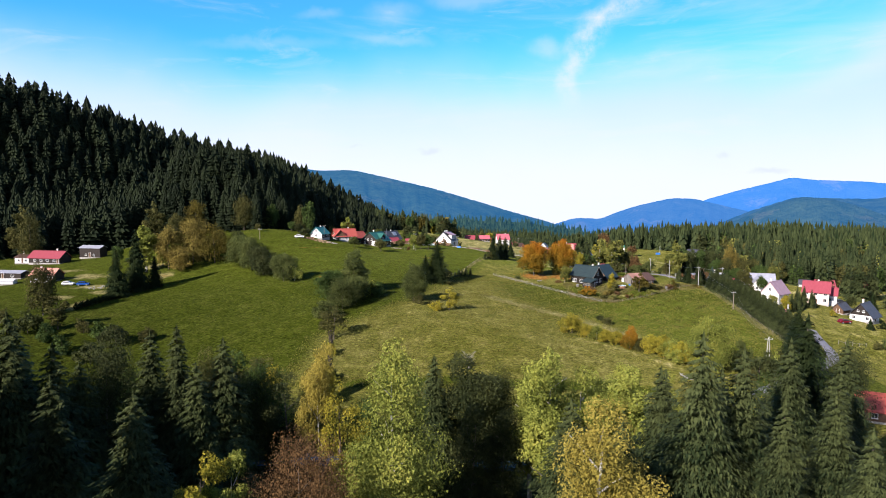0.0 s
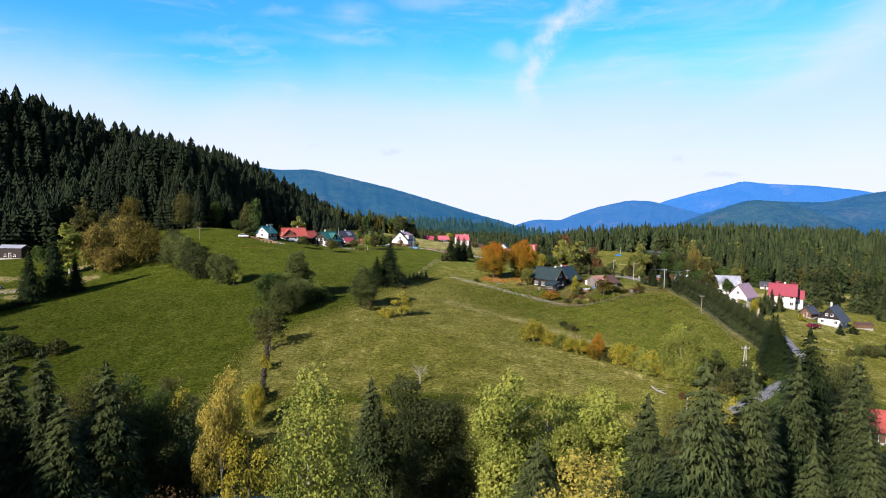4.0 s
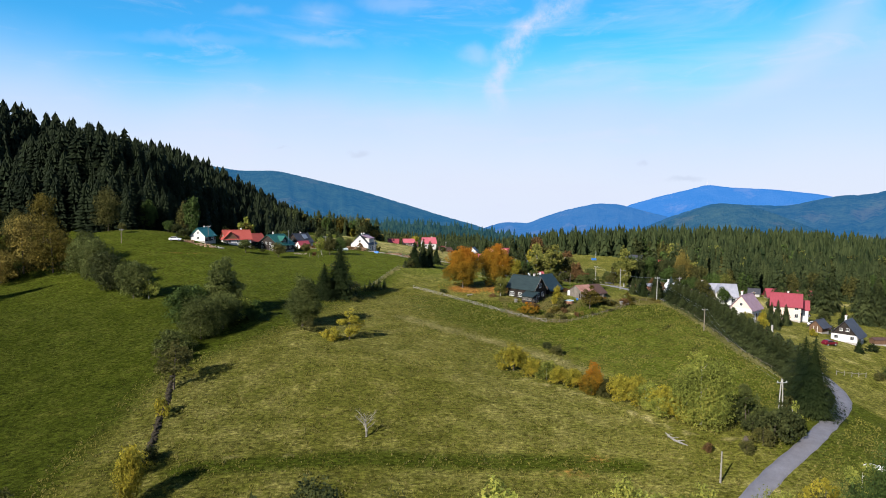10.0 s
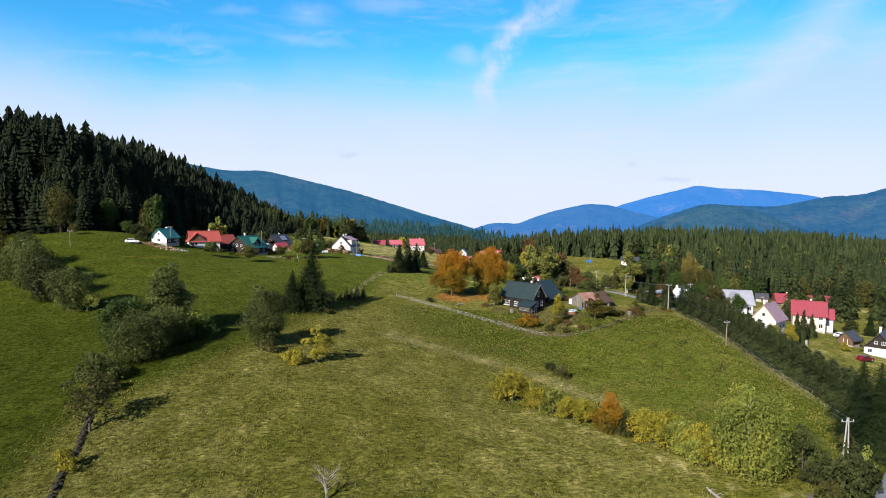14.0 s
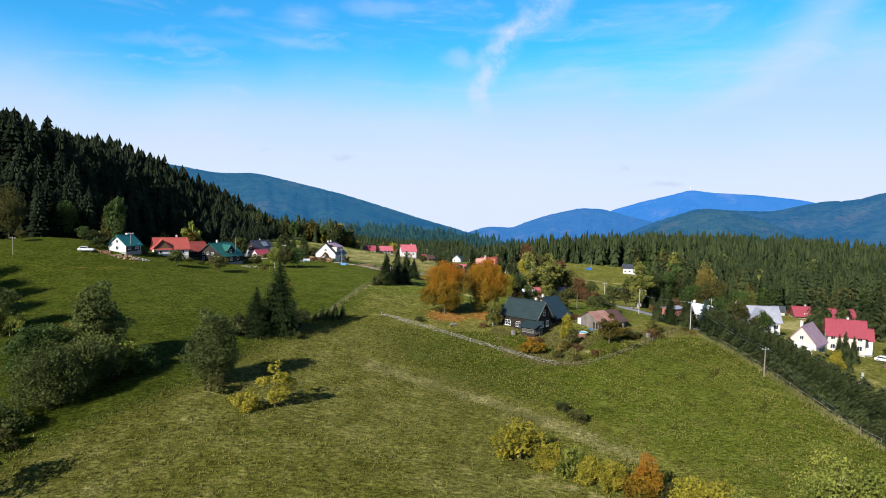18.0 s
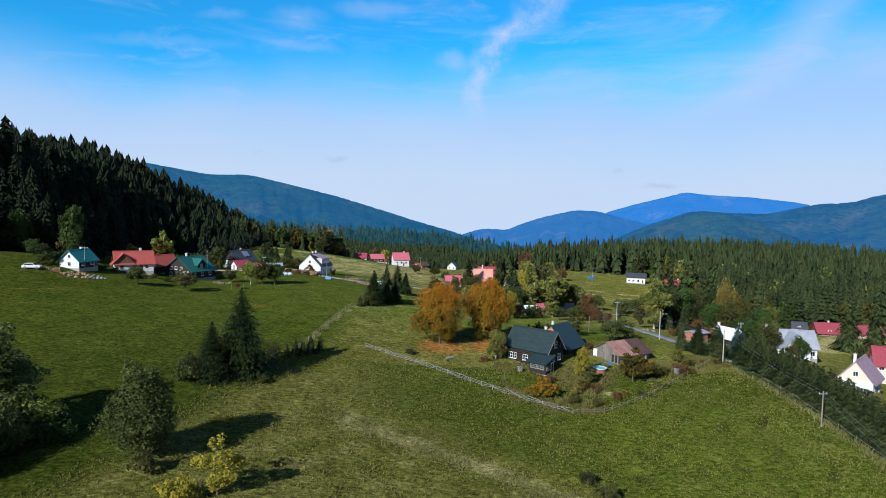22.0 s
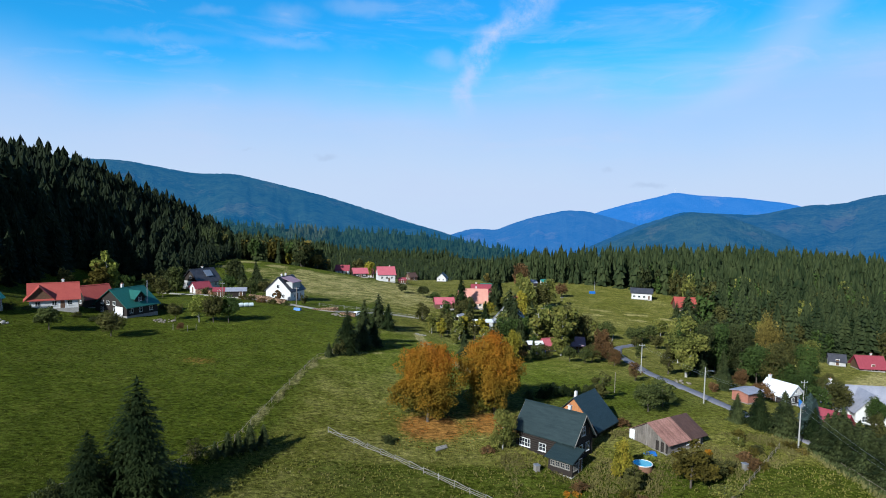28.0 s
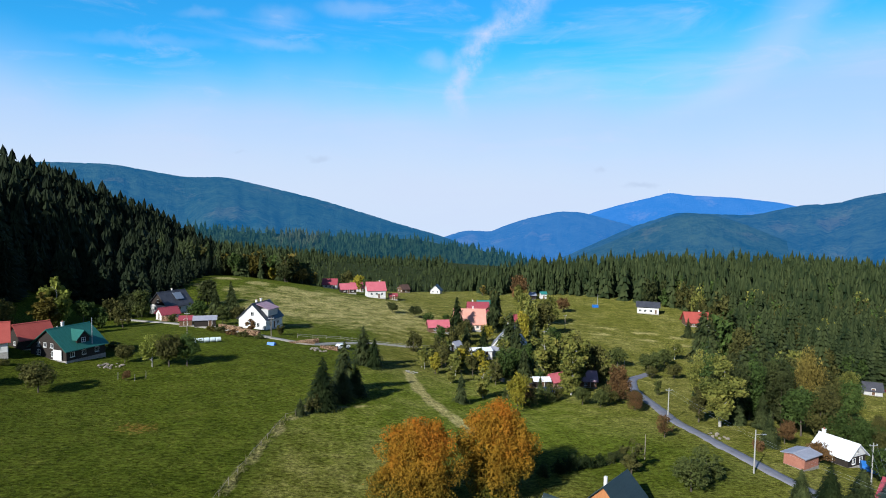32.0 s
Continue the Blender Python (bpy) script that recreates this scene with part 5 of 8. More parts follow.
part("sheet", prism([(-0.7, 0), (0.7, 0), (0.45, 0.45), (-0.3, 0.55)], -0.8, 0.8), BLUE, tarp)

# ---- pool, hives, garden ----
pool = thing("garden_pool", pose(50.6, 233.6, gz(50.6, 233.6)), "round garden pool with a rust-brown wall and blue water", "pool")
part("pool_wall", tube([(0, 0, -0.5), (0, 0, 0.85)], [1.35, 1.35], 28), surface("pool_brown", (0.16, 0.08, 0.05), (0.28, 0.15, 0.09)), pool)
part("rim", join(*[tube([(1.38 * math.cos(a), 1.38 * math.sin(a), 0.86), (1.38 * math.cos(a + 0.26), 1.38 * math.sin(a + 0.26), 0.86)], [0.07, 0.07], 6) for a in np.arange(0, 6.28, 0.2513)]), TRIM, pool, "white rim")
part("water", tube([(0, 0, 0.853), (0, 0, 0.875)], [1.30, 1.30], 28), WATER_BLUE, pool, "clear blue water")
for hx, hy in ((34.6, 233.3), (66.3, 233.0)):
    hive = thing("beehive", pose(hx, hy, gz(hx, hy), 0, 0, 15), "pale grey box hive standing on the grass", "beehive")
    part("hive_body", box(-0.35, -0.35, 0.12, 0.35, 0.35, 0.95, 0.02), GREYWOOD, hive)
    part("hive_lid", box(-0.42, -0.42, 0.95, 0.42, 0.42, 1.06, 0.02), METAL, hive)
    for a, b in ((-0.28, -0.28), (0.28, -0.28), (-0.28, 0.28), (0.28, 0.28)):
        part("leg", box(a - 0.05, b - 0.05, -0.2, a + 0.05, b + 0.05, 0.12), GREYWOOD, hive)

# ---- fences ----
def along(pts, step):
    out = []
    P = [Vector(p) for p in pts]
    for a, b in zip(P, P[1:]):
        n = max(1, round((b - a).length / step))
        out += [a.lerp(b, k / n) for k in range(n)]
    return out + [P[-1]]


def rail_fence(pts, label, step=2.6, h=1.05, rails=(0.45, 0.9), mat=None, thick=0.05, name="fence", seed=0):
    rng = random.Random(seed)
    mat = mat or GREYWOOD
    P = along(pts, step)
    ob = thing(name, pose(P[0].x, P[0].y, gz(P[0].x, P[0].y)), label, "fence")
    o = ob.matrix_world.translation
    pos = [Vector((p.x - o.x, p.y - o.y, gz(p.x, p.y) - o.z)) for p in P]
    for p in pos:
        part("post", tube([(p.x, p.y, p.z - 0.4), (p.x + rng.uniform(-0.05, 0.05), p.y, p.z + h * rng.uniform(0.9, 1.12))], [thick * 1.3, thick * 1.1], 5), mat, ob)
    for a, b in zip(pos, pos[1:]):
        for r in rails:
            d = rng.uniform(-0.2, 0.2)
            part("rail", tube([(a.x, a.y, a.z + r + d), (b.x, b.y, b.z + r - d)], [thick, thick * 0.85], 5), mat, ob)
    return ob


rail_fence([(4.8, 243.0), (14.5, 235.5), (24.0, 227.5), (33.0, 220.0), (39.5, 215.3)], "long silvery grey round-pole rail fence with loose rails", 2.4, 0.9, (0.25, 0.5, 0.78), None, 0.042, seed=1)
rail_fence([(39.5, 215.3), (45, 215.5), (52, 219.5), (61, 226), (70, 234), (77, 240.5)], "dark weathered garden fence of thin rails", 2.2, 0.9, (0.4, 0.75), POLEWOOD, 0.03, seed=2)
rail_fence([(-24, 222), (-15, 228), (-8, 238), (-5.6, 250), (-2.5, 266), (0.5, 281), (5, 288)], "old pasture fence of thin weathered posts and wire", 3.0, 1.0, (0.8,), POLEWOOD, 0.028, seed=3)
rail_fence([(83, 236), (83.5, 222), (82.5, 205), (81.5, 190), (82.5, 178)], "thin post fence along the hedge", 4.0, 1.1, (0.95,), POLEWOOD, 0.028, seed=4)
rail_fence([(101, 187), (106, 188.6), (111, 190.5)], "white-topped wooden rail of the paddock", 2.5, 1.1, (0.8,), GREYWOOD, 0.05, seed=5)
rail_fence([(-4, 356), (8, 362), (26, 366), (40, 372)], "grey paddock fence below the far pasture", 4.0, 1.2, (0.5, 1.0), GREYWOOD, 0.05, seed=6)
rail_fence([(92, 350), (98, 362), (106, 380)], "weathered rail fence beside the lane", 3.0, 1.1, (0.5, 0.95), GREYWOOD, 0.05, seed=7)


# ---- poles ----
def pole(x, y, h, label="slender concrete power pole with wires", mat=None, arm=False, r=0.11, lamp=False, z=None):
    ob = thing("power_pole", pose(x, y, gz(x, y) if z is None else z), label, "pole")
    part("shaft", tube([(0, 0, -0.8), (0, 0, h * 0.5), (0, 0, h)], [r * 1.25, r, r * 0.75], 9), mat or CONCRETE, ob)
    if arm:
        part("crossarm", box(-0.75, -0.05, h - 0.5, 0.75, 0.05, h - 0.38, 0.01), METAL, ob)
        for u in (-0.65, 0, 0.65):
            part("insulator", tube([(u, 0, h - 0.38), (u, 0, h - 0.2)], [0.05, 0.035], 6), TRIM, ob)
    if lamp:
        part("lamp_arm", tube([(0, 0, h - 0.8), (0.7, -0.2, h - 0.65), (1.2, -0.35, h - 0.65)], [0.03, 0.03, 0.03], 6), METAL, ob)
        part("lamp_head", box(1.05, -0.48, h - 0.74, 1.6, -0.26, h - 0.62, 0.02), METAL, ob)
    return ob


pole(80.0, 240.0, 7.9, arm=True)
pole(80.8, 210.7, 5.9, "weathered wooden power pole at the field edge", POLEWOOD, True, 0.11)
pole(76.6, 263.0, 7.2, lamp=True, label="concrete street lamp pole beside the lane")
pole(78.0, 294.5, 7.4, arm=True)
pole(-70.6, 293.5, 6.8, "thin power pole before the upper houses", POLEWOOD, True, 0.10)
pole(-94.8, 276.0, 5.0, "thin wooden pole on the pasture", POLEWOOD, True, 0.10)
pole(147.5, 511.5, 7.0, "slim mast on the far meadow", METAL, False, 0.12)
pole(-10.6, 349.5, 6.0, "wooden power pole beside the white house", POLEWOOD, True, 0.11)
pole(97.5, 262.5, 7.0, arm=True)
pole(43.9, 131.1, 4.4, "grey wooden post at the stream edge", GREYWOOD, False, 0.12)
pole(60.5, 268.5, 4.2, "thin grey wooden pole in the garden", POLEWOOD, False, 0.07)
pole(92.5, 199.2, 6.2, "white concrete pole with flared base", CONCRETE, False, 0.3)
pole(-33.5, 352.0, 6.0, "wooden pole by the farm lane", POLEWOOD, True, 0.1)
pole(-45.2, 318.5, 9.2, "mast behind the green-roofed house", METAL, False, 0.09)
pole(35, 500, 7.0, "distant wooden power pole on the meadow", POLEWOOD, True, 0.12)
pole(100, 475, 7.0, "distant wooden power pole on the meadow", POLEWOOD, True, 0.12)
pole(80.5, 392, 7.0, "distant wooden power pole on the meadow", POLEWOOD, True, 0.12)
pole(104.5, 440, 7.0, "distant wooden power pole on the meadow", POLEWOOD, True, 0.12)
twin = thing("power_pole", pose(63.0, 148.3, gz(63.0, 148.3)), "twin-legged concrete power pole below the field", "pole")
for sx in (-1, 1):
    part("leg", tube([(sx * 0.55, 0, -0.8), (sx * 0.1, 0, 8.3)], [0.12, 0.08], 8), CONCRETE, twin)
part("crossarm", box(-0.9, -0.05, 7.7, 0.9, 0.05, 7.84, 0.01), METAL, twin)
for u in (-0.8, 0, 0.8):
    part("insulator", tube([(u, 0, 7.84), (u, 0, 8.05)], [0.05, 0.035], 6), TRIM, twin)


def wire(a, b, sag=1.0, name="power_line"):
    pts = [(a[0] + (b[0] - a[0]) * f, a[1] + (b[1] - a[1]) * f, a[2] + (b[2] - a[2]) * f - sag * 4 * f * (1 - f)) for f in np.linspace(0, 1, 13)]
    ob = thing(name, pose(0, 0, 0), "thin sagging overhead power wire", "wire")
    part("strand", tube(pts, [0.009] * 13, 4), METAL, ob)


def top_of(x, y, h, u=0.0):
    return (x + u, y, gz(x, y) + h)


for u in (-0.6, 0.6):
    wire(top_of(80.0, 240.0, 7.6, u), top_of(80.8, 210.7, 5.6, u), 0.8)
    wire(top_of(80.0, 240.0, 7.6, u), top_of(78.0, 294.5, 7.1, u), 1.2)
    wire(top_of(80.8, 210.7, 5.6, u), top_of(63.0, 148.3, 8.0, u), 1.6)
    wire(top_of(80.0, 240.0, 7.6, u), top_of(97.5, 262.5, 6.7, u), 0.7)

# ---- houses of the upper hamlet ----
W4 = [("front", -2, 1.6, 0.9, 1.1), ("front", 0.4, 1.6, 0.9, 1.1), ("front", 2.6, 1.6, 0.9, 1.1)]
th = house(-73.1, 295.7, 73, 6.8, 6.0, 2.3, 2.7, WHITE, ROOF_TEAL, "small white house with a teal sheet roof", None, 0.5, [(1.5, 0.5, 5.5)],
      [("left", 0, 1.4, 1.0, 1.1), ("left", 0, 3.4, 0.8, 0.9), ("front", -2.2, 1.6, 1.0, 1.1), ("front", 1.2, 1.6, 1.0, 1.1)], [("front", 2.6)])
# a thin dark panel covers the whole long side wall
part("cladding", box(-3.42, -3.03, 0.3, 3.42, -2.98, 2.3), TIMBER, th, "thin dark panel over the long side")
rh = house(-65.0, 312.5, 26, 10.0, 8.0, 2.7, 3.2, WHITE, ROOF_BRICK, "white house with red tile roof and brown boarded gable", BROWNWOOD, 0.55, [(2.0, 0.4, 6.7)],
      [("left", -1.8, 1.6, 1.0, 1.1), ("left", 1.4, 1.6, 1.0, 1.1), ("front", -3.4, 1.6, 1.0, 1.1), ("front", 0, 1.6, 1.0, 1.1), ("front", 3.2, 1.6, 1.0, 1.1), ("left", 0, 4.0, 0.8, 0.8)], [("front", 1.7)])
fg = part("front_gable", prism([(-2.9, 2.5), (2.9, 2.5), (0, 5.5)], -4.15, 0, "y"), BROWNWOOD, rh, "brown boarded front gable")
fg.location.x = -3.0
for sx in (-1, 1):
    part("gable_roof", prism([(0, 5.6), (sx * 3.3, 2.2), (sx * 3.3, 2.34), (0, 5.76)], -4.6, 0.2, "y"), ROOF_BRICK, fg)
house(-60.4, 324.5, 50, 7.0, 5.5, 2.8, 2.8, TIMBER, ROOF_BRICK, "dark timber outbuilding with red tile roof", TIMBER, 0.5, (), [("left", 0, 1.6, 0.9, 0.9), ("front", 0, 1.6, 0.9, 0.9)], [("front", 2.2)])
gh2 = house(-50.6, 319.8, 60, 9.5, 11.0, 2.7, 3.9, TIMBER, ROOF_GREEN, "black timber house with green sheet roof and white windows", TIMBER, 0.6, [(-1.0, 0.5, 7.6)],
            [("left", -3.0, 1.5, 0.95, 1.15), ("left", -0.9, 3.3, 0.9, 0.95), ("left", 1.2, 3.3, 0.9, 0.95), ("left", -2.9, 3.3, 0.9, 0.95), ("left", 1.6, 1.5, 1.4, 1.2), ("front", -3.4, 1.6, 1.0, 1.1), ("front", -0.6, 1.6, 1.0, 1.1), ("front", 2.6, 1.6, 1.0, 1.1)], [("left", 3.4)])
dorm = part("dormer", prism([(-1.5, 3.0), (1.5, 3.0), (1.5, 4.5), (0, 6.0), (-1.5, 4.5)], -4.6, -0.4, "y"), TIMBER, gh2, "gabled dormer")
for s in (-1, 1):
    part("dormer_roof", prism([(s * 0.0, 6.05), (s * 1.9, 4.15), (s * 1.9, 4.3), (0, 6.22)], -5.0, -0.3, "y"), ROOF_GREEN, dorm)
window(dorm, (0, -4.606, 4.1), 0, 1.0, 1.0)
part("annex_wall", box(-5.06, -4.4, 0.4, -5.0, -1.8, 2.6), WHITE, gh2, "white painted corner wall")
wh = house(-16.5, 371.5, 66, 9.4, 9.4, 3.5, 4.4, WHITE, ROOF_SLATE, "white rendered gabled house with dark slate roof and grey dormer", None, 0.5, [(-1.5, 0.6, 8.7), (1.0, 0.6, 8.8)],
           [("left", -2.0, 1.7, 1.0, 1.2), ("left", 2.0, 1.7, 1.0, 1.2), ("left", 0, 4.9, 1.1, 1.2), ("front", -2, 1.7, 1.0, 1.2), ("front", 2, 1.7, 1.0, 1.2)], [("front", 0)])
dorm = part("dormer", box(-3.0, -4.4, 4.2, 2.4, -1.0, 6.3), GREYWALL, wh, "box dormer")
part("dormer_roof", prism([(-4.9, 6.15), (-0.1, 7.75), (-0.1, 7.9), (-4.9, 6.3)], -3.3, 2.7), ROOF_MAUVE, dorm, "mauve dormer roof")
dh = house(-54.0, 412.0, 55, 11.0, 9.0, 3.3, 4.4, WHITE, ROOF_SLATE, "white and dark-boarded gabled house under a slate roof", TIMBER, 0.7, [(0.8, 0.5, 8.4)],
           [("left", -1.6, 1.8, 1.0, 1.2), ("left", 1.6, 1.8, 1.0, 1.2), ("left", 0, 4.7, 1.0, 1.1), ("front", 0, 1.8, 1.0, 1.2), ("front", 3, 1.8, 1.0, 1.2)], [("front", -2.5)])
part("skylight_panel", prism([(-3.4, 5.0), (-1.2, 7.1), (-1.2, 7.2), (-3.4, 5.1)], -0.5, 3.0), METAL, dh, "grey solar panel")
house(-50.0, 393.5, 40, 6.0, 4.6, 2.2, 1.9, WHITE, ROOF_RED, "low white garage with bright red roof", None, 0.4, (), [("front", 0, 1.2, 0.8, 0.8)], [("left", 0)], name="garage", category="garage")
house(-32.5, 369, 10, 6.0, 4.0, 2.4, 0.7, TIMBER, ROOF_GREY, "dark carport with grey flat roof", None, 0.5, (), (), [("front", 1.5)], name="carport", category="shed")
house(-38.5, 371, 10, 3.6, 3.4, 2.1, 0.9, BROWNWOOD, ROOF_RED, "small brown shed with red roof", None, 0.3, (), (), [("front", 0)], name="garden_shed", category="shed")
# left hamlet under the wood
house(-189.0, 277.5, -6, 15.0, 7.0, 2.7, 2.6, TIMBER, ROOF_RED, "long dark timber cottage with red roof and white windows", TIMBER, 0.5, [(3.5, 0.4, 6.3)],
           [("front", -4.5, 1.5, 1.2, 1.1), ("front", -1.5, 1.5, 1.2, 1.1), ("front", 1.5, 1.5, 1.2, 1.1), ("front", 4.8, 1.5, 1.2, 1.1)], [("front", 6.4)])
house(-200.5, 279.5, -6, 7.5, 6.0, 2.6, 1.2, WHITE, BROWNROOF, "white rendered low annex with dark roof", None, 0.3, [(-2, 0.3, 5.2)], [("front", -1.8, 1.4, 1.1, 1.0), ("front", 1.6, 1.4, 1.1, 1.0)], [("front", 0)])
house(-176.5, 289.5, -5, 10.0, 5.0, 4.6, 0.9, TIMBER, ROOF_GREY, "dark timber storage building with pale roof", None, 0.4, (), [("front", -2, 1.5, 1, 1), ("front", 2, 1.5, 1, 1)], [("front", 0)], name="outbuilding", category="barn")
house(-162.0, 235.0, -4, 9.0, 6.0, 2.5, 2.1, TIMBER, ROOF_SALMON, "dark cottage with faded red roof and white windows", TIMBER, 0.45, [(-2.5, 0.3, 5.2)], [("front", -2.2, 1.4, 1.2, 1.0), ("front", 0.4, 1.4, 1.2, 1.0), ("front", 2.6, 1.4, 1.0, 1.0)], [("front", 3.8)])
house(-182.0, 244.0, -3, 11.0, 5.0, 2.3, 0.6, TIMBER, ROOF_GREY, "low dark shed with grey flat roof", None, 0.4, (), [("front", 2, 1.2, 1.2, 0.8)], [("front", -2)], name="storage_shed", category="shed")
house(-175.0, 232.0, 8, 5.0, 3.0, 1.3, 0.5, WHITE, ROOF_WHITE, "low white greenhouse frame in the garden", None, 0.2, (), (), (), name="greenhouse", category="greenhouse")

# ---- houses of the middle village ----
house(22.5, 493.0, 8, 9.0, 8.5, 4.2, 3.6, WHITE, ROOF_ROSE, "white house under a broad rose-pink roof", None, 0.5, [(2.2, 0.5, 8.5)], [("front", -2.6, 2.4, 1.1, 1.2), ("front", 0, 2.4, 1.1, 1.2), ("front", 2.6, 2.4, 1.1, 1.2)], [("front", 1.2)])
house(8.5, 497.0, 12, 7.6, 6.5, 2.4, 2.3, TIMBER, ROOF_ROSE, "low dark house with rose-red roof", TIMBER, 0.5, (), [("right", 0, 1.6, 1.1, 1.1), ("front", -2, 1.6, 1.1, 1.1), ("front", 2, 1.6, 1.1, 1.1)], [("front", 0)])
house(31.5, 493.5, 5, 4.0, 3.4, 2.1, 1.0, BROWNWOOD, ROOF_RED, "tiny brown shed with red roof", None, 0.3, (), (), [("front", 0)], name="garden_shed", category="shed")
house(45.0, 600.0, 30, 6.0, 6.0, 2.6, 2.6, BROWNWOOD, BROWNROOF, "distant small brown gabled house", None, 0.5, (), [("left", -1.5, 1.5, 0.8, 1.0), ("left", 1.5, 1.5, 0.8, 1.0)], [("front", 0)], z=gz(45, 600))
house(66.0, 590.0, 70, 6.5, 6.5, 2.6, 3.2, WHITE, ROOF_SLATE, "distant small white gabled house with dark roof", None, 0.6, (), [("left", -1.5, 1.5, 1.0, 1.0), ("left", 1.5, 1.5, 1.0, 1.0)], [("front", 0)], z=gz(66, 590))
house(-33.0, 545.0, 10, 7.0, 6.0, 2.8, 2.8, BROWNWOOD, ROOF_RED, "distant brown house with red roof among trees", None, 0.5, (), W4[:2], [("front", 2.6)])
house(-2.0, 545.0, -5, 8.0, 6.0, 2.8, 2.8, WHITE, ROOF_RED, "distant pale house with red roof among trees", None, 0.5, (), W4[:2], [("front", 2.6)])
house(13.0, 550.0, 15, 7.0, 6.0, 2.8, 2.6, WHITE, ROOF_ROSE, "distant small house with pale red roof", None, 0.5, (), W4[:2], [("front", 2.6)])
house(43.0, 403.5, 4, 7.6, 5.0, 2.4, 2.0, BROWNWOOD, ROOF_ROSE, "small brown cottage with rose-red roof", BROWNWOOD, 0.4, (), [("front", -1.5, 1.4, 0.9, 0.9), ("front", 1.5, 1.4, 0.9, 0.9)], [("front", 0)])
house(57.6, 419.0, -6, 12.0, 9.5, 2.9, 5.0, CREAM, ROOF_SALMON, "house with a steep broad salmon tile roof", None, 0.5, [(1.4, 0.5, 8.9)], [("front", -3, 1.6, 1.1, 1.2), ("front", 0, 1.6, 1.1, 1.2), ("front", 3, 1.6, 1.1, 1.2)], [("front", 4.6)])
house(66.5, 447.0, -4, 9.0, 8.0, 4.0, 3.8, WHITE, ROOF_RED, "house with bright red roof between spruces", None, 0.5, [(-2.4, 0.5, 8.6)], W4, [("front", 3.6)])
house(72.0, 461.0, -4, 6.0, 5.0, 4.0, 3.4, GREYWALL, ROOF_TEAL, "small house with blue-green roof peeping out behind", None, 0.4, (), W4[:2], [("front", 2)])
house(66.0, 386.0, 70, 10.0, 11.0, 2.2, 6.4, WHITE, ROOF_GREY, "white gabled house with steep pale roof behind a spruce", None, 0.4, [(1, 0.5, 9.3)], [("left", -2, 2.2, 1.3, 1.2), ("left", 2, 2.2, 1.3, 1.2), ("left", 0, 5.2, 1.2, 1.2)], [("left", 0)])
house(52.0, 367.5, 5, 6.5, 5.0, 2.4, 0.5, WHITE, ROOF_WHITE, "white shed with pale flat roof", None, 0.3, (), [("front", -1.5, 1.4, 1, 0.9)], [("front", 1.5)], name="shed", category="shed")
house(58.5, 371.5, 5, 5.0, 4.0, 2.4, 0.8, GREYWALL, ROOF_GREY, "grey rendered shed with pale roof", None, 0.3, (), [("front", -1, 1.4, 0.8, 0.8)], [("front", 1)], name="shed", category="shed")
house(45.0, 372.5, 40, 3.2, 3.0, 1.9, 1.2, WHITE, ROOF_GREY, "tiny white garden hut", None, 0.2, (), (), [("left", 0)], name="garden_hut", category="shed")
house(61.5, 332.0, -4, 4.0, 3.4, 2.1, 0.5, TIMBER, ROOF_WHITE, "small dark shed with pale lean roof", None, 0.4, (), (), [("front", 0)], name="shed", category="shed")
house(66.0, 333.5, 25, 4.5, 3.6, 2.0, 1.6, PINKWALL, ROOF_ROSE, "small hut with pinkish-red roof", None, 0.4, (), [("front", 0, 1.2, 0.8, 0.8)], [("left", 0)], name="hut", category="shed")
house(75.0, 336.0, -10, 6.0, 4.4, 2.2, 2.0, BROWNWOOD, ROOF_MAUVE, "brown hut with plum-coloured roof", None, 0.4, (), [("front", 0, 1.2, 0.8, 0.8)], [("front", 1.8)], name="hut", category="shed")
house(84.5, 441.0, 0, 6.0, 5.0, 2.6, 2.4, BROWNWOOD, ROOF_RED, "brown cottage with red roof half hidden by trees", None, 0.4, (), W4[:2], [("front", 2)])
house(170.0, 496.0, -24, 11.0, 8.0, 4.0, 2.0, WHITE, ROOF_SLATE, "white chalet with low dark roof on the far meadow", TIMBER, 0.8, [(-3, 0.4, 5.2)], [("front", -4, 1.7, 1.3, 1.2), ("front", -1.4, 1.7, 1.3, 1.2), ("front", 1.4, 1.7, 1.3, 1.2)], [("front", 4)])
house(181.5, 466.0, -12, 12.0, 9.0, 2.6, 4.0, BROWNWOOD, ROOF_BRICK, "brown timber house with orange hipped roof at the wood edge", BROWNWOOD, 0.9, [(1, 0.5, 7.4)], [("front", -3, 1.5, 1.2, 1.1), ("front", 0, 1.5, 1.2, 1.1), ("front", 3, 1.5, 1.2, 1.1)], [("front", 5)])
house(117.0, 546.0, 6, 8.0, 5.0, 2.5, 1.4, TIMBER, ROOF_GREY, "dark hut with pale grey roof", None, 0.5, (), (), [("front", 0)], name="hut", category="shed")
house(126.0, 545.0, 0, 3.6, 3.4, 3.2, 1.2, WHITE, ROOF_TEAL, "small white hut with teal roof", None, 0.3, (), (), [("front", 0)], name="hut", category="shed")

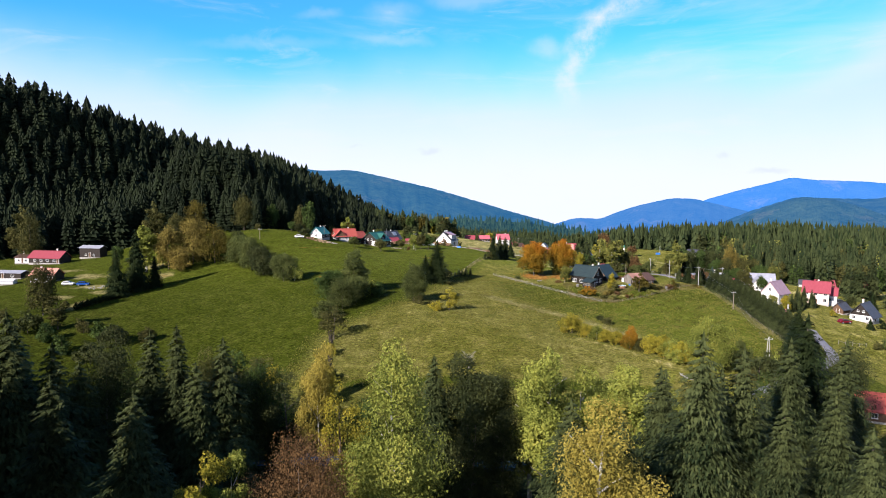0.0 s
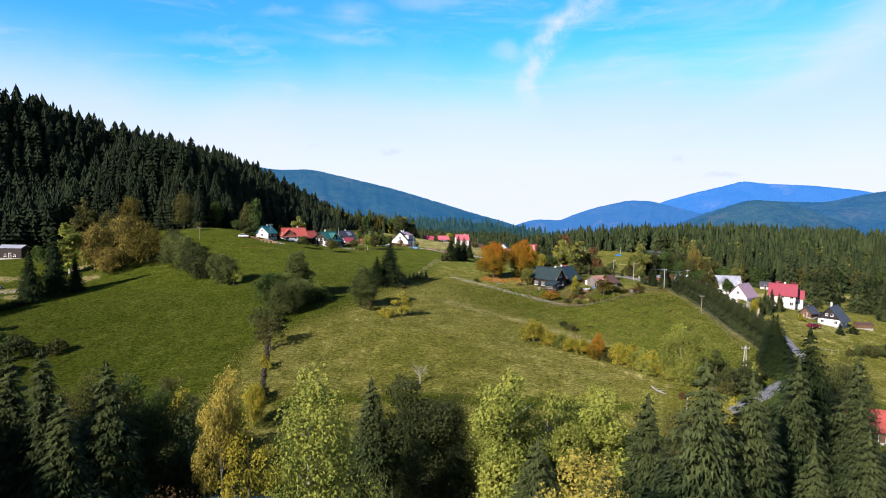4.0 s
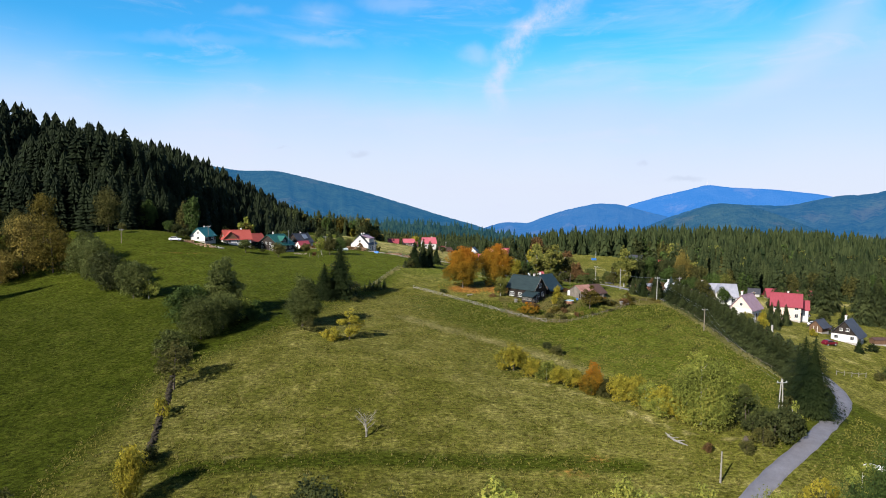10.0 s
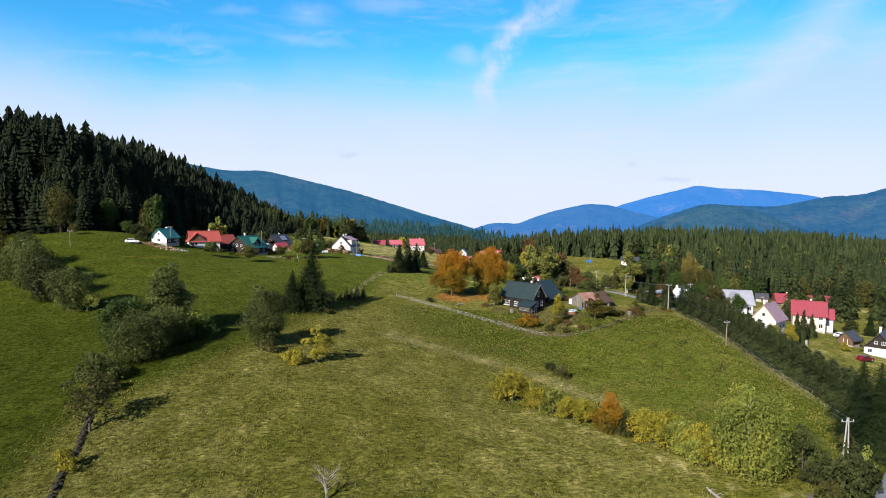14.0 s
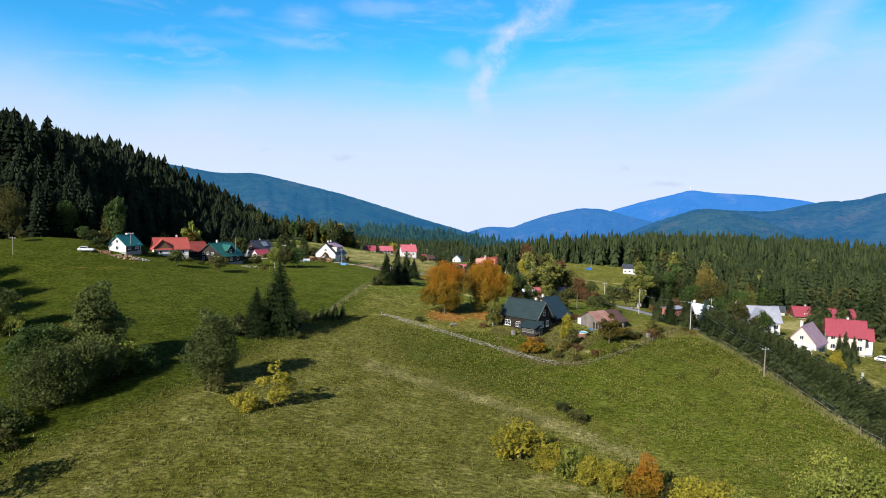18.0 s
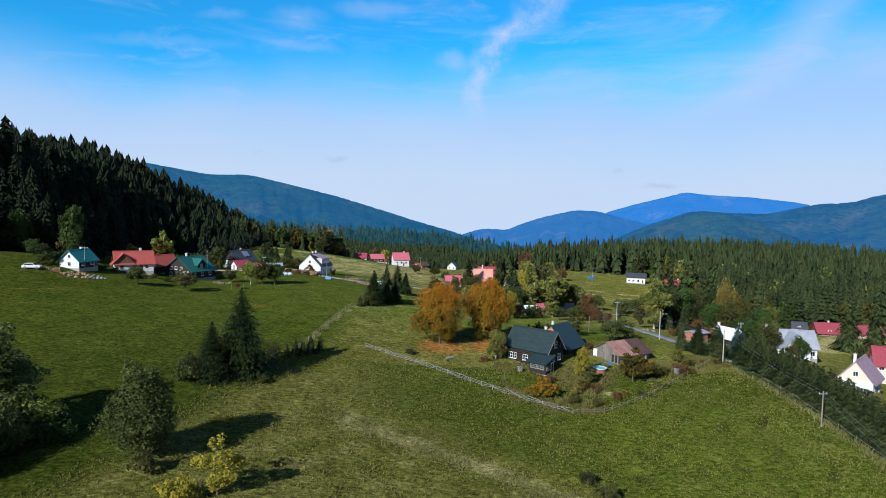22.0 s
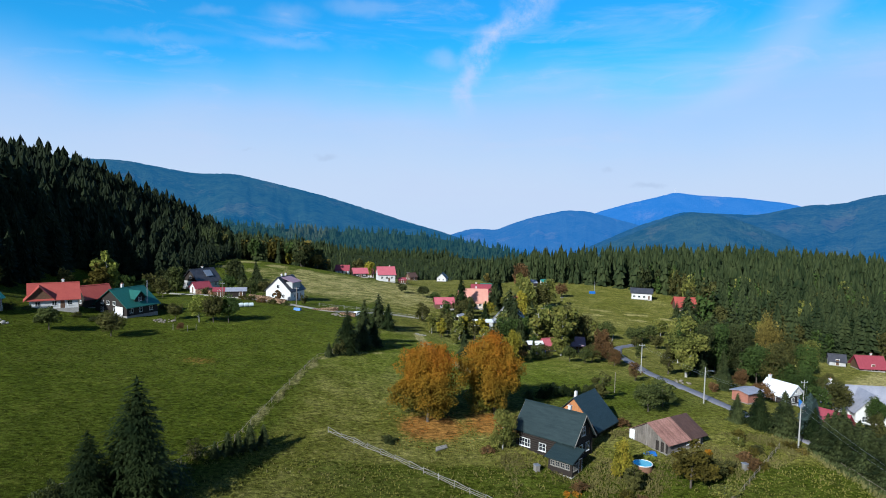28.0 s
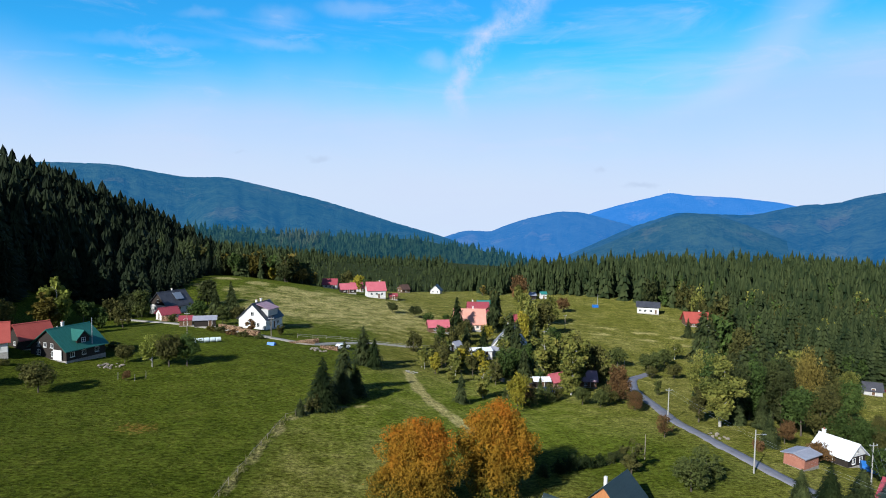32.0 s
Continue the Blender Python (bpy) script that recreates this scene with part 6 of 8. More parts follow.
# ---- houses of the lower village ----
house(89.0, 268.3, 24, 4.4, 3.6, 2.3, 0.35, BRICK, ROOF_GREY, "small brick garage with pale flat sheet roof beside the lane", None, 0.45, (), (), [("right", 0)], name="garage", category="garage")
house(101.2, 274.3, -70, 6.6, 5.4, 2.1, 2.1, TIMBER, ROOF_WHITE, "dark timber chalet with white sheet roof and white chimneys", WHITE, 0.5, [(-2.4, -0.8, 5.3)],
           [("right", -1.0, 1.3, 1.0, 1.0), ("right", 1.2, 1.3, 0.9, 1.0), ("right", 0, 2.9, 0.6, 0.6), ("front", -2.2, 1.3, 0.9, 0.9)], [("front", 0)])
blue = thing("blue_tarpaulin", pose(105.5, 269.5, gz(105.5, 269.5), 0, 0, -30), "stacked wood under a bright blue tarpaulin", "tarpaulin")
part("sheet", prism([(-1.6, 0), (1.6, 0), (1.4, 1.5), (0, 1.9), (-1.4, 1.5)], -3, 3), BLUE, blue)
house(95.2, 252.6, -62, 6.6, 5.6, 1.1, 2.6, TIMBER, ROOF_RED, "low dark cottage with steep red roof", TIMBER, 0.5, (), [("right", 0, 1.9, 0.9, 0.8)], ())
gr = house(114.5, 268.5, -14, 11.5, 7.6, 3.3, 3.6, WHITE, ROOF_GREY, "white house with light grey roof and central gable", None, 0.6, [(-5.4, 0.4, 8.0)], [("front", -4.8, 1.7, 1.2, 1.3), ("front", 4.6, 1.7, 1.2, 1.3), ("front", 3.0, 1.7, 1.0, 1.2)], [("front", 2.0)])
cg = part("cross_gable", prism([(-3.2, 0.4), (3.2, 0.4), (3.2, 3.4), (0, 6.7), (-3.2, 3.4)], -6.2, 0, "y"), WHITE, gr, "white front gable")
for s in (-1, 1):
    part("gable_roof", prism([(0, 6.75), (s * 3.8, 2.85), (s * 3.8, 3.0), (0, 6.93)], -6.7, 0.2, "y"), ROOF_GREY, cg)
window(cg, (0, -6.206, 4.6), 0, 1.0, 1.2)
window(cg, (-1.4, -6.206, 1.7), 0, 1.1, 1.2)
window(cg, (1.4, -6.206, 1.7), 0, 1.1, 1.2)
house(103.0, 229.6, 40, 7.6, 6.0, 3.9, 3.6, WHITE, ROOF_MAUVE, "white house with pale rendered gable and mauve roof", CREAM, 0.6, [(-2.0, 0.6, 8.5)], [("left", -1.5, 1.9, 1.0, 1.2), ("left", 1.4, 1.9, 1.0, 1.2), ("left", 0, 5.0, 0.9, 1.0), ("front", -2, 1.7, 1.1, 1.2), ("front", 2, 1.7, 1.1, 1.2)], [("front", 0)])
house(127.8, 249.0, -31, 8.4, 7.4, 5.0, 3.4, CREAM, ROOF_RED, "tall cream house with a wide red roof", None, 0.6, [(0.5, 0.5, 9.0)], [("front", -3, 4.3, 1.1, 1.3), ("front", 0, 4.3, 1.1, 1.3), ("front", 3, 4.3, 1.1, 1.3), ("front", -3, 1.8, 1.1, 1.3), ("front", 3, 1.8, 1.1, 1.3)], [("front", 0)])
house(133.6, 249.8, -31, 4.2, 4.6, 4.4, 2.4, WHITE, ROOF_RED, "small pale side wing with red roof beside the cream house", None, 0.4, (), [("front", 0, 2.6, 0.9, 1.0)], ())
house(129.6, 222.2, 40, 6.8, 6.6, 2.4, 3.8, WHITE, ROOF_SLATE, "white cottage with dark boarded gable and black slate roof", TIMBER, 0.8, [(0.0, 0.6, 7.3)], [("left", -2, 1.5, 1.0, 1.0), ("left", 2, 1.5, 1.0, 1.0), ("left", -0.8, 3.8, 0.7, 0.7), ("left", 0.8, 3.8, 0.8, 0.8), ("front", -2, 1.6, 1.1, 1.1), ("front", 2, 1.6, 1.1, 1.1)], [("front", 0)])
house(126.0, 229.5, 30, 4.0, 3.6, 2.0, 1.7, BROWNWOOD, ROOF_SLATE, "open brown garden pavilion with dark roof", BROWNWOOD, 0.6, (), (), [("left", 0)], name="pavilion", category="pavilion")
house(91.0, 202.5, 20, 5.5, 4.0, 2.2, 1.0, TIMBER, ROOF_ROSE, "low hut with pinkish flat roof behind the hedge", None, 0.4, (), (), [("front", 0)], name="hut", category="shed")
house(70.5, 122.5, -25, 8.0, 6.0, 2.4, 2.4, BROWNWOOD, ROOF_BRICK, "brown hut with red roof below the road", BROWNWOOD, 0.5, (), [("front", 0, 1.4, 1, 1)], [("front", 2.4)], name="hut", category="hut")
house(183.5, 344.5, -14, 7.8, 6.6, 1.7, 3.0, BROWNWOOD, ROOF_RED, "brown cottage with steep bright red roof at the wood edge", BROWNWOOD, 0.9, [(1.0, 0.6, 5.4)], [("front", -2.2, 1.0, 0.9, 0.9), ("front", 2, 1.0, 0.9, 0.9)], [("front", 0)])
house(197.5, 340.5, -12, 9.0, 6.4, 2.2, 2.6, PINKWALL, ROOF_RED, "dusty pink house with red roof", None, 0.7, (), [("front", -3, 1.3, 0.9, 0.9), ("front", -1.2, 1.3, 0.9, 0.9), ("front", 1.4, 1.3, 0.9, 0.9), ("front", 3, 1.3, 0.9, 0.9)], [("front", 0)])
house(176.0, 350.0, -30, 5.0, 4.4, 1.8, 2.0, GREYWALL, ROOF_SLATE, "small dark-roofed hut on the field edge", None, 0.4, (), (), [("front", 0)], name="hut", category="shed")
house(140.5, 223.0, -4, 5.0, 2.4, 1.6, 0.4, BROWNWOOD, BROWNROOF, "low brown wood store", None, 0.2, (), (), (), name="wood_store", category="shed")


# ---- cars ----
def car(x, y, yaw, paint, label):
    ob = thing("car", pose(x, y, gz(x, y) + 0.02, 0, 0, yaw), label, "car")
    body = prism([(-2.05, 0.35), (2.05, 0.35), (2.1, 0.7), (1.9, 0.88), (0.95, 0.95), (0.35, 1.42), (-1.25, 1.45), (-1.9, 0.98), (-2.1, 0.9)], -0.85, 0.85, "y")
    bmesh.ops.bevel(body, geom=body.edges[:], offset=0.06, segments=2, affect="EDGES")
    part("body", body, paint, ob)
    for s in (-1, 1):
        part("side_window", prism([(0.75, 0.98), (0.28, 1.36), (-1.2, 1.38), (-1.65, 1.0)], s * 0.856, s * 0.84, "y"), GLASS, ob)
        for wx in (-1.3, 1.3):
            wheel = part("wheel", tube([(wx, s * 0.70, 0.32), (wx, s * 0.88, 0.32)], [0.32, 0.32], 14), ROOF_SLATE, ob, "black tyre")
            part("rim", tube([(wx, s * 0.87, 0.32), (wx, s * 0.893, 0.32)], [0.2, 0.19], 10), METAL, wheel)
        part("headlight", box(1.98, s * 0.62 - 0.16, 0.66, 2.09, s * 0.62 + 0.16, 0.8, 0.02), TRIM, ob)
        part("tail_light", box(-2.1, s * 0.66 - 0.12, 0.75, -2.02, s * 0.66 + 0.12, 0.9, 0.02), ROOF_RED, ob)
    part("windscreen", prism([(0.98, 0.985), (0.44, 1.38), (0.40, 1.36), (0.93, 0.97)], -0.7, 0.7, "y"), GLASS, ob)
    return ob


PAINT_RED = surface("red_car_paint", (0.11, 0.008, 0.014), (0.16, 0.015, 0.025), 1, 0.25, 4, None, 0.0)
PAINT_BLUE = surface("blue_car_paint", (0.01, 0.06, 0.28), (0.02, 0.10, 0.38), 1, 0.25, 4, None, 0.0)
PAINT_WHITE = surface("white_car_paint", (0.7, 0.7, 0.7), (0.8, 0.8, 0.8), 1, 0.25, 4, None, 0.0)
PAINT_DARK = surface("dark_car_paint", (0.02, 0.022, 0.026), (0.04, 0.042, 0.05), 1, 0.25, 4, None, 0.0)
car(118.0, 213.5, 12, PAINT_RED, "dark red hatchback parked on the lawn beside the cottage")
car(61.5, 325.0, 20, PAINT_BLUE, "blue hatchback parked by the garden sheds")
car(-148.0, 225.5, 5, PAINT_WHITE, "white car parked by the garden")
car(-142.0, 224.5, 15, PAINT_BLUE, "blue car parked beside the stones")
car(132.5, 240.5, -60, PAINT_WHITE, "white van-like car beside the cream house")
car(134.5, 236.5, 40, PAINT_DARK, "dark car beside the drive")
car(150.0, 272.0, 0, PAINT_DARK, "dark car in front of the outbuilding")
car(9.0, 347.5, 35, PAINT_WHITE, "white car by the farm lane")
car(-80.0, 285.5, 10, PAINT_WHITE, "white car beside the teal-roofed house")

# ---- trees along the stream ----
SP = "tall dark spruce in the stream-side wood"
for k, (x, y, h, v, w) in enumerate([
        (-56, 70, 24.5, 0, 1.0), (-53, 73, 21, 5, 1.1), (-61, 78, 23, 3, 1.1), (-52.5, 77, 18.5, 2, 1.0), (-47.7, 85, 22, 1, 0.95), (-43.4, 83.5, 22.8, 0, 0.95), (-39.5, 80, 18.5, 3, 1.1),
        (-38.8, 87.3, 21, 1, 1.0), (-36.8, 60, 18.6, 2, 1.0), (-46, 62, 19, 5, 1.1), (-66, 86, 20, 7, 1.0), (-70, 74, 24, 0, 1.0), (-58, 92, 17, 6, 1.0), (-10.2, 90, 19.8, 3, 1.15),
        (16.4, 75, 22, 5, 1.15), (18, 67, 26.8, 2, 1.05), (23.4, 70, 25, 1, 1.1), (33.3, 80, 24.4, 2, 1.0), (40.5, 90, 26, 4, 1.1), (42.9, 85, 23.2, 6, 1.05), (30.8, 66, 21, 1, 1.1),
        (29.5, 58, 19.5, 5, 1.1), (23.9, 62, 21.5, 7, 1.0), (37, 76, 21, 3, 1.1), (47, 79, 17, 1, 0.9), (26.1, 82, 20.6, 6, 1.0), (20.1, 85, 20, 3, 1.0), (6.3, 75, 18, 6, 1.15), (10, 66, 19, 5, 1.0),
        (37, 92, 17, 5, 1.1), (-30, 68, 14, 5, 1.0), (-72, 60, 22, 1, 1.0), (36, 62, 17, 6, 1.1)]):
    spruce(x, y, h, v, w * (1.32 if x < 10 else 1.16), SP, "stream-side spruces")
LT = [
    (-14.1, 71.5, 24.6, LEAF_LIME, "plume", 0.78, 0, 12000, 0.0125, "tall lime-green ash with yellowing leaves by the stream"),
    (-24.2, 80, 22.8, LEAF_GOLD, "aspen", 0.52, 0, 4200, 0.0125, "slender golden birch by the stream"),
    (-21.5, 80, 18.4, LEAF_YELLOW, "ragged", 0.75, 0, 3900, 0.0148, "thin yellowing birch by the stream"),
    (-21.2, 60, 16.3, LEAF_RUST, "round", 0.70, 0, 9000, 0.0125, "rounded rust-brown tree by the stream"),
    (-5.3, 93, 20.4, LEAF_DARK, "ash", 0.95, 0, 9000, 0.0139, "dark green broad-leaved tree by the stream"),
    (-1.5, 95, 17.6, LEAF_DARK, "full", 0.6, 1, 7500, 0.0148, "dark olive broad-leaved tree by the stream"),
    (-4.6, 84, 15.5, LEAF_DARK, "plume", 0.75, 0, 7500, 0.0148, "dark green broad-leaved tree by the stream"),
    (-0.6, 86, 14.5, LEAF_DARK, "plume", 0.75, 1, 7500, 0.0148, "dark olive broad-leaved tree by the stream"),
    (3.3, 90, 19, LEAF_LIME, "tall", 1.0, 1, 6300, 0.0148, "slim lime-green tree by the stream"),
    (5.6, 87, 23, LEAF_LIME, "tall", 0.95, 2, 6900, 0.0139, "tall slim lime-green tree by the stream"),
    (10.3, 90, 20, LEAF_LIME, "ash", 0.7, 1, 7500, 0.0139, "lime-green tree by the stream"),
    (16.9, 92, 19.7, LEAF_LIME, "tall", 1.1, 3, 6600, 0.0148, "yellow-green birch by the stream"),
    (5.9, 58, 24.3, LEAF_GOLD, "birch", 0.96, 1, 11000, 0.0100, "golden weeping birch by the stream"),
    (-37, 90, 16.5, LEAF_DARK, "full", 0.65, 2, 6900, 0.0156, "dark green tree by the stream"),
    (-35.4, 95, 17.5, LEAF_GREEN, "full", 0.6, 0, 6900, 0.0148, "green tree by the stream"),
    (-31.6, 92, 16.2, LEAF_DARK, "ragged", 0.85, 0, 5400, 0.0156, "dark feathery tree by the stream"),
    (-53.8, 85, 21.5, LEAF_DARK, "full", 0.55, 1, 7500, 0.0148, "dark green tree by the stream"),
    (-30.5, 60, 13.6, LEAF_YELLOW, "ragged", 0.8, 1, 3600, 0.0180, "small yellow-leaved tree among spruces"),
    (-28.3, 62, 13.2, LEAF_LIME, "ragged", 0.8, 1, 3300, 0.0180, "small yellow-green tree among spruces"),
    (10.4, 68, 17, LEAF_GOLD, "ragged", 0.8, 1, 3600, 0.0164, "thin golden birch by the stream"),
    (-42.4, 92, 19, LEAF_OLIVE, "full", 0.55, 0, 6300, 0.0156, "olive-green tree by the stream"),
    (-39.6, 95, 18.6, LEAF_GREEN, "ragged", 0.9, 0, 4800, 0.0164, "light green tree by the stream"),
    (-35, 98, 13.5, LEAF_LIME, "full", 0.7, 2, 5100, 0.0172, "yellow-green tree at the field edge"),
    (41.9, 100, 16, LEAF_GREEN, "full", 0.62, 1, 6300, 0.0156, "green tree by the stream"),
    (48.6, 105, 17.5, LEAF_GREEN, "full", 0.65, 2, 6900, 0.0156, "green tree beside the lower lane"),
    (55.9, 107, 18.3, LEAF_DARK, "full", 0.7, 0, 7500, 0.0148, "dark green tree beside the lower lane"),
    (-40.9, 112, 15, LEAF_OLIVE, "ragged", 0.9, 0, 3600, 0.0164, "thin olive tree at the field edge"),
    (-38.1, 105, 14.4, LEAF_YELLOW, "tall", 1.1, 0, 4200, 0.0172, "yellow birch at the field edge"),
    (-31.4, 105, 11, LEAF_OLIVE, "full", 0.7, 1, 4500, 0.0180, "olive tree at the field edge"),
    (-33.3, 128, 8, LEAF_YELLOW, "full", 0.55, 0, 3900, 0.0246, "small yellow tree in the field hollow"),
    (12.5, 95, 18.4, LEAF_LIME, "ragged", 0.85, 2, 4800, 0.0156, "lime-green tree by the stream"),
    (24.6, 99, 16.6, LEAF_LIME, "ragged", 0.8, 0, 3900, 0.0164, "sparse yellow-green tree by the stream"),
    (29.5, 98, 15, LEAF_OLIVE, "full", 0.6, 2, 4800, 0.0172, "olive-green tree by the stream"),
    (34.7, 104, 14, LEAF_LIME, "full", 0.5, 0, 4800, 0.0180, "yellow-green tree by the stream"),
    (39.6, 106, 13, LEAF_YELLOW, "ragged", 0.8, 2, 3600, 0.0180, "yellow tree by the stream"),
    (17.1, 97, 18, LEAF_LIME, "ash", 0.7, 2, 6300, 0.0156, "lime-green tree by the stream"),
    (50, 118.5, 7.0, LEAF_YELLOW, "ragged", 0.9, 1, 3600, 0.0246, "small yellowing tree beside the lower lane"),
    (56.5, 121, 7.6, LEAF_LIME, "ragged", 0.9, 2, 3600, 0.0246, "small yellow-green tree beside the lower lane"),
    (46, 114.5, 8.2, LEAF_OLIVE, "ragged", 0.95, 1, 3600, 0.0246, "small olive tree beside the lower lane"),
    (60.5, 119, 6.4, LEAF_OLIVE, "full", 0.8, 1, 3600, 0.0260, "low olive tree beside the lower lane"),
    (35, 112, 8.5, LEAF_LIME, "ragged", 0.85, 1, 3600, 0.0246, "sparse yellow-green tree by the stream"),
    (29, 109, 8.5, LEAF_OLIVE, "ragged", 0.9, 2, 3600, 0.0246, "sparse olive tree by the stream"),
    (-22, 100, 11, LEAF_GREEN, "full", 0.7, 0, 4800, 0.0180, "green tree at the field edge"),
    (-16, 98, 10, LEAF_OLIVE, "full", 0.7, 2, 4500, 0.0180, "olive tree at the field edge"),
    (-47, 102, 16, LEAF_DARK, "full", 0.65, 2, 6300, 0.0156, "dark green tree at the field edge"),
    (-55, 108, 14, LEAF_OLIVE, "full", 0.7, 0, 5100, 0.0164, "olive tree at the field edge"),
    (-66, 112, 15, LEAF_GREEN, "full", 0.7, 1, 5400, 0.0164, "green tree at the field edge"),
]
for x, y, h, m, s, w, v, n, size, lab in LT:
    leafy(x, y, h, m, s, w, v, n, size, lab)

stream = [(-120, 92), (-60, 96), (-30, 101), (0, 102), (25, 107), (60, 116)]
WATER = surface("stream_water", (0.02, 0.05, 0.09), (0.05, 0.10, 0.16), 0.4, 0.06, 4, None, 0.02)
ribbon("stream", stream, 4.5, WATER, "narrow stream of blue water under the trees", 0.02, 2.0, "water")

# ---- trees and shrubs of the meadows ----
spruce(-15.6, 221.6, 14.2, 4, 1.3, "tall dark spruce standing in the meadow", "", None, 3)
spruce(-19.4, 217.8, 9.3, 4, 1.35, "shorter dark spruce beside the tall one", "", None, 3)
shrub(-22.4, 215.5, 4.8, LEAF_DARK, 0.75, 0, 1500, 0.045, "dark green shrub at the foot of the spruces")
shrub(-11.5, 218, 1.6, LEAF_OLIVE, 1.2, 1, 700, 0.07, "low olive scrub at the foot of the spruces")
leafy(-21.3, 190.2, 11.8, LEAF_GREY, "cone", 1.08, 0, 15000, 0.0135, "grey-green willow-like tree in the meadow")
leafy(-40.0, 196.5, 14.6, LEAF_GREY, "plume", 1.15, 1, 16000, 0.0125, "tall feathery grey-green tree in the hedge line")
leafy(-46, 192, 9.5, LEAF_GREEN, "full", 1.2, 2, 6500, 0.023, "green bushy tree in the hedge line")
leafy(-41.0, 183.5, 9.6, LEAF_GREY, "mound", 0.95, 2, 9000, 0.019, "dense feathery green bushy tree in the hedge line")
leafy(-38.0, 189.0, 8.2, LEAF_GREY, "mound", 1.0, 1, 8000, 0.021, "dense grey-green bushy tree in the hedge line")
shrub(-36.2, 195.0, 6.0, LEAF_LIME, 0.95, 0, 2600, 0.036, "yellow-green shrub in the hedge line")
shrub(-33.0, 195.5, 4.8, LEAF_GREEN, 0.95, 1, 2200, 0.038, "green shrub in the hedge line")
shrub(-44.5, 177, 5.6, LEAF_GREY, 1.0, 2, 2400, 0.038, "grey-green shrub in the hedge line")
shrub(-42.0, 172.5, 4.0, LEAF_OLIVE, 0.9, 0, 1600, 0.042, "dull olive shrub in the hedge line")
leafy(-38.8, 160.8, 9.4, LEAF_OLIVE, "ash", 1.15, 2, 1500, 0.020, "half-bare olive fruit tree in the meadow")
shrub(-37.4, 151.0, 3.8, LEAF_YELLOW, 0.6, 0, 900, 0.05, "small yellow shrub in the meadow")
shrub(-34.4, 138.6, 2.6, LEAF_DARK, 0.8, 0, 1200, 0.05, "dark shrub at the end of the stone wall")
shrub(-36.0, 135.6, 4.6, LEAF_YELLOW, 0.75, 1, 1800, 0.04, "bright yellow shrub at the end of the stone wall")
shrub(-43, 168, 3.0, LEAF_OLIVE, 0.9, 1, 800, 0.05, "dull olive shrub in the hedge line")
leafy(-10.4, 182.5, 6.6, LEAF_YELLOW, "ragged", 1.25, 1, 2600, 0.020, "small spreading yellow-leaved tree in the meadow")
shrub(-13.8, 181.0, 3.4, LEAF_YELLOW, 0.9, 1, 1000, 0.055, "sparse yellow shrub in the meadow")
shrub(-19.5, 186.5, 3.2, LEAF_OLIVE, 0.8, 0, 1000, 0.05, "olive shrub under the willow-like tree")
for k, (x, y, h) in enumerate([(-9.6, 233.0, 2.3), (-8.2, 234.3, 3.2), (-7.0, 235.2, 2.9), (-5.6, 236.3, 3.6), (-4.0, 237.8, 3.1)]):
    spruce(x, y, h, 3, 1.5, "dark columnar conifer shrub by the pasture fence", "columnar shrubs")
shrub(-11.8, 232.0, 3.0, LEAF_OLIVE, 0.8, 2, 700, 0.05, "sparse brownish shrub by the pasture fence")
leafy(-86, 239, 13.5, LEAF_GREY, "mound", 0.90, 0, 9000, 0.020, "large rounded grey-green tree at the field edge")
leafy(-92.5, 246, 12.5, LEAF_GREY, "mound", 0.9, 1, 7000, 0.022, "rounded grey-green tree at the edge of the field")
leafy(-78.5, 229, 11.5, LEAF_DARK, "mound", 1.0, 1, 7000, 0.022, "rounded dark green tree at the field edge")
leafy(-67.6, 217, 10.8, LEAF_GREY, "mound", 0.85, 1, 6000, 0.024, "grey-green bushy tree at the field edge")
shrub(-63.5, 216, 6.5, LEAF_LIME, 0.6, 1, 1400, 0.04, "yellow-green shrub at the field edge")
leafy(-121.5, 247, 17, LEAF_TAN, "full", 0.75, 2, 4200, 0.022, "autumn-yellow tree at the wood edge")
leafy(-114, 252, 19.5, LEAF_TAN, "mound", 0.72, 1, 5000, 0.02, "russet broad-crowned tree at the wood edge")
leafy(-105, 251, 16.5, LEAF_SHADE, "mound", 0.85, 0, 5000, 0.02, "olive and brown broad-crowned tree at the wood edge")
leafy(-115.5, 243.5, 10.5, LEAF_TAN, "mound", 0.95, 1, 4600, 0.024, "golden bushy tree at the wood edge")
leafy(-97, 256, 12, LEAF_DARK, "mound", 0.9, 1, 4000, 0.022, "dark green tree at the wood edge")
leafy(-129, 245, 19, LEAF_LIME, "tall", 1.1, 0, 3400, 0.022, "yellow-green tree at the wood edge")
spruce(-118.6, 217.0, 21.0, 4, 0.78, "tall dark spruce at the corner of the field")
spruce(-120.9, 208.5, 15.5, 4, 0.95, "broad dark spruce at the corner of the field")
spruce(-114.5, 221.5, 11.0, 4, 0.9, "small dark spruce beside the garden")
leafy(-153, 300, 22, LEAF_OLIVE, "tall", 1.1, 1, 3200, 0.021, "yellow-green tree before the dark wood")
leafy(-133, 300, 19.5, LEAF_SHADE, "full", 0.7, 2, 3600, 0.022, "dull gold tree before the dark wood")
leafy(-141, 297, 15, LEAF_OLIVE, "full", 0.75, 2, 3000, 0.024, "yellowish tree before the dark wood")
leafy(-112.4, 307, 16.5, LEAF_OLIVE, "full", 0.75, 1, 4200, 0.022, "light green tree before the dark wood")
leafy(-92, 334, 15.5, LEAF_OLIVE, "full", 0.7, 0, 4200, 0.022, "light green tree before the dark wood")
leafy(-106, 330, 15, LEAF_GREEN, "full", 0.6, 2, 3200, 0.023, "green tree before the dark wood")
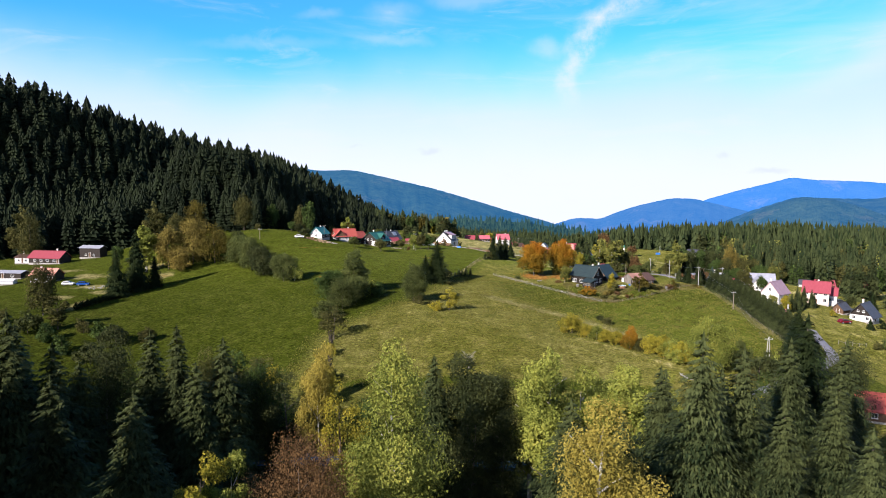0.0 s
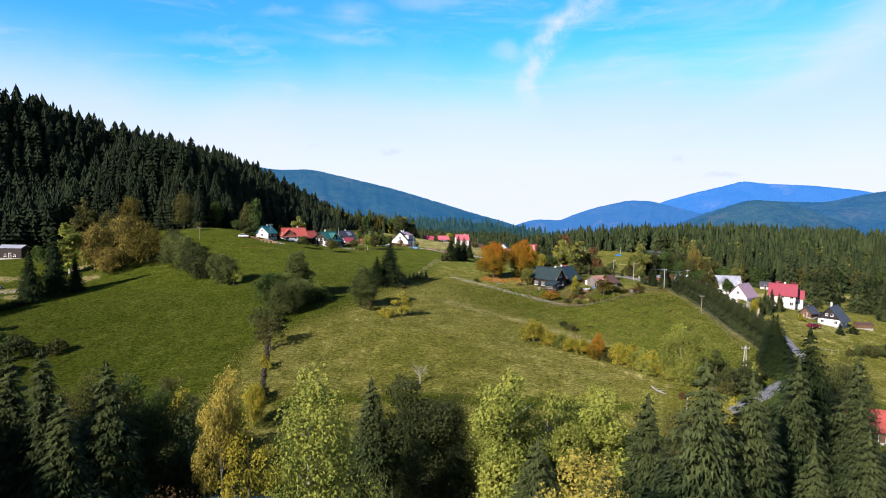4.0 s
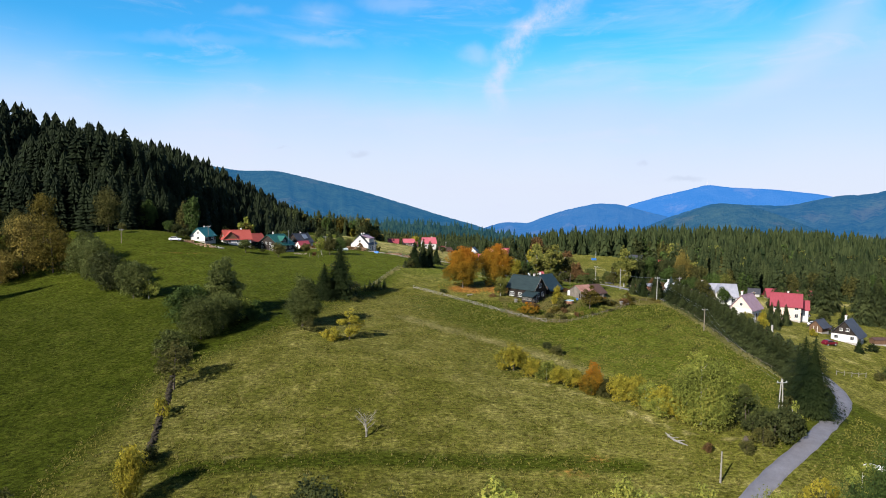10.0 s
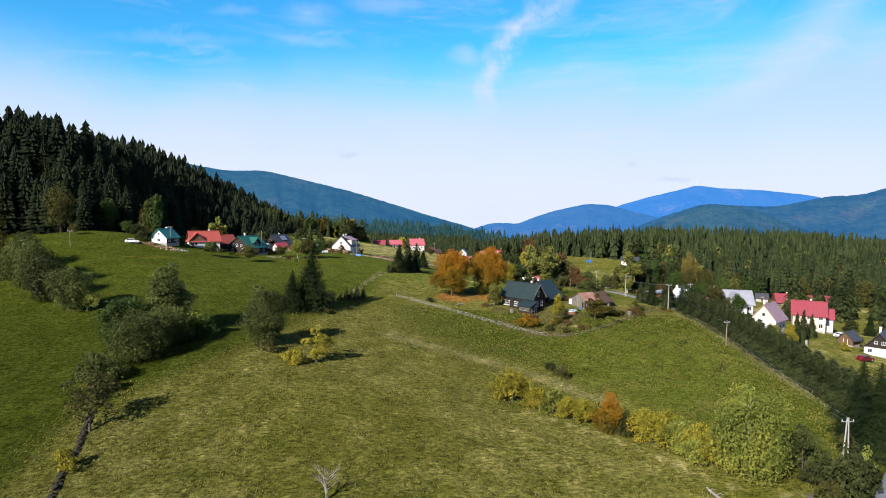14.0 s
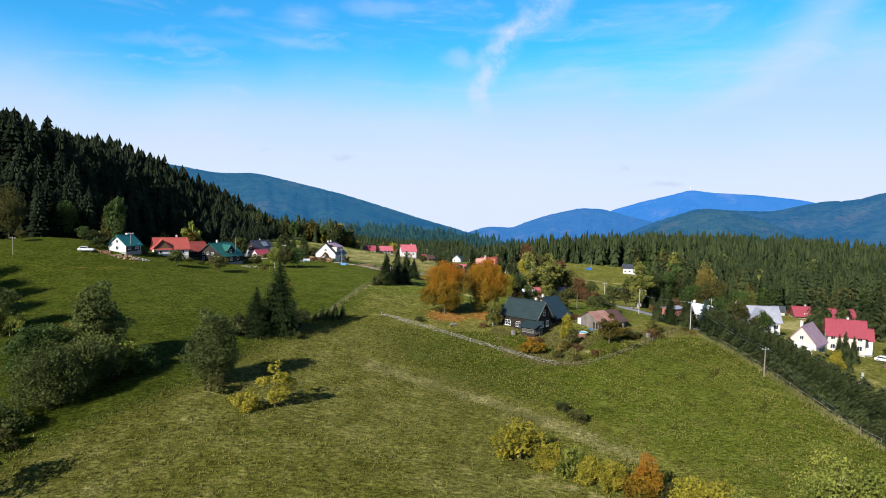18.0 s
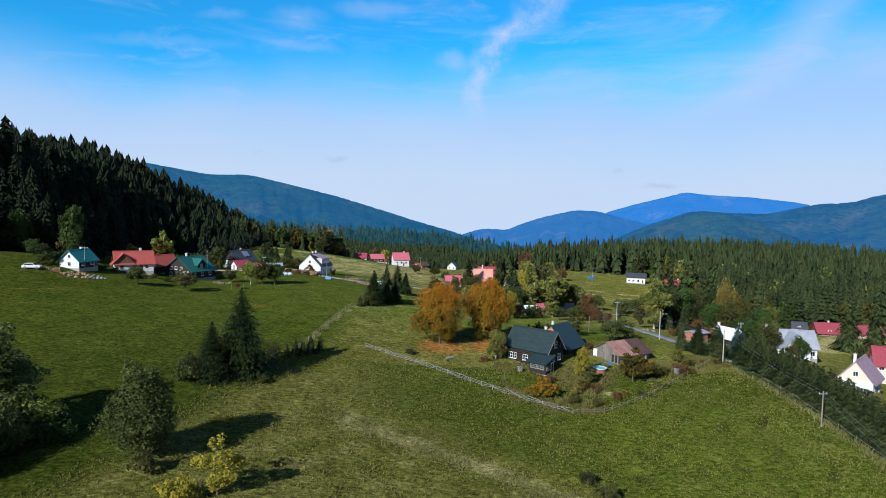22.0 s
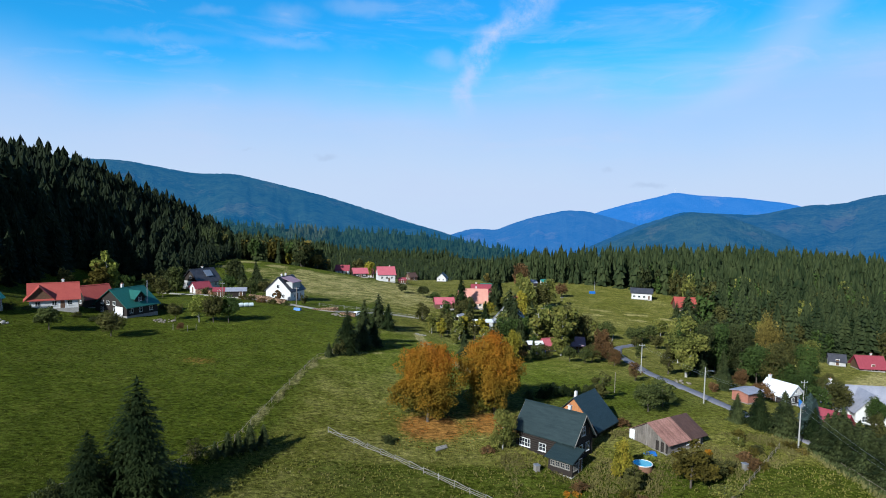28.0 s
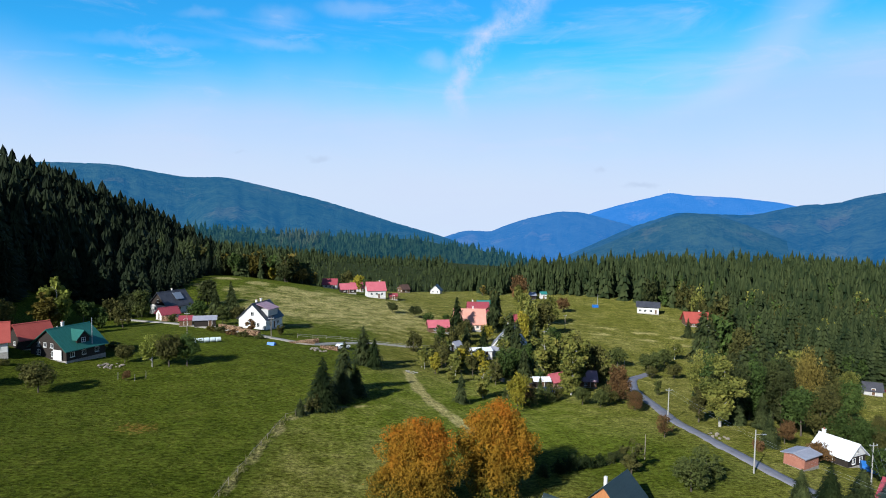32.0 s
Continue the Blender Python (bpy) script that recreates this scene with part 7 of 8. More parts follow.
leafy(-68.8, 350, 12, LEAF_SHADE, "tall", 1.3, 1, 3000, 0.026, "dull gold tree before the dark wood")
leafy(-79, 350, 9, LEAF_OLIVE, "full", 0.8, 0, 2400, 0.028, "yellow-green tree before the dark wood")
leafy(-200, 281, 23, LEAF_OLIVE, "full", 0.55, 2, 3400, 0.02, "tall olive tree behind the cottage")
leafy(-207, 286, 25, LEAF_OLIVE, "tall", 1.0, 1, 3200, 0.02, "tall olive tree behind the cottage")
leafy(-131, 186, 15, LEAF_OLIVE, "full", 0.75, 0, 4200, 0.022, "dull yellow-green tree below the gardens")
leafy(-120, 176, 10, LEAF_OLIVE, "ragged", 1.1, 2, 2200, 0.026, "half-bare tree below the gardens")
for k, (x, y) in enumerate([(-112, 175), (-105, 172), (-99, 168), (-92, 171), (-118, 168), (-126, 172), (-138, 178), (-110, 162), (-100, 158)]):
    shrub(x, y, 4.5 + (k % 3), (LEAF_OLIVE, LEAF_GREEN, LEAF_DARK)[k % 3], 0.9, k % 3, 1300, 0.05, "rough green scrub below the gardens", group="garden scrub")
for k in range(12):
    f = k / 11
    shrub(-124.5 + 5.0 * f, 192.5 + 14.0 * f, 2.6, HEDGE_GREEN, 0.75, k % 3, 700, 0.07, "clipped dark garden hedge shrub", group="garden hedge")
leafy(-150, 262, 8, LEAF_GREEN, "full", 0.8, 2, 2400, 0.03, "small garden tree on the slope")
leafy(-142, 278, 9, LEAF_OLIVE, "full", 0.8, 2, 2400, 0.03, "small garden tree on the slope")

# ---- the yellow hedgerow in the meadow ----
YH = "rounded yellowing hedgerow shrub in the meadow"
for k, (x, y, h, m, w) in enumerate([(22.8, 172.5, 5.0, LEAF_YELLOW, 0.95), (26.2, 170.4, 3.2, LEAF_YELLOW, 1.1), (28.6, 169.0, 3.4, LEAF_LIME, 1.05), (30.6, 167.8, 3.0, LEAF_YELLOW, 1.1), (32.8, 166.4, 3.1, LEAF_YELLOW, 1.1), (37.9, 162.0, 3.0, LEAF_OLIVE, 1.0),
                                     (39.8, 160.6, 4.2, LEAF_YELLOW, 0.95), (41.6, 158.8, 4.6, LEAF_YELLOW, 0.95), (43.4, 156.8, 4.2, LEAF_LIME, 1.0), (45.2, 154.8, 4.4, LEAF_YELLOW, 1.0), (46.6, 152.4, 4.0, LEAF_YELLOW, 1.05), (44.4, 153.2, 3.2, LEAF_LIME, 1.1), (48.2, 150.8, 4.2, LEAF_LIME, 1.0)]):
    shrub(x, y, 1.22 * h, m, 0.92 * w, k % 3, 2600, 0.036, YH, group="yellow hedgerow")
leafy(35.6, 162.8, 6.0, LEAF_ORANGE, "mound", 0.9, 0, 5000, 0.024, "small bright orange maple in the hedgerow", "tree", "maple")
leafy(50.0, 149.6, 12.6, LEAF_LIME, "mound", 0.90, 2, 12000, 0.0165, "broad yellow-green tree at the end of the hedgerow")
shrub(57.2, 146.5, 3.6, LEAF_DARK, 0.8, 2, 2200, 0.04, "olive shrub beside the broad tree")
shrub(35.3, 188.3, 2.4, LEAF_OLIVE, 1.1, 0, 1200, 0.06, "low dark bush on the bank")
spruce(73.6, 155.6, 14.0, 4, 1.18, "broad dark spruce beside the lower lane", "", None, 2)
spruce(76.8, 163.0, 12.5, 4, 1.05, "dark spruce beside the lower lane", "", None, 2)
spruce(81.0, 171.0, 9.5, 2, 1.25, "dark spruce at the end of the hedge")
for k, (x, y, h, m) in enumerate([(56.2, 141.7, 3.6, LEAF_OLIVE), (58.6, 142.6, 6.0, LEAF_DARK), (60.8, 144.4, 6.4, LEAF_DARK), (62.5, 147.0, 4.4, LEAF_GREEN), (52.0, 139.0, 2.6, LEAF_OLIVE), (67.5, 151.5, 3.0, LEAF_DARK), (58.5, 150.0, 5.5, LEAF_GREY), (69.8, 156.2, 3.2, LEAF_OLIVE), (46.5, 140.0, 1.8, LEAF_RUST)]):
    shrub(x, y, h, m, 0.75, k % 3, 1300, 0.05, "rough olive roadside shrub by the lane", group="roadside scrub")
leafy(57.3, 148.9, 7.6, LEAF_GREY, "aspen", 0.95, 2, 1300, 0.022, "slim half-bare birch beside the twin-legged pole")
leafy(63.0, 145.0, 6.0, LEAF_LIME, "ragged", 0.9, 0, 900, 0.034, "thin yellow-green sapling beside the lane")
stump = thing("tree_stump", pose(52.8, 140.7, gz(52.8, 140.7)), "dark weathered stump wrapped in dead twigs", "stump")
part("stump_bole", tube([(0, 0, -0.3), (0.05, 0, 0.6), (0.1, 0.05, 1.5), (0.05, 0.05, 2.0)], [0.62, 0.5, 0.42, 0.2], 9), BARK, stump)
for k in range(9):
    a = k * 2.4
    part("twig", tube([(0.2 * math.cos(a), 0.2 * math.sin(a), 0.4 + 0.1 * k), (0.75 * math.cos(a), 0.75 * math.sin(a), 1.1 + 0.13 * k)], [0.05, 0.012], 5), BARK, stump)
sheet_bm = prism([(-1.7, 0.0), (-1.2, 0.45), (-0.4, 0.6), (0.5, 0.42), (1.1, 0.55), (1.7, 0.0)], -0.8, 0.8, "y")
bmesh.ops.bevel(sheet_bm, geom=sheet_bm.edges[:], offset=0.12, segments=2, affect="EDGES")
white_heap = thing("plastic_sheet", pose(68.6, 133.9, gz(68.6, 133.9), 0, 0, -20), "heap under a crumpled white plastic sheet on the grass", "sheet")
part("sheet", sheet_bm, TRIM, white_heap)
dead = thing("dead_tree", pose(-5.0, 142.6, gz(-5.0, 142.6)), "small bare grey dead fruit tree in the meadow", "tree")
part("trunk", tube([(0, 0, -0.3), (0.05, 0, 0.8), (-0.15, 0.1, 1.7), (-0.35, 0.1, 2.6)], [0.24, 0.19, 0.13, 0.07], 8), GREYWOOD, dead)
for k in range(11):
    a, L, z0 = k * 2.4, 1.0 + 0.12 * (k % 5), 1.0 + 0.15 * k
    tips = [tube([(-0.1, 0.05, z0), (math.cos(a) * L * 0.6, math.sin(a) * L * 0.6, z0 + L * 0.5), (math.cos(a) * L * 1.2, math.sin(a) * L * 1.2, z0 + L * 1.1)], [0.06, 0.04, 0.012], 5)]
    for q in range(5):
        b = a + (q - 2) * 0.45
        tips.append(tube([(math.cos(a) * L * (0.5 + 0.1 * q), math.sin(a) * L * (0.5 + 0.1 * q), z0 + L * (0.4 + 0.1 * q)), (math.cos(a) * L * 0.7 + math.cos(b) * 0.8, math.sin(a) * L * 0.7 + math.sin(b) * 0.8, z0 + L * 0.8 + 0.5)], [0.022, 0.006], 4))
    part("branch", join(*tips), GREYWOOD, dead)

# ---- the tall hedge ----
HD = "shaggy dark green conifer in the tall hedge"
hedge_line = along([(84.5, 239.5), (86.0, 228), (86.0, 212), (85.2, 196), (84.8, 182), (83.5, 174)], 1.45)
for k, p in enumerate(hedge_line):
    for row in range(2):
        spruce(p.x + 1.7 * row + 0.3 * math.sin(k * 2.1 + row), p.y + 0.6 * row, 6.9 + 0.4 * row + 0.25 * math.sin(k * 1.7 + row * 2), (1, 2, 6)[(k + row) % 3], 1.55, HD, "hedge conifers", None, 1 if row == 0 else 0)

# ---- maples and the cottage garden ----
leafy(20.4, 249.0, 13.9, LEAF_ORANGE, "dome", 0.90, 0, 20000, 0.0145, "large orange and gold maple beside the cottage", "tree", "maple")
leafy(32.6, 253.0, 14.8, LEAF_ORANGE, "dome", 0.90, 1, 20000, 0.0145, "large orange maple with fallen leaves beneath", "tree", "maple")
leafy(31.0, 239.6, 6.4, LEAF_ASPEN, "full", 0.80, 2, 3600, 0.03, "small yellow-green garden tree by the cottage")
shrub(36.2, 221.8, 3.9, LEAF_ORANGE, 0.95, 1, 1500, 0.05, "rounded orange-brown garden bush by the fence")
leafy(46.2, 231.0, 6.0, LEAF_YELLOW, "full", 0.62, 0, 2600, 0.034, "yellow-green fruit tree beside the porch")
leafy(46.8, 228.0, 3.8, LEAF_OLIVE, "ragged", 1.2, 1, 1300, 0.05, "sparse olive fruit tree in the garden")
leafy(55.4, 228.4, 7.0, LEAF_SHADE, "ash", 1.15, 2, 3400, 0.024, "olive-brown fruit tree in the garden")
leafy(60.6, 230.6, 3.2, LEAF_OLIVE, "round", 1.1, 0, 1300, 0.05, "small olive fruit tree in the garden")
shrub(52.5, 236.0, 1.8, LEAF_LIME, 0.8, 0, 700, 0.07, "small yellow-green bush by the pool")
shrub(41.0, 219.5, 1.6, LEAF_OLIVE, 1.1, 2, 700, 0.08, "low olive garden bush in rough grass")
shrub(45.0, 218.5, 1.5, LEAF_OLIVE, 1.2, 1, 700, 0.08, "low olive garden bush in rough grass")
shrub(49.5, 221.5, 1.5, LEAF_RUST, 1.1, 0, 700, 0.08, "low brown garden bush in rough grass")
shrub(64.0, 233.5, 1.5, LEAF_OLIVE, 1.2, 1, 700, 0.08, "rough tuft of garden weeds")
shrub(68.0, 236.0, 1.7, LEAF_RUST, 1.2, 2, 700, 0.08, "patch of brown garden weeds")
shrub(72.0, 239.0, 1.4, LEAF_OLIVE, 1.4, 2, 700, 0.08, "patch of rough garden weeds")
shrub(62.5, 237.0, 1.5, LEAF_ORANGE, 0.9, 0, 600, 0.08, "small red-orange bush by the barn")
shrub(28.5, 238.5, 1.4, LEAF_RUST, 1.1, 0, 600, 0.08, "brown low bush by the fence")
shrub(13.5, 241.0, 1.3, LEAF_DARK, 1.4, 0, 600, 0.08, "low dark bush below the maples")
shrub(53.3, 248.0, 1.9, LEAF_RUST, 1.0, 1, 800, 0.07, "dark red rounded shrub behind the cottage")
rng_g = random.Random(17)
for k in range(64):
    x, y = rng_g.uniform(38, 80), rng_g.uniform(217, 246)
    if y < 216.5 + 0.66 * max(0, x - 46) or (x < 58 and y > 229) or math.hypot(x - 58.6, y - 242.6) < 7.5 or math.hypot(x - 50.6, y - 233.6) < 3:
        continue
    shrub(x, y, rng_g.uniform(0.8, 2.3), (LEAF_OLIVE, LEAF_TAN, LEAF_SHADE, LEAF_RUST, LEAF_ASPEN)[k % 5], rng_g.uniform(0.9, 1.5), k % 3, 700, 0.06, "unkempt clump of garden weeds and shrubs", group="garden undergrowth")
for k, (x, y, h) in enumerate([(43.5, 262.0, 2.6), (46, 263.2, 3.2), (48.5, 264.0, 2.8), (51, 265.0, 2.6), (53.5, 266, 2.4), (56, 267.2, 2.6), (40.8, 261, 2.2)]):
    shrub(x, y, h, HEDGE_GREEN if k < 4 else LEAF_DARK, 0.7, k % 3, 1200, 0.055, "dark green shrub in the back hedge", group="back hedge")
leafy(55.0, 261.5, 6.0, LEAF_OLIVE, "ragged", 1.1, 2, 1500, 0.035, "pale thin-stemmed tree behind the cottage")
leafy(61.5, 255.5, 5.6, LEAF_GREY, "round", 1.25, 2, 1700, 0.034, "old half-bare fruit tree behind the barn")
leafy(66.0, 259.0, 5.0, LEAF_GREY, "round", 1.2, 0, 1500, 0.036, "old half-bare fruit tree behind the barn")
leafy(70.7, 281.7, 4.6, LEAF_RUST, "round", 0.95, 1, 900, 0.035, "small bare-topped tree beside the lane")
spruce(90.5, 279.0, 7.2, 2, 1.0, "young spruce beside the lane")
shrub(86.6, 276.5, 2.2, LEAF_RUST, 1.0, 1, 900, 0.07, "dark red rounded shrub beside the lane")
for k, (x, y, h, v) in enumerate([(79.6, 250.0, 7.0, 4), (82.4, 247.2, 7.8, 2), (85.0, 250.5, 6.6, 4), (88.2, 248.6, 7.6, 9), (91.0, 251.0, 6.2, 9), (86.5, 245.0, 6.0, 4), (77.0, 252.5, 5.2, 6), (92.6, 246.0, 6.6, 2)]):
    spruce(x, y, h, v, 1.25, "bluish garden spruce by the lane" if v == 9 else "dark garden spruce by the lane", "garden spruces")
for k, (x, y, h, m, s) in enumerate([(100, 262, 7, LEAF_GREEN, "round"), (108, 266, 8, LEAF_OLIVE, "round"), (113, 262, 6, LEAF_GREEN, "round"), (103, 250, 5, LEAF_OLIVE, "full"), (99.5, 214.5, 5.5, LEAF_YELLOW, "full"), (95.5, 216, 5, LEAF_ASPEN, "full"),
                                     (94, 270, 4.5, LEAF_RUST, "round"), (96, 282, 5, LEAF_RUST, "round"), (112, 288, 8, LEAF_GREEN, "full"), (118, 292, 6, LEAF_OLIVE, "full"), (107, 292, 11, LEAF_GREEN, "round"), (135, 268, 6, LEAF_DARK, "round"), (137.5, 244, 5, LEAF_DARK, "round")]):
    leafy(x, y, h, m, s, 0.9, k % 3, 2400, 0.034, "%s garden tree in the lower village" % {"green_leaves": "green", "olive_leaves": "olive-green", "yellow_leaves": "yellow", "rust_brown_leaves": "russet", "dark_green_leaves": "dark green", "pale_aspen_leaves": "pale yellow-green"}[m.name])
for k, (x, y, h) in enumerate([(109.6, 227.5, 7.0), (113.5, 230.5, 7.5), (117.0, 232.0, 6.5), (107.5, 222.0, 6.5), (103.5, 219.0, 6.0), (120.0, 236.0, 5.0)]):
    spruce(x, y, h, (0, 5, 1)[k % 3], 1.0, "slim garden spruce before the cream house", "village spruces")
shrub(118.5, 221.0, 2.6, LEAF_YELLOW, 0.7, 0, 1000, 0.06, "bright yellow rounded garden shrub")
spruce(125.0, 211.5, 3.6, 4, 1.3, "clipped dark conifer before the white cottage")
shrub(130.5, 213.5, 2.8, HEDGE_GREEN, 0.9, 1, 1000, 0.06, "dark clipped garden shrub")
for k, (x, y, h) in enumerate([(118, 192, 3.6), (122, 193, 4.0), (126, 195, 3.6), (114, 190, 2.6), (130, 197, 4)]):
    shrub(x, y, h, LEAF_OLIVE if k % 2 else LEAF_GREY, 0.9, k % 3, 1100, 0.06, "grey-brown scrub on the pasture", group="pasture scrub")
spruce(152, 254, 7, 4, 1.0, "young spruce on the pasture")
spruce(163, 243, 12, 2, 1.1, "dark spruce at the wood edge")
for k, (x, y) in enumerate([(170, 255), (176, 262), (166, 262), (182, 250), (178, 272), (188, 262), (172, 238), (184, 240), (192, 275), (196, 255), (168, 290), (180, 300), (192, 300), (175, 310), (162, 306), (200, 290)]):
    spruce(x, y, 15 + (k * 7 % 6), k % 4, 1.05, "dark spruce at the edge of the lower wood", "lower wood spruces")

for k, (x, y, h, m, sh) in enumerate([(196, 352, 13, LEAF_OLIVE, "full"), (204, 349, 15, LEAF_OLIVE, "full"), (212, 347, 14, LEAF_GREEN, "full"), (175, 357, 13, LEAF_GREEN, "full"), (168, 362, 14, LEAF_OLIVE, "full"),
                                     (190, 338, 5, LEAF_GREEN, "round"), (222, 345, 14, LEAF_OLIVE, "full"), (234, 343, 15, LEAF_GREEN, "full"), (246, 341, 14, LEAF_ASPEN, "full")]):
    leafy(x, y, h, m, sh, 0.78, k % 3, 2600, 0.03, "broad-leaved tree at the edge of the lower wood", group="wood edge trees")

# ---- trees of the middle village ----
leafy(89.2, 293.0, 16.2, LEAF_ASPEN, "tall", 1.05, 2, 4600, 0.022, "tall pale-stemmed aspen turning yellow beside the lane")
leafy(86.0, 296.0, 9.0, LEAF_OLIVE, "tall", 1.0, 1, 3800, 0.023, "low olive aspen beside the lane")
leafy(93.5, 299.0, 12.5, LEAF_DARK, "tall", 1.15, 0, 3800, 0.023, "dark green tree beside the lane")
leafy(117, 303.5, 19, LEAF_TAN, "full", 0.48, 2, 4200, 0.021, "golden-brown aspen by the white-roofed chalet")
for k, (x, y, h, m, s) in enumerate([(98, 301, 13, LEAF_DARK, "full"), (103, 304, 14.5, LEAF_GREEN, "full"), (108, 300, 13, LEAF_DARK, "full"), (111, 307, 15, LEAF_DARK, "full"), (122, 304, 14, LEAF_OLIVE, "full"), (99, 312, 14, LEAF_GREEN, "full"), (120, 316, 15, LEAF_GREEN, "full"),
                                     (128, 322, 15, LEAF_OLIVE, "full"), (112, 322, 15, LEAF_DARK, "full"), (104, 326, 14, LEAF_ASPEN, "full"), (135, 312, 12, LEAF_GREEN, "round"), (136, 335, 16, LEAF_ASPEN, "full"), (145, 345, 14, LEAF_OLIVE, "full"), (150, 330, 12, LEAF_ASPEN, "full"), (128, 340, 14, LEAF_GREEN, "full"), (118, 345, 13, LEAF_GREEN, "full"), (140, 360, 14, LEAF_OLIVE, "full"), (130, 366, 13, LEAF_GREEN, "full"), (148, 378, 16, LEAF_OLIVE, "full")]):
    leafy(x, y, h, m, s, 0.72, k % 3, 2800, 0.026, "broad-leaved autumn tree in the copse beside the lane", group="copse trees")
for k, (x, y, h) in enumerate([(95, 296.5, 8.5), (99.5, 294.5, 8), (106, 311, 17), (116, 311, 18), (125, 332, 18), (134, 348, 19), (110, 332, 16), (122, 352, 18), (148, 356, 19), (140, 388, 20), (155, 395, 20), (146, 400, 18)]):
    spruce(x, y, h, k % 4, 1.1, "dark spruce in the copse beside the lane", "copse spruces")
for k, (x, y, h, m) in enumerate([(116, 283, 5.5, LEAF_OLIVE), (121, 287, 5.5, LEAF_OLIVE), (112, 281, 8, LEAF_GREEN), (126, 292, 5, LEAF_GREEN), (131, 297, 6, LEAF_OLIVE), (110, 290, 12, LEAF_OLIVE), (136, 303, 5.5, LEAF_OLIVE)]):
    leafy(x, y, h, m, "full", 0.8, k % 3, 3600, 0.026, "olive-green tree behind the white-roofed chalet", group="copse trees")
leafy(77.4, 318.5, 9.4, LEAF_RUST, "full", 0.75, 0, 4200, 0.028, "rust-red rounded tree beside the gardens")
for k, (x, y, h, m, s, w) in enumerate([
        (67.0, 323.5, 13.0, LEAF_ASPEN, "ragged", 1.0), (70.5, 331, 15.5, LEAF_ASPEN, "ragged", 1.0), (64.0, 338, 14, LEAF_ASPEN, "ragged", 1.0), (73.5, 341, 14.5, LEAF_OLIVE, "full", 0.7), (79, 339, 12.5, LEAF_OLIVE, "full", 0.75), (69, 346, 12, LEAF_ASPEN, "full", 0.7),
        (72, 312, 5.0, LEAF_OLIVE, "round", 1.0), (69, 309, 4.6, LEAF_GREY, "round", 1.0), (65.5, 311.5, 4.8, LEAF_GREY, "round", 1.0), (75.8, 305.5, 4.8, LEAF_RUST, "round", 0.9), (79, 312, 4, LEAF_OLIVE, "round", 1.0),
        (42.0, 313.5, 7.5, LEAF_ASPEN, "ragged", 1.0), (54.0, 343.0, 8.5, LEAF_GREEN, "full", 0.95), (59.0, 348, 8, LEAF_GREEN, "full", 0.9), (36.5, 327, 5.5, LEAF_ASPEN, "ragged", 1.0), (33.5, 335, 6, LEAF_YELLOW, "tall", 1.2), (39, 338, 7, LEAF_ASPEN, "ragged", 1.0), (46, 332, 6, LEAF_YELLOW, "ragged", 1.1), (30.5, 341, 6, LEAF_ASPEN, "ragged", 1.0),
        (52.5, 398, 7, LEAF_OLIVE, "round", 1.0), (60, 395, 6.5, LEAF_YELLOW, "round", 1.0), (41, 418, 5, LEAF_GREEN, "round", 1.0), (37, 430, 6, LEAF_DARK, "round", 1.1), (28, 437, 5, LEAF_DARK, "round", 1.2), (76.5, 408, 11, LEAF_YELLOW, "full", 0.7), (82, 418, 15, LEAF_ASPEN, "full", 0.75), (90, 424, 14, LEAF_OLIVE, "full", 0.75), (86, 400, 8, LEAF_GREEN, "round", 0.9), (80, 386, 8, LEAF_GREY, "round", 0.9), (92, 462, 13, LEAF_ASPEN, "full", 0.75), (101, 452, 15, LEAF_ASPEN, "full", 0.8), (110, 540, 16, LEAF_RUST, "full", 0.8), (121, 492, 8.5, LEAF_RUST, "round", 1.05), (108, 534, 10, LEAF_OLIVE, "full", 0.8),
        (100, 372, 7, LEAF_GREY, "round", 1.2), (108, 366, 6.5, LEAF_GREY, "round", 1.3), (115, 374, 6, LEAF_GREY, "round", 1.2), (122, 382, 6, LEAF_GREY, "round", 1.2), (113, 358, 5, LEAF_OLIVE, "round", 1.2), (131, 392, 7, LEAF_ASPEN, "round", 1.1), (104, 355, 4, LEAF_OLIVE, "round", 1.2)]):
    leafy(x, y, h, m, s, w, k % 3, 2600, 0.028, "autumn-coloured broad-leaved tree in the village gardens", group="village trees")
for k, (x, y, h, v) in enumerate([(61.5, 358.5, 14.5, 2), (35.5, 305.5, 6.8, 1), (50.8, 408, 13.5, 4), (69.5, 429, 17.5, 0), (66.5, 417.5, 10.5, 1), (51.5, 390, 7, 2), (46, 383, 8, 1), (72.5, 434, 15, 3), (56, 382, 8, 4), (77.5, 395, 9, 1), (170.5, 444, 5, 4), (161, 437, 9, 2)]):
    spruce(x, y, h, v, 1.0, "dark spruce in the village gardens", "village spruces")
spruce(64.6, 379.0, 14.5, 2, 1.2, "tall dark spruce before the white gabled house", "village spruces")
rng_v = random.Random(23)
for k in range(92):
    x, y = rng_v.uniform(30, 94), rng_v.uniform(322, 430)
    if (48 < x < 72 and 380 < y < 424) or near_line(np.array([x]), np.array([y]), LANE, 4)[0] > 0 or (y > 372 and x < 40) or math.hypot(x - 66, y - 386) < 9 or math.hypot(x - 52, y - 368) < 6 or math.hypot(x - 43, y - 404) < 6:
        continue
    kind = k % 5
    if kind == 4:
        spruce(x, y, rng_v.uniform(4, 9), k % 4, 1.1, "small dark garden spruce among the village gardens", "village garden spruces")
    else:
        leafy(x, y, rng_v.uniform(2.5, 8), (LEAF_ASPEN, LEAF_OLIVE, LEAF_GREEN, LEAF_GREY)[kind], ("full", "round", "mound", "ragged")[k % 4], 0.85, k % 3, 1500, 0.036, "garden tree between the village sheds", group="village garden trees")
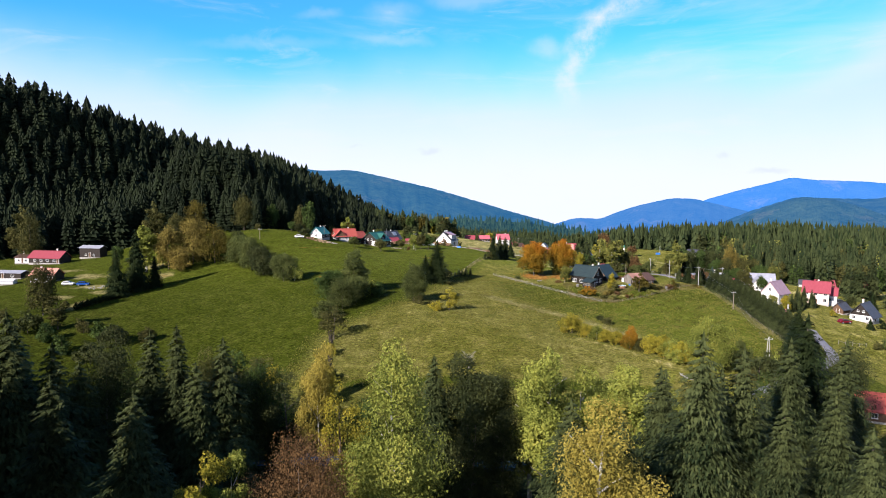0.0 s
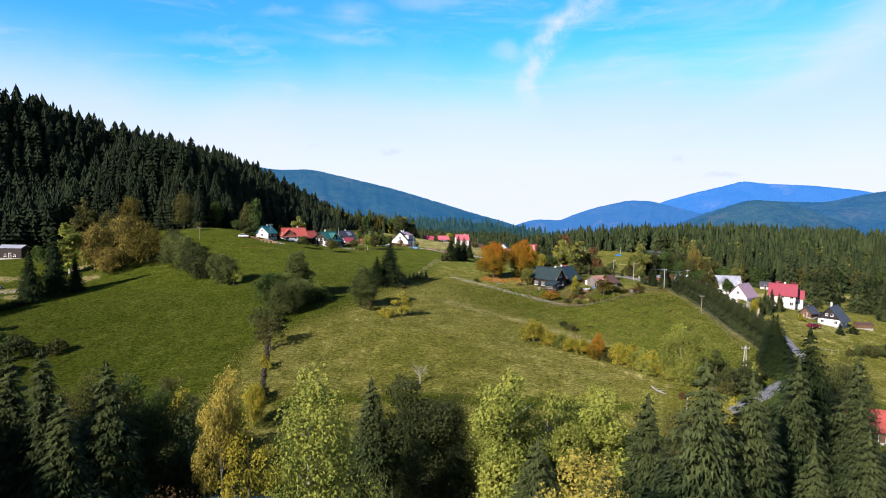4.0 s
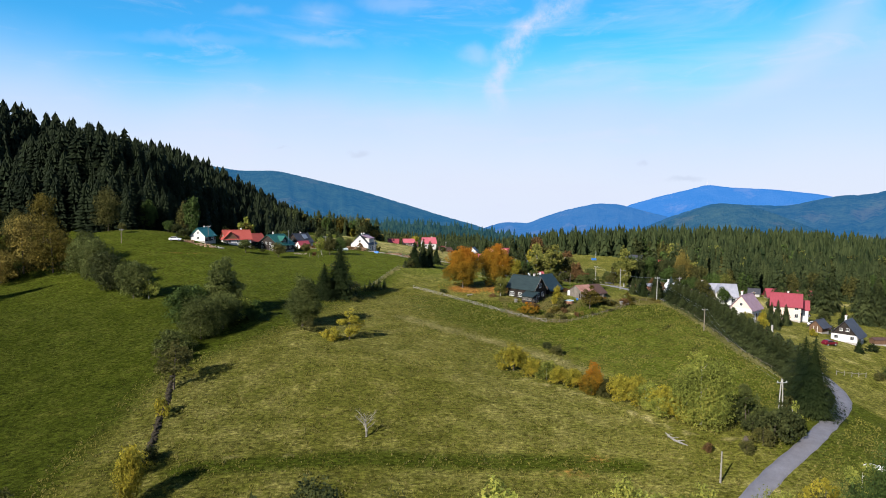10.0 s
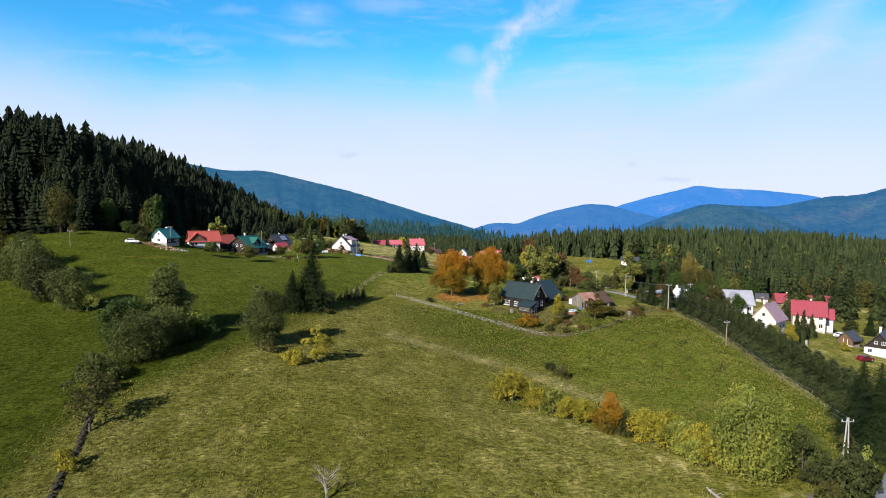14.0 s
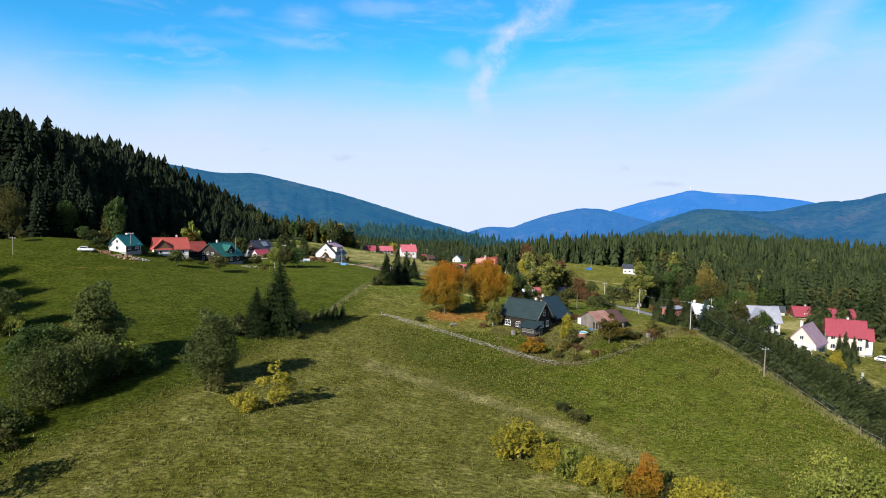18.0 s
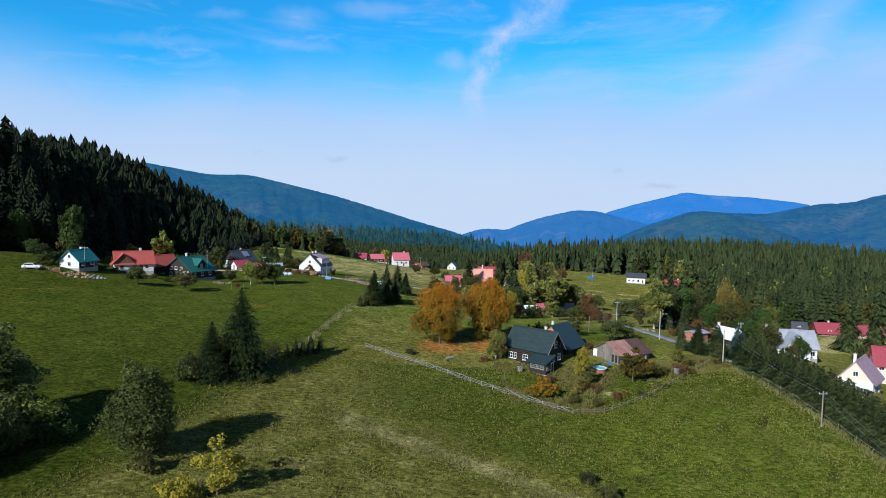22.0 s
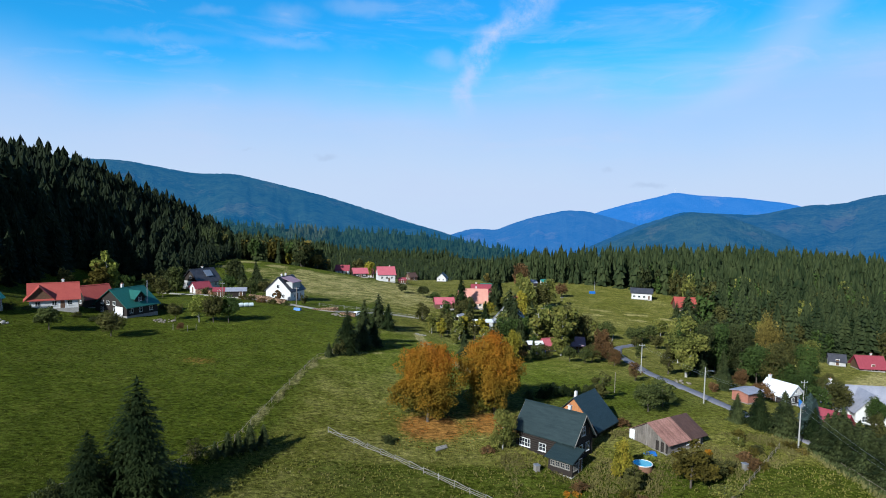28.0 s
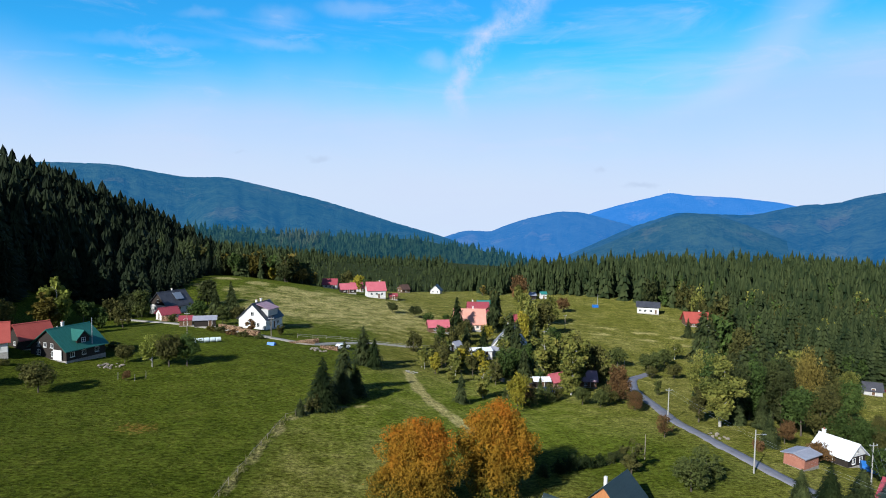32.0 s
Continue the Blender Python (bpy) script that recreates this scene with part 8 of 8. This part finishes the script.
for k, (x, y, h) in enumerate([(31, 339, 5.5), (33, 336, 4.5), (36, 341, 6.5), (39, 336, 6.0), (41.5, 342, 7.0), (44, 338, 6.0), (34, 346, 5.0), (47, 345, 6.5), (38, 348, 5.5)]):
    leafy(x, y, h, (LEAF_ASPEN, LEAF_YELLOW, LEAF_OLIVE)[k % 3], "aspen", 1.25, k % 3, 1100, 0.034, "slim yellowing sapling in the village gardens", group="garden saplings")
for k, (x, y, h, m) in enumerate([(47.5, 303, 9.0, LEAF_YELLOW), (51, 309, 5.0, LEAF_OLIVE), (57, 313, 4.2, LEAF_GREY), (60, 317, 4.6, LEAF_OLIVE), (54, 318, 3.6, LEAF_RUST), (48, 314, 3.0, LEAF_GREY)]):
    leafy(x, y, h, m, "full" if k == 0 else "mound", 0.7 if k == 0 else 1.1, k % 3, 2200, 0.030, "garden shrub tree on the village lawn", group="lawn trees")
# spruces at the corner of the pasture
for x, y, h, v in ((6.4, 288.6, 9.6, 4), (9.8, 294.5, 8.6, 2), (10.2, 302, 10.5, 1), (12.5, 299, 7, 4), (14.5, 331, 9.8, 2), (17.2, 329, 7.5, 4), (2.8, 283.5, 3.2, 2)):
    spruce(x, y, h, v, 1.2, "dark spruce at the corner of the pasture", "pasture corner spruces")
shrub(4.8, 286.2, 3.4, LEAF_OLIVE, 0.7, 2, 900, 0.05, "dry brownish shrub at the pasture corner")
# trees round the upper hamlet
for k, (x, y, h, m, s, w) in enumerate([(-44.5, 292.5, 5.8, LEAF_OLIVE, "round", 1.25), (-56.5, 291, 5.4, LEAF_GREY, "round", 1.25), (-31.0, 313.3, 7.0, LEAF_LIME, "round", 0.95), (-27.6, 313.5, 7.6, LEAF_OLIVE, "round", 1.0), (-24.0, 314, 7.0, LEAF_GREEN, "round", 1.0), (-32.7, 302.3, 2.4, LEAF_RUST, "round", 0.8),
                                        (-37.5, 316, 4.5, LEAF_OLIVE, "round", 1.0), (-62, 401, 10, LEAF_DARK, "full", 0.9), (-69, 396, 8, LEAF_OLIVE, "full", 0.9), (-76, 392, 8, LEAF_GREEN, "round", 0.9), (-44, 424, 11, LEAF_DARK, "full", 0.95), (-39, 386, 7, LEAF_GREEN, "round", 1.0), (-29, 376, 6, LEAF_GREY, "round", 1.0), (-25, 379, 6, LEAF_OLIVE, "round", 1.0),
                                        (-9, 358, 3.5, LEAF_OLIVE, "ragged", 1.2), (-18, 361, 4, LEAF_RUST, "ragged", 1.2), (-84, 299, 5, LEAF_DARK, "round", 1.0), (-88, 302, 5, LEAF_GREEN, "round", 1.0), (-100, 290, 4, LEAF_OLIVE, "round", 0.9), (-72.5, 365, 16.2, LEAF_LIME, "ash", 0.75), (-82.8, 314, 17.0, LEAF_GREEN, "full", 0.55), (-64, 372, 7, LEAF_GREEN, "full", 0.9), (-57, 372, 7, LEAF_OLIVE, "full", 0.9)]):
    leafy(x, y, h, m, s, w, k % 3, 2200, 0.034, "small garden tree of the upper hamlet", group="hamlet trees")
for x, y, h, v in ((-36.2, 401, 10.5, 1), (-32.8, 411, 11.5, 0), (-30.5, 404, 9, 2)):
    spruce(x, y, h, v, 1.15, "dark spruce by the farm lane", "farm lane spruces")


def far_copse():
    """Mixed trees round the far houses at the foot of the wood."""
    rng = np.random.default_rng(11)
    mats = (LEAF_OLIVE, LEAF_GREEN, LEAF_ASPEN, LEAF_YELLOW, LEAF_TAN)
    for k in range(54):
        x = rng.uniform(-75, 110)
        y = rng.uniform(515, 590) + max(0, -x) * 0.2
        if (-30 < x < -8 and y < 530) or (32 < x < 84 and y < 600):
            continue
        leafy(x, y, rng.uniform(7, 13), mats[rng.integers(5)], ("full", "round", "tall")[k % 3], 0.8 if k % 3 < 2 else 1.2, k % 3, 1100, 0.045, "far autumn tree at the foot of the wood", group="far village trees")
    P = np.column_stack([rng.uniform(-100, 110, 300), rng.uniform(530, 620, 300)])
    forest("far_spruces", rng, P[((P[:, 1] > 560) | (P[:, 0] < -55)) & ~((P[:, 0] > 15) & (P[:, 0] < 95) & (P[:, 1] < 606))], 7, 12, "scattered far spruces between the houses", None, 5, 6, 0.19)
    Q = np.column_stack([rng.uniform(-96, -14, 150), rng.uniform(505, 566, 150)])
    forest("ridge_spruces", rng, Q[Q[:, 1] > 506 + 0.18 * (Q[:, 0] + 96)], 12, 19, "spruces on the slope behind the ridge path", None, 10, 8, 0.18)
    for k in range(34):
        f = rng.random()
        x, y = -92 + 84 * f + rng.normal(0, 4), 512 + 8 * math.sin(f * 5) + rng.uniform(0, 26)
        leafy(x, y, rng.uniform(9, 16), (LEAF_OLIVE, LEAF_TAN, LEAF_DARK, LEAF_SHADE, LEAF_GREEN)[k % 5], ("full", "round")[k % 2], 0.85, k % 3, 900, 0.05, "autumn tree beside the ridge path", group="ridge path trees")


far_copse()

for k, (x, y, h, m) in enumerate([(-47, 387, 2.8, LEAF_OLIVE), (-42.5, 382.5, 2.4, LEAF_RUST), (-37.5, 377, 2.6, LEAF_OLIVE), (-28.5, 358.2, 2.0, LEAF_SHADE), (-25, 354.6, 2.2, LEAF_OLIVE), (-21.5, 351.4, 1.9, LEAF_RUST), (-18, 348.4, 2.0, LEAF_OLIVE), (-13.5, 347, 1.6, LEAF_GREY),
                                  (-44, 328, 2.4, LEAF_DARK), (-40.5, 326, 2.0, LEAF_OLIVE), (-57, 306, 1.6, LEAF_OLIVE), (-66.5, 303, 1.5, LEAF_GREY), (-69, 300, 2.0, LEAF_DARK), (-79.5, 293, 4.2, LEAF_DARK), (-53, 304.5, 1.6, LEAF_DARK)]):
    shrub(x, y, h, m, 1.25, k % 3, 900, 0.06, "ragged bush in the gardens of the hamlet", group="hamlet bushes")
leafy(-60, 399, 11, LEAF_GREY, "full", 0.75, 1, 3600, 0.026, "tall grey-green tree behind the farm lane")
leafy(-67, 404, 8.5, LEAF_DARK, "full", 0.8, 0, 3000, 0.028, "dark green tree behind the farm lane")

# ---- small things about the hamlet ----
BALE = surface("white_bale_wrap", (0.55, 0.62, 0.62), (0.75, 0.82, 0.80), 2, 0.4, 9, None, 0.02)
for k in range(5):
    x, y = -28.0 + k * 1.3, 337.2 + k * 0.7
    b = thing("silage_bale", pose(x, y, gz(x, y), 0, 0, 30), "round silage bale in pale green wrap", "bale", "silage bales")
    bm = tube([(-0.62, 0, 0.6), (-0.55, 0, 0.6), (0.55, 0, 0.6), (0.62, 0, 0.6)], [0.5, 0.62, 0.62, 0.5], 16)
    part("wrapped_roll", bm, BALE, b)


def woodpile(x, y, yaw, length, rows, label, seed=0):
    rng = random.Random(seed)
    ob = thing("woodpile", pose(x, y, gz(x, y), 0, 0, yaw), label, "woodpile")
    part("stack_core", box(-length / 2, -0.3, -0.6, length / 2, 0.3, rows * 0.24 - 0.1), BROWNWOOD, ob)
    for r in range(rows):
        for c in range(int(length / 0.5)):
            u = -length / 2 + 0.25 + c * 0.5
            part("log", tube([(u, -0.42 - rng.random() * 0.08, r * 0.25 + 0.1), (u, 0.42, r * 0.25 + 0.1)], [0.13 + rng.random() * 0.05, 0.15], 6), LOGWOOD if rng.random() < 0.7 else BROWNWOOD, ob)
    return ob


LOGWOOD = surface("cut_log_wood", (0.20, 0.12, 0.065), (0.46, 0.31, 0.19), 3, 0.9, 12, None, 0.02, per_object=0.25)
woodpile(-23.5, 360.5, -36, 9, 6, "long stacked firewood pile beside the white house", 1)
woodpile(-17.0, 353.5, -40, 8, 6, "stacked firewood pile beside the lane", 2)
woodpile(-45.0, 386, -25, 12, 6, "stacked firewood by the red garage", 3)
woodpile(-36.0, 379, -40, 8, 6, "stacked firewood along the farm lane", 4)
woodpile(-2.0, 346.5, 10, 7, 3, "loose pile of split logs", 5)
woodpile(-0.5, 350.5, 25, 6, 3, "loose pile of split logs and boards", 6)
woodpile(5.5, 343.5, -20, 5, 4, "loose pile of logs and rubble", 7)
woodpile(-76.8, 287.0, 5, 6, 3, "low heap of split logs before the teal-roofed house", 8)
tp = thing("blue_tarpaulin", pose(-9.3, 339.5, gz(-9.3, 339.5), 0, 0, -15), "heap under a bright blue tarpaulin", "tarpaulin")
part("sheet", prism([(-0.7, 0), (0.7, 0), (0.5, 0.6), (-0.3, 0.8)], -1.0, 1.0), BLUE, tp)
tp = thing("blue_crate", pose(146.0, 511.0, gz(146.0, 511.0)), "blue container at the foot of the mast", "container")
part("shell_box", box(-1.6, -0.8, -0.3, 1.6, 0.8, 1.4, 0.05), BLUE, tp)


DARKSTONE = surface("mossy_dark_stone", (0.016, 0.013, 0.008), (0.055, 0.045, 0.029), 2, 0.95, 9, None, 0.03, per_object=0.2)


def rubble(x, y, r, n, label, seed, mat=None):
    rng = np.random.default_rng(seed)
    ob = thing("stone_heap", pose(x, y, gz(x, y)), label, "stones")
    for k in range(n):
        a, d, s = rng.uniform(0, 6.28), r * rng.random() ** 0.5, rng.uniform(0.15, 0.42)
        bm = bmesh.new()
        bmesh.ops.create_icosphere(bm, subdivisions=1, radius=s)
        for v in bm.verts:
            v.co = Vector((v.co.x * rng.uniform(0.75, 1.35), v.co.y * rng.uniform(0.75, 1.3), v.co.z * rng.uniform(0.5, 0.9)))
        px, py = d * math.cos(a), d * math.sin(a)
        bmesh.ops.translate(bm, verts=bm.verts, vec=(px, py, gz(x + px, y + py) - gz(x, y) + s * 0.3))
        part("stone", bm, mat or STONE, ob)


def dry_wall(pts, label, width=1.1, seed=0):
    """A tumbled field-stone wall along a line: four stock stones laid in three courses."""
    rng = np.random.default_rng(seed)
    stock = []
    for q in range(4):
        bm = bmesh.new()
        bmesh.ops.create_icosphere(bm, subdivisions=1, radius=0.27)
        for v in bm.verts:
            v.co = Vector((v.co.x * rng.uniform(0.8, 1.4), v.co.y * rng.uniform(0.7, 1.2), v.co.z * rng.uniform(0.55, 0.85)))
        me = bpy.data.meshes.new("stone")
        bm.to_mesh(me)
        bm.free()
        me.materials.append(DARKSTONE)
        stock.append(me)
    x0, y0 = pts[0]
    ob = thing("stone_wall", pose(x0, y0, gz(x0, y0)), label, "wall")
    for k, p in enumerate(along(pts, 0.30)):
        for side, lift in ((-0.5, 0.05), (0.5, 0.05), (0.0, 0.30)):
            if rng.random() < 0.16:
                continue
            x, y = p.x + width * (side * 0.8 + rng.normal(0, 0.12)), p.y + rng.normal(0, 0.14)
            st = part("stone", stock[int(rng.integers(4))], None, ob)
            st.matrix_local = pose(x - x0, y - y0, gz(x, y) - gz(x0, y0) + lift + rng.normal(0, 0.05), rng.uniform(-15, 15), rng.uniform(-15, 15), rng.uniform(0, 360)) @ Matrix.Scale(rng.uniform(0.75, 1.25), 4)


dry_wall([(-41.0, 166.5), (-39.9, 161.5), (-38.6, 156.6), (-37.7, 150.4), (-36.8, 146.0), (-36.1, 142.3), (-35.6, 138.0)], "long tumbled wall of dark field stones in grass", 0.7, 20)
driftwood = thing("fallen_branch", pose(43.0, 143.8, gz(43.0, 143.8), 0, 0, -72), "pale barkless fallen branch lying in the grass", "log")
part("log", tube([(-2.0, 0, 0.55), (-1.2, 0.05, 0.24), (0.2, -0.1, 0.10), (1.8, 0.12, 0.08), (2.5, 0.4, 0.05)], [0.07, 0.16, 0.17, 0.13, 0.05], 8), STONE, driftwood)
for k in range(6):
    part("branch", tube([(-1.7 + 0.6 * k, 0, 0.2), (-1.5 + 0.62 * k, 0.5 * (-1) ** k, 0.45 - 0.04 * k), (-1.2 + 0.66 * k, 0.8 * (-1) ** k, 0.35)], [0.07, 0.05, 0.015], 6), STONE, driftwood)
shrub(34.2, 192.4, 1.9, LEAF_DARK, 1.1, 1, 1200, 0.05, "dark low bush on the meadow slope")
rubble(-134.5, 220.5, 3.0, 26, "heap of pale stones at the garden edge", 3)
rubble(-70.0, 287.8, 3.6, 80, "heap of rubble and boards before the house", 4, LOGWOOD)
rubble(-66.0, 289.5, 2.4, 26, "heap of pale stones before the house", 14)
rubble(-39.5, 313.0, 2.5, 22, "pile of stones beside the garden", 5, POLEWOOD)
rubble(3.0, 340.0, 2.4, 20, "brown stones and boards by the lane", 6, POLEWOOD)
rubble(83.0, 284.5, 2.5, 16, "heap of branches and stones beside the lane", 7, POLEWOOD)
rubble(27.0, 331.5, 1.4, 12, "pale heap at the end of the garden track", 8)
bench = thing("log_heap", pose(21.5, 239.5, gz(21.5, 239.5), 0, 0, 30), "few weathered logs lying in the grass", "logs")
for k in range(5):
    part("log", tube([(-1.2 + 0.2 * k, -0.5 + 0.25 * k, 0.12), (1.0 + 0.1 * k, -0.4 + 0.22 * k, 0.16 + 0.08 * (k % 2))], [0.11, 0.09], 7), GREYWOOD, bench)
for k in range(14):
    x, y = 55.0 + 2.2 * math.cos(k * 2.4) * (k / 9), 338.0 - k * 0.55
    fx = thing("plank_stack", pose(x - 6 + k * 0.8, y, gz(x - 6 + k * 0.8, y), 0, 0, k * 37), "stacked grey boards and clutter behind the sheds", "planks", "garden clutter")
    part("board", box(-1.0, -0.2, -0.1, 1.0, 0.2, 0.5 + 0.1 * (k % 4), 0.02), GREYWOOD, fx)
for k, (x, y) in enumerate([(-31, 302), (-34.5, 303), (-29.5, 304)]):
    st = thing("stake", pose(x, y, gz(x, y)), "pale wooden stake guarding a sapling", "stake", "sapling stakes")
    part("shaft", tube([(0, 0, -0.3), (0.03, 0, 1.5)], [0.05, 0.045], 6), GREYWOOD, st)


# ---- grass ----
def tufts(name, rng, P, lo, hi, mat, label, blades=5, lean=0.5, spread=0.16):
    n = len(P)
    H = rng.uniform(lo, hi, n)
    V, F = [], []
    for k in range(blades):
        a = rng.uniform(0, 6.28, n)
        off = np.column_stack([np.cos(a), np.sin(a), np.zeros(n)])
        side = np.column_stack([-np.sin(a), np.cos(a), np.zeros(n)]) * (0.035 + 0.045 * rng.random(n))[:, None]
        base = P + off * (spread * rng.random(n))[:, None]
        tip = base + off * (H * lean * rng.random(n))[:, None] + np.array([0, 0, 1]) * (H * rng.uniform(0.6, 1.0, n))[:, None]
        b = k * n * 3
        V.append(np.stack([base - side, base + side, tip], 1).reshape(-1, 3))
        F.append(b + np.arange(n * 3).reshape(n, 3))
    return tagged(new(name, mesh_np(name, np.concatenate(V), np.concatenate(F), mat)), label, "grass", kind="stuff")


GRASS_DRY = foliage("dry_grass", (0.14, 0.138, 0.046), (0.31, 0.285, 0.112), big=0.1, glow=0.2)
GRASS_TAN = foliage("faded_grass", (0.135, 0.122, 0.036), (0.31, 0.27, 0.098), big=0.1, glow=0.2)
GRASS_OLIVE = foliage("meadow_grass", (0.120, 0.116, 0.020), (0.300, 0.268, 0.066), big=0.08, glow=0.2)
GRASS_DARK = foliage("tussock_grass", (0.022, 0.028, 0.006), (0.070, 0.076, 0.016), big=0.3, glow=0.2)
GRASS_LUSH = foliage("lush_grass", (0.046, 0.058, 0.007), (0.158, 0.160, 0.027), big=0.08, glow=0.2)


def meadow():
    rng = np.random.default_rng(21)

    def lay(n, x0, x1, y0, y1, keep):
        P = np.column_stack([rng.uniform(x0, x1, n), rng.uniform(y0, y1, n)])
        P = P[keep(P[:, 0], P[:, 1])]
        return np.column_stack([P, ground(P[:, 0], P[:, 1]) - 0.02])

    clump = lambda x, y: np.sin(x * 0.35 + 2 * np.sin(y * 0.13)) + np.sin(y * 0.41 + 1.7 * np.sin(x * 0.17)) + rng.normal(0, 0.5, len(x))
    road = lambda x, y: (near_line(x, y, LANE, 2.3) == 0) & (near_line(x, y, LOWER_LANE, 2.4) == 0)
    tufts("bank_grass", rng, lay(20000, -10, 46, 168, 216, lambda x, y: near_line(x, y, BANK, 5.4) > rng.random(len(x)) ** 0.6 * 0.95), 0.16, 0.42, GRASS_DRY, "tall straw-coloured grass on the bank")
    tufts("meadow_grass", rng, lay(95000, -55, 84, 106, 242, lambda x, y: (clump(x, y) * 0.4 + rng.normal(0, 1, len(x)) > -0.4) & (lushness(x, y) < 0.75) & road(x, y)), 0.15, 0.36, GRASS_OLIVE, "rough olive meadow grass in tufts", 3)
    tufts("meadow_dry_grass", rng, lay(17000, -50, 80, 106, 236, lambda x, y: (clump(x + 40, y) * 0.4 + rng.normal(0, 1, len(x)) > 0.3) & (lushness(x, y) < 0.8) & road(x, y)), 0.2, 0.48, GRASS_TAN, "scattered dry grass stalks in the meadow", 4)
    tufts("dark_tussocks", rng, lay(26000, 34, 84, 184, 238, lambda x, y: (np.sin(x * 0.9 + 2 * np.sin(y * 0.37)) + np.sin(y * 0.75 + 1.7 * np.sin(x * 0.31)) + rng.normal(0, 0.25, len(x)) > 1.45) & road(x, y)), 0.12, 0.30, GRASS_DARK, "dark green tussocks on the slope", 4)
    tufts("pasture_grass", rng, lay(60000, -110, 10, 130, 330, lambda x, y: (clump(x, y) * 0.3 + rng.normal(0, 1, len(x)) > 0.2) & (lushness(x, y) > 0.6)), 0.08, 0.24, GRASS_LUSH, "short green pasture grass in tufts", 4)
    tufts("fence_grass", rng, lay(11000, -26, 12, 218, 296, lambda x, y: near_line(x, y, [(-24, 222), (-15, 228), (-8, 238), (-5.6, 250), (-2.5, 266), (0.5, 281), (8, 290)], 1.0) > rng.random(len(x)) * 0.8), 0.25, 0.6, GRASS_DRY, "long dry grass along the pasture fence")
    tufts("hedge_grass", rng, lay(6000, 76, 86, 172, 244, lambda x, y: near_line(x, y, [(82, 240), (83.4, 222), (82.5, 205), (81.5, 190), (82.5, 176)], 2.2) > rng.random(len(x)) * 0.8), 0.3, 0.8, GRASS_DRY, "long dry grass along the hedge")
    tufts("garden_grass", rng, lay(22000, 30, 82, 214, 246, lambda x, y: (clump(x, y) > 0.0) & (y > 215 + 0.66 * np.maximum(0, x - 44))), 0.2, 0.6, GRASS_TAN, "rough uncut garden grass", 4)
    L = lay(9000, 10, 42, 238, 262, lambda x, y: np.exp(-((x - 21) ** 2 + (y - 247) ** 2) / 34) + np.exp(-((x - 32) ** 2 + (y - 250) ** 2) / 30) > rng.random(len(x)))
    tufts("fallen_leaves", rng, L, 0.03, 0.10, LEAF_ORANGE, "orange fallen maple leaves on the grass", 2, 2.0, 0.2)


meadow()
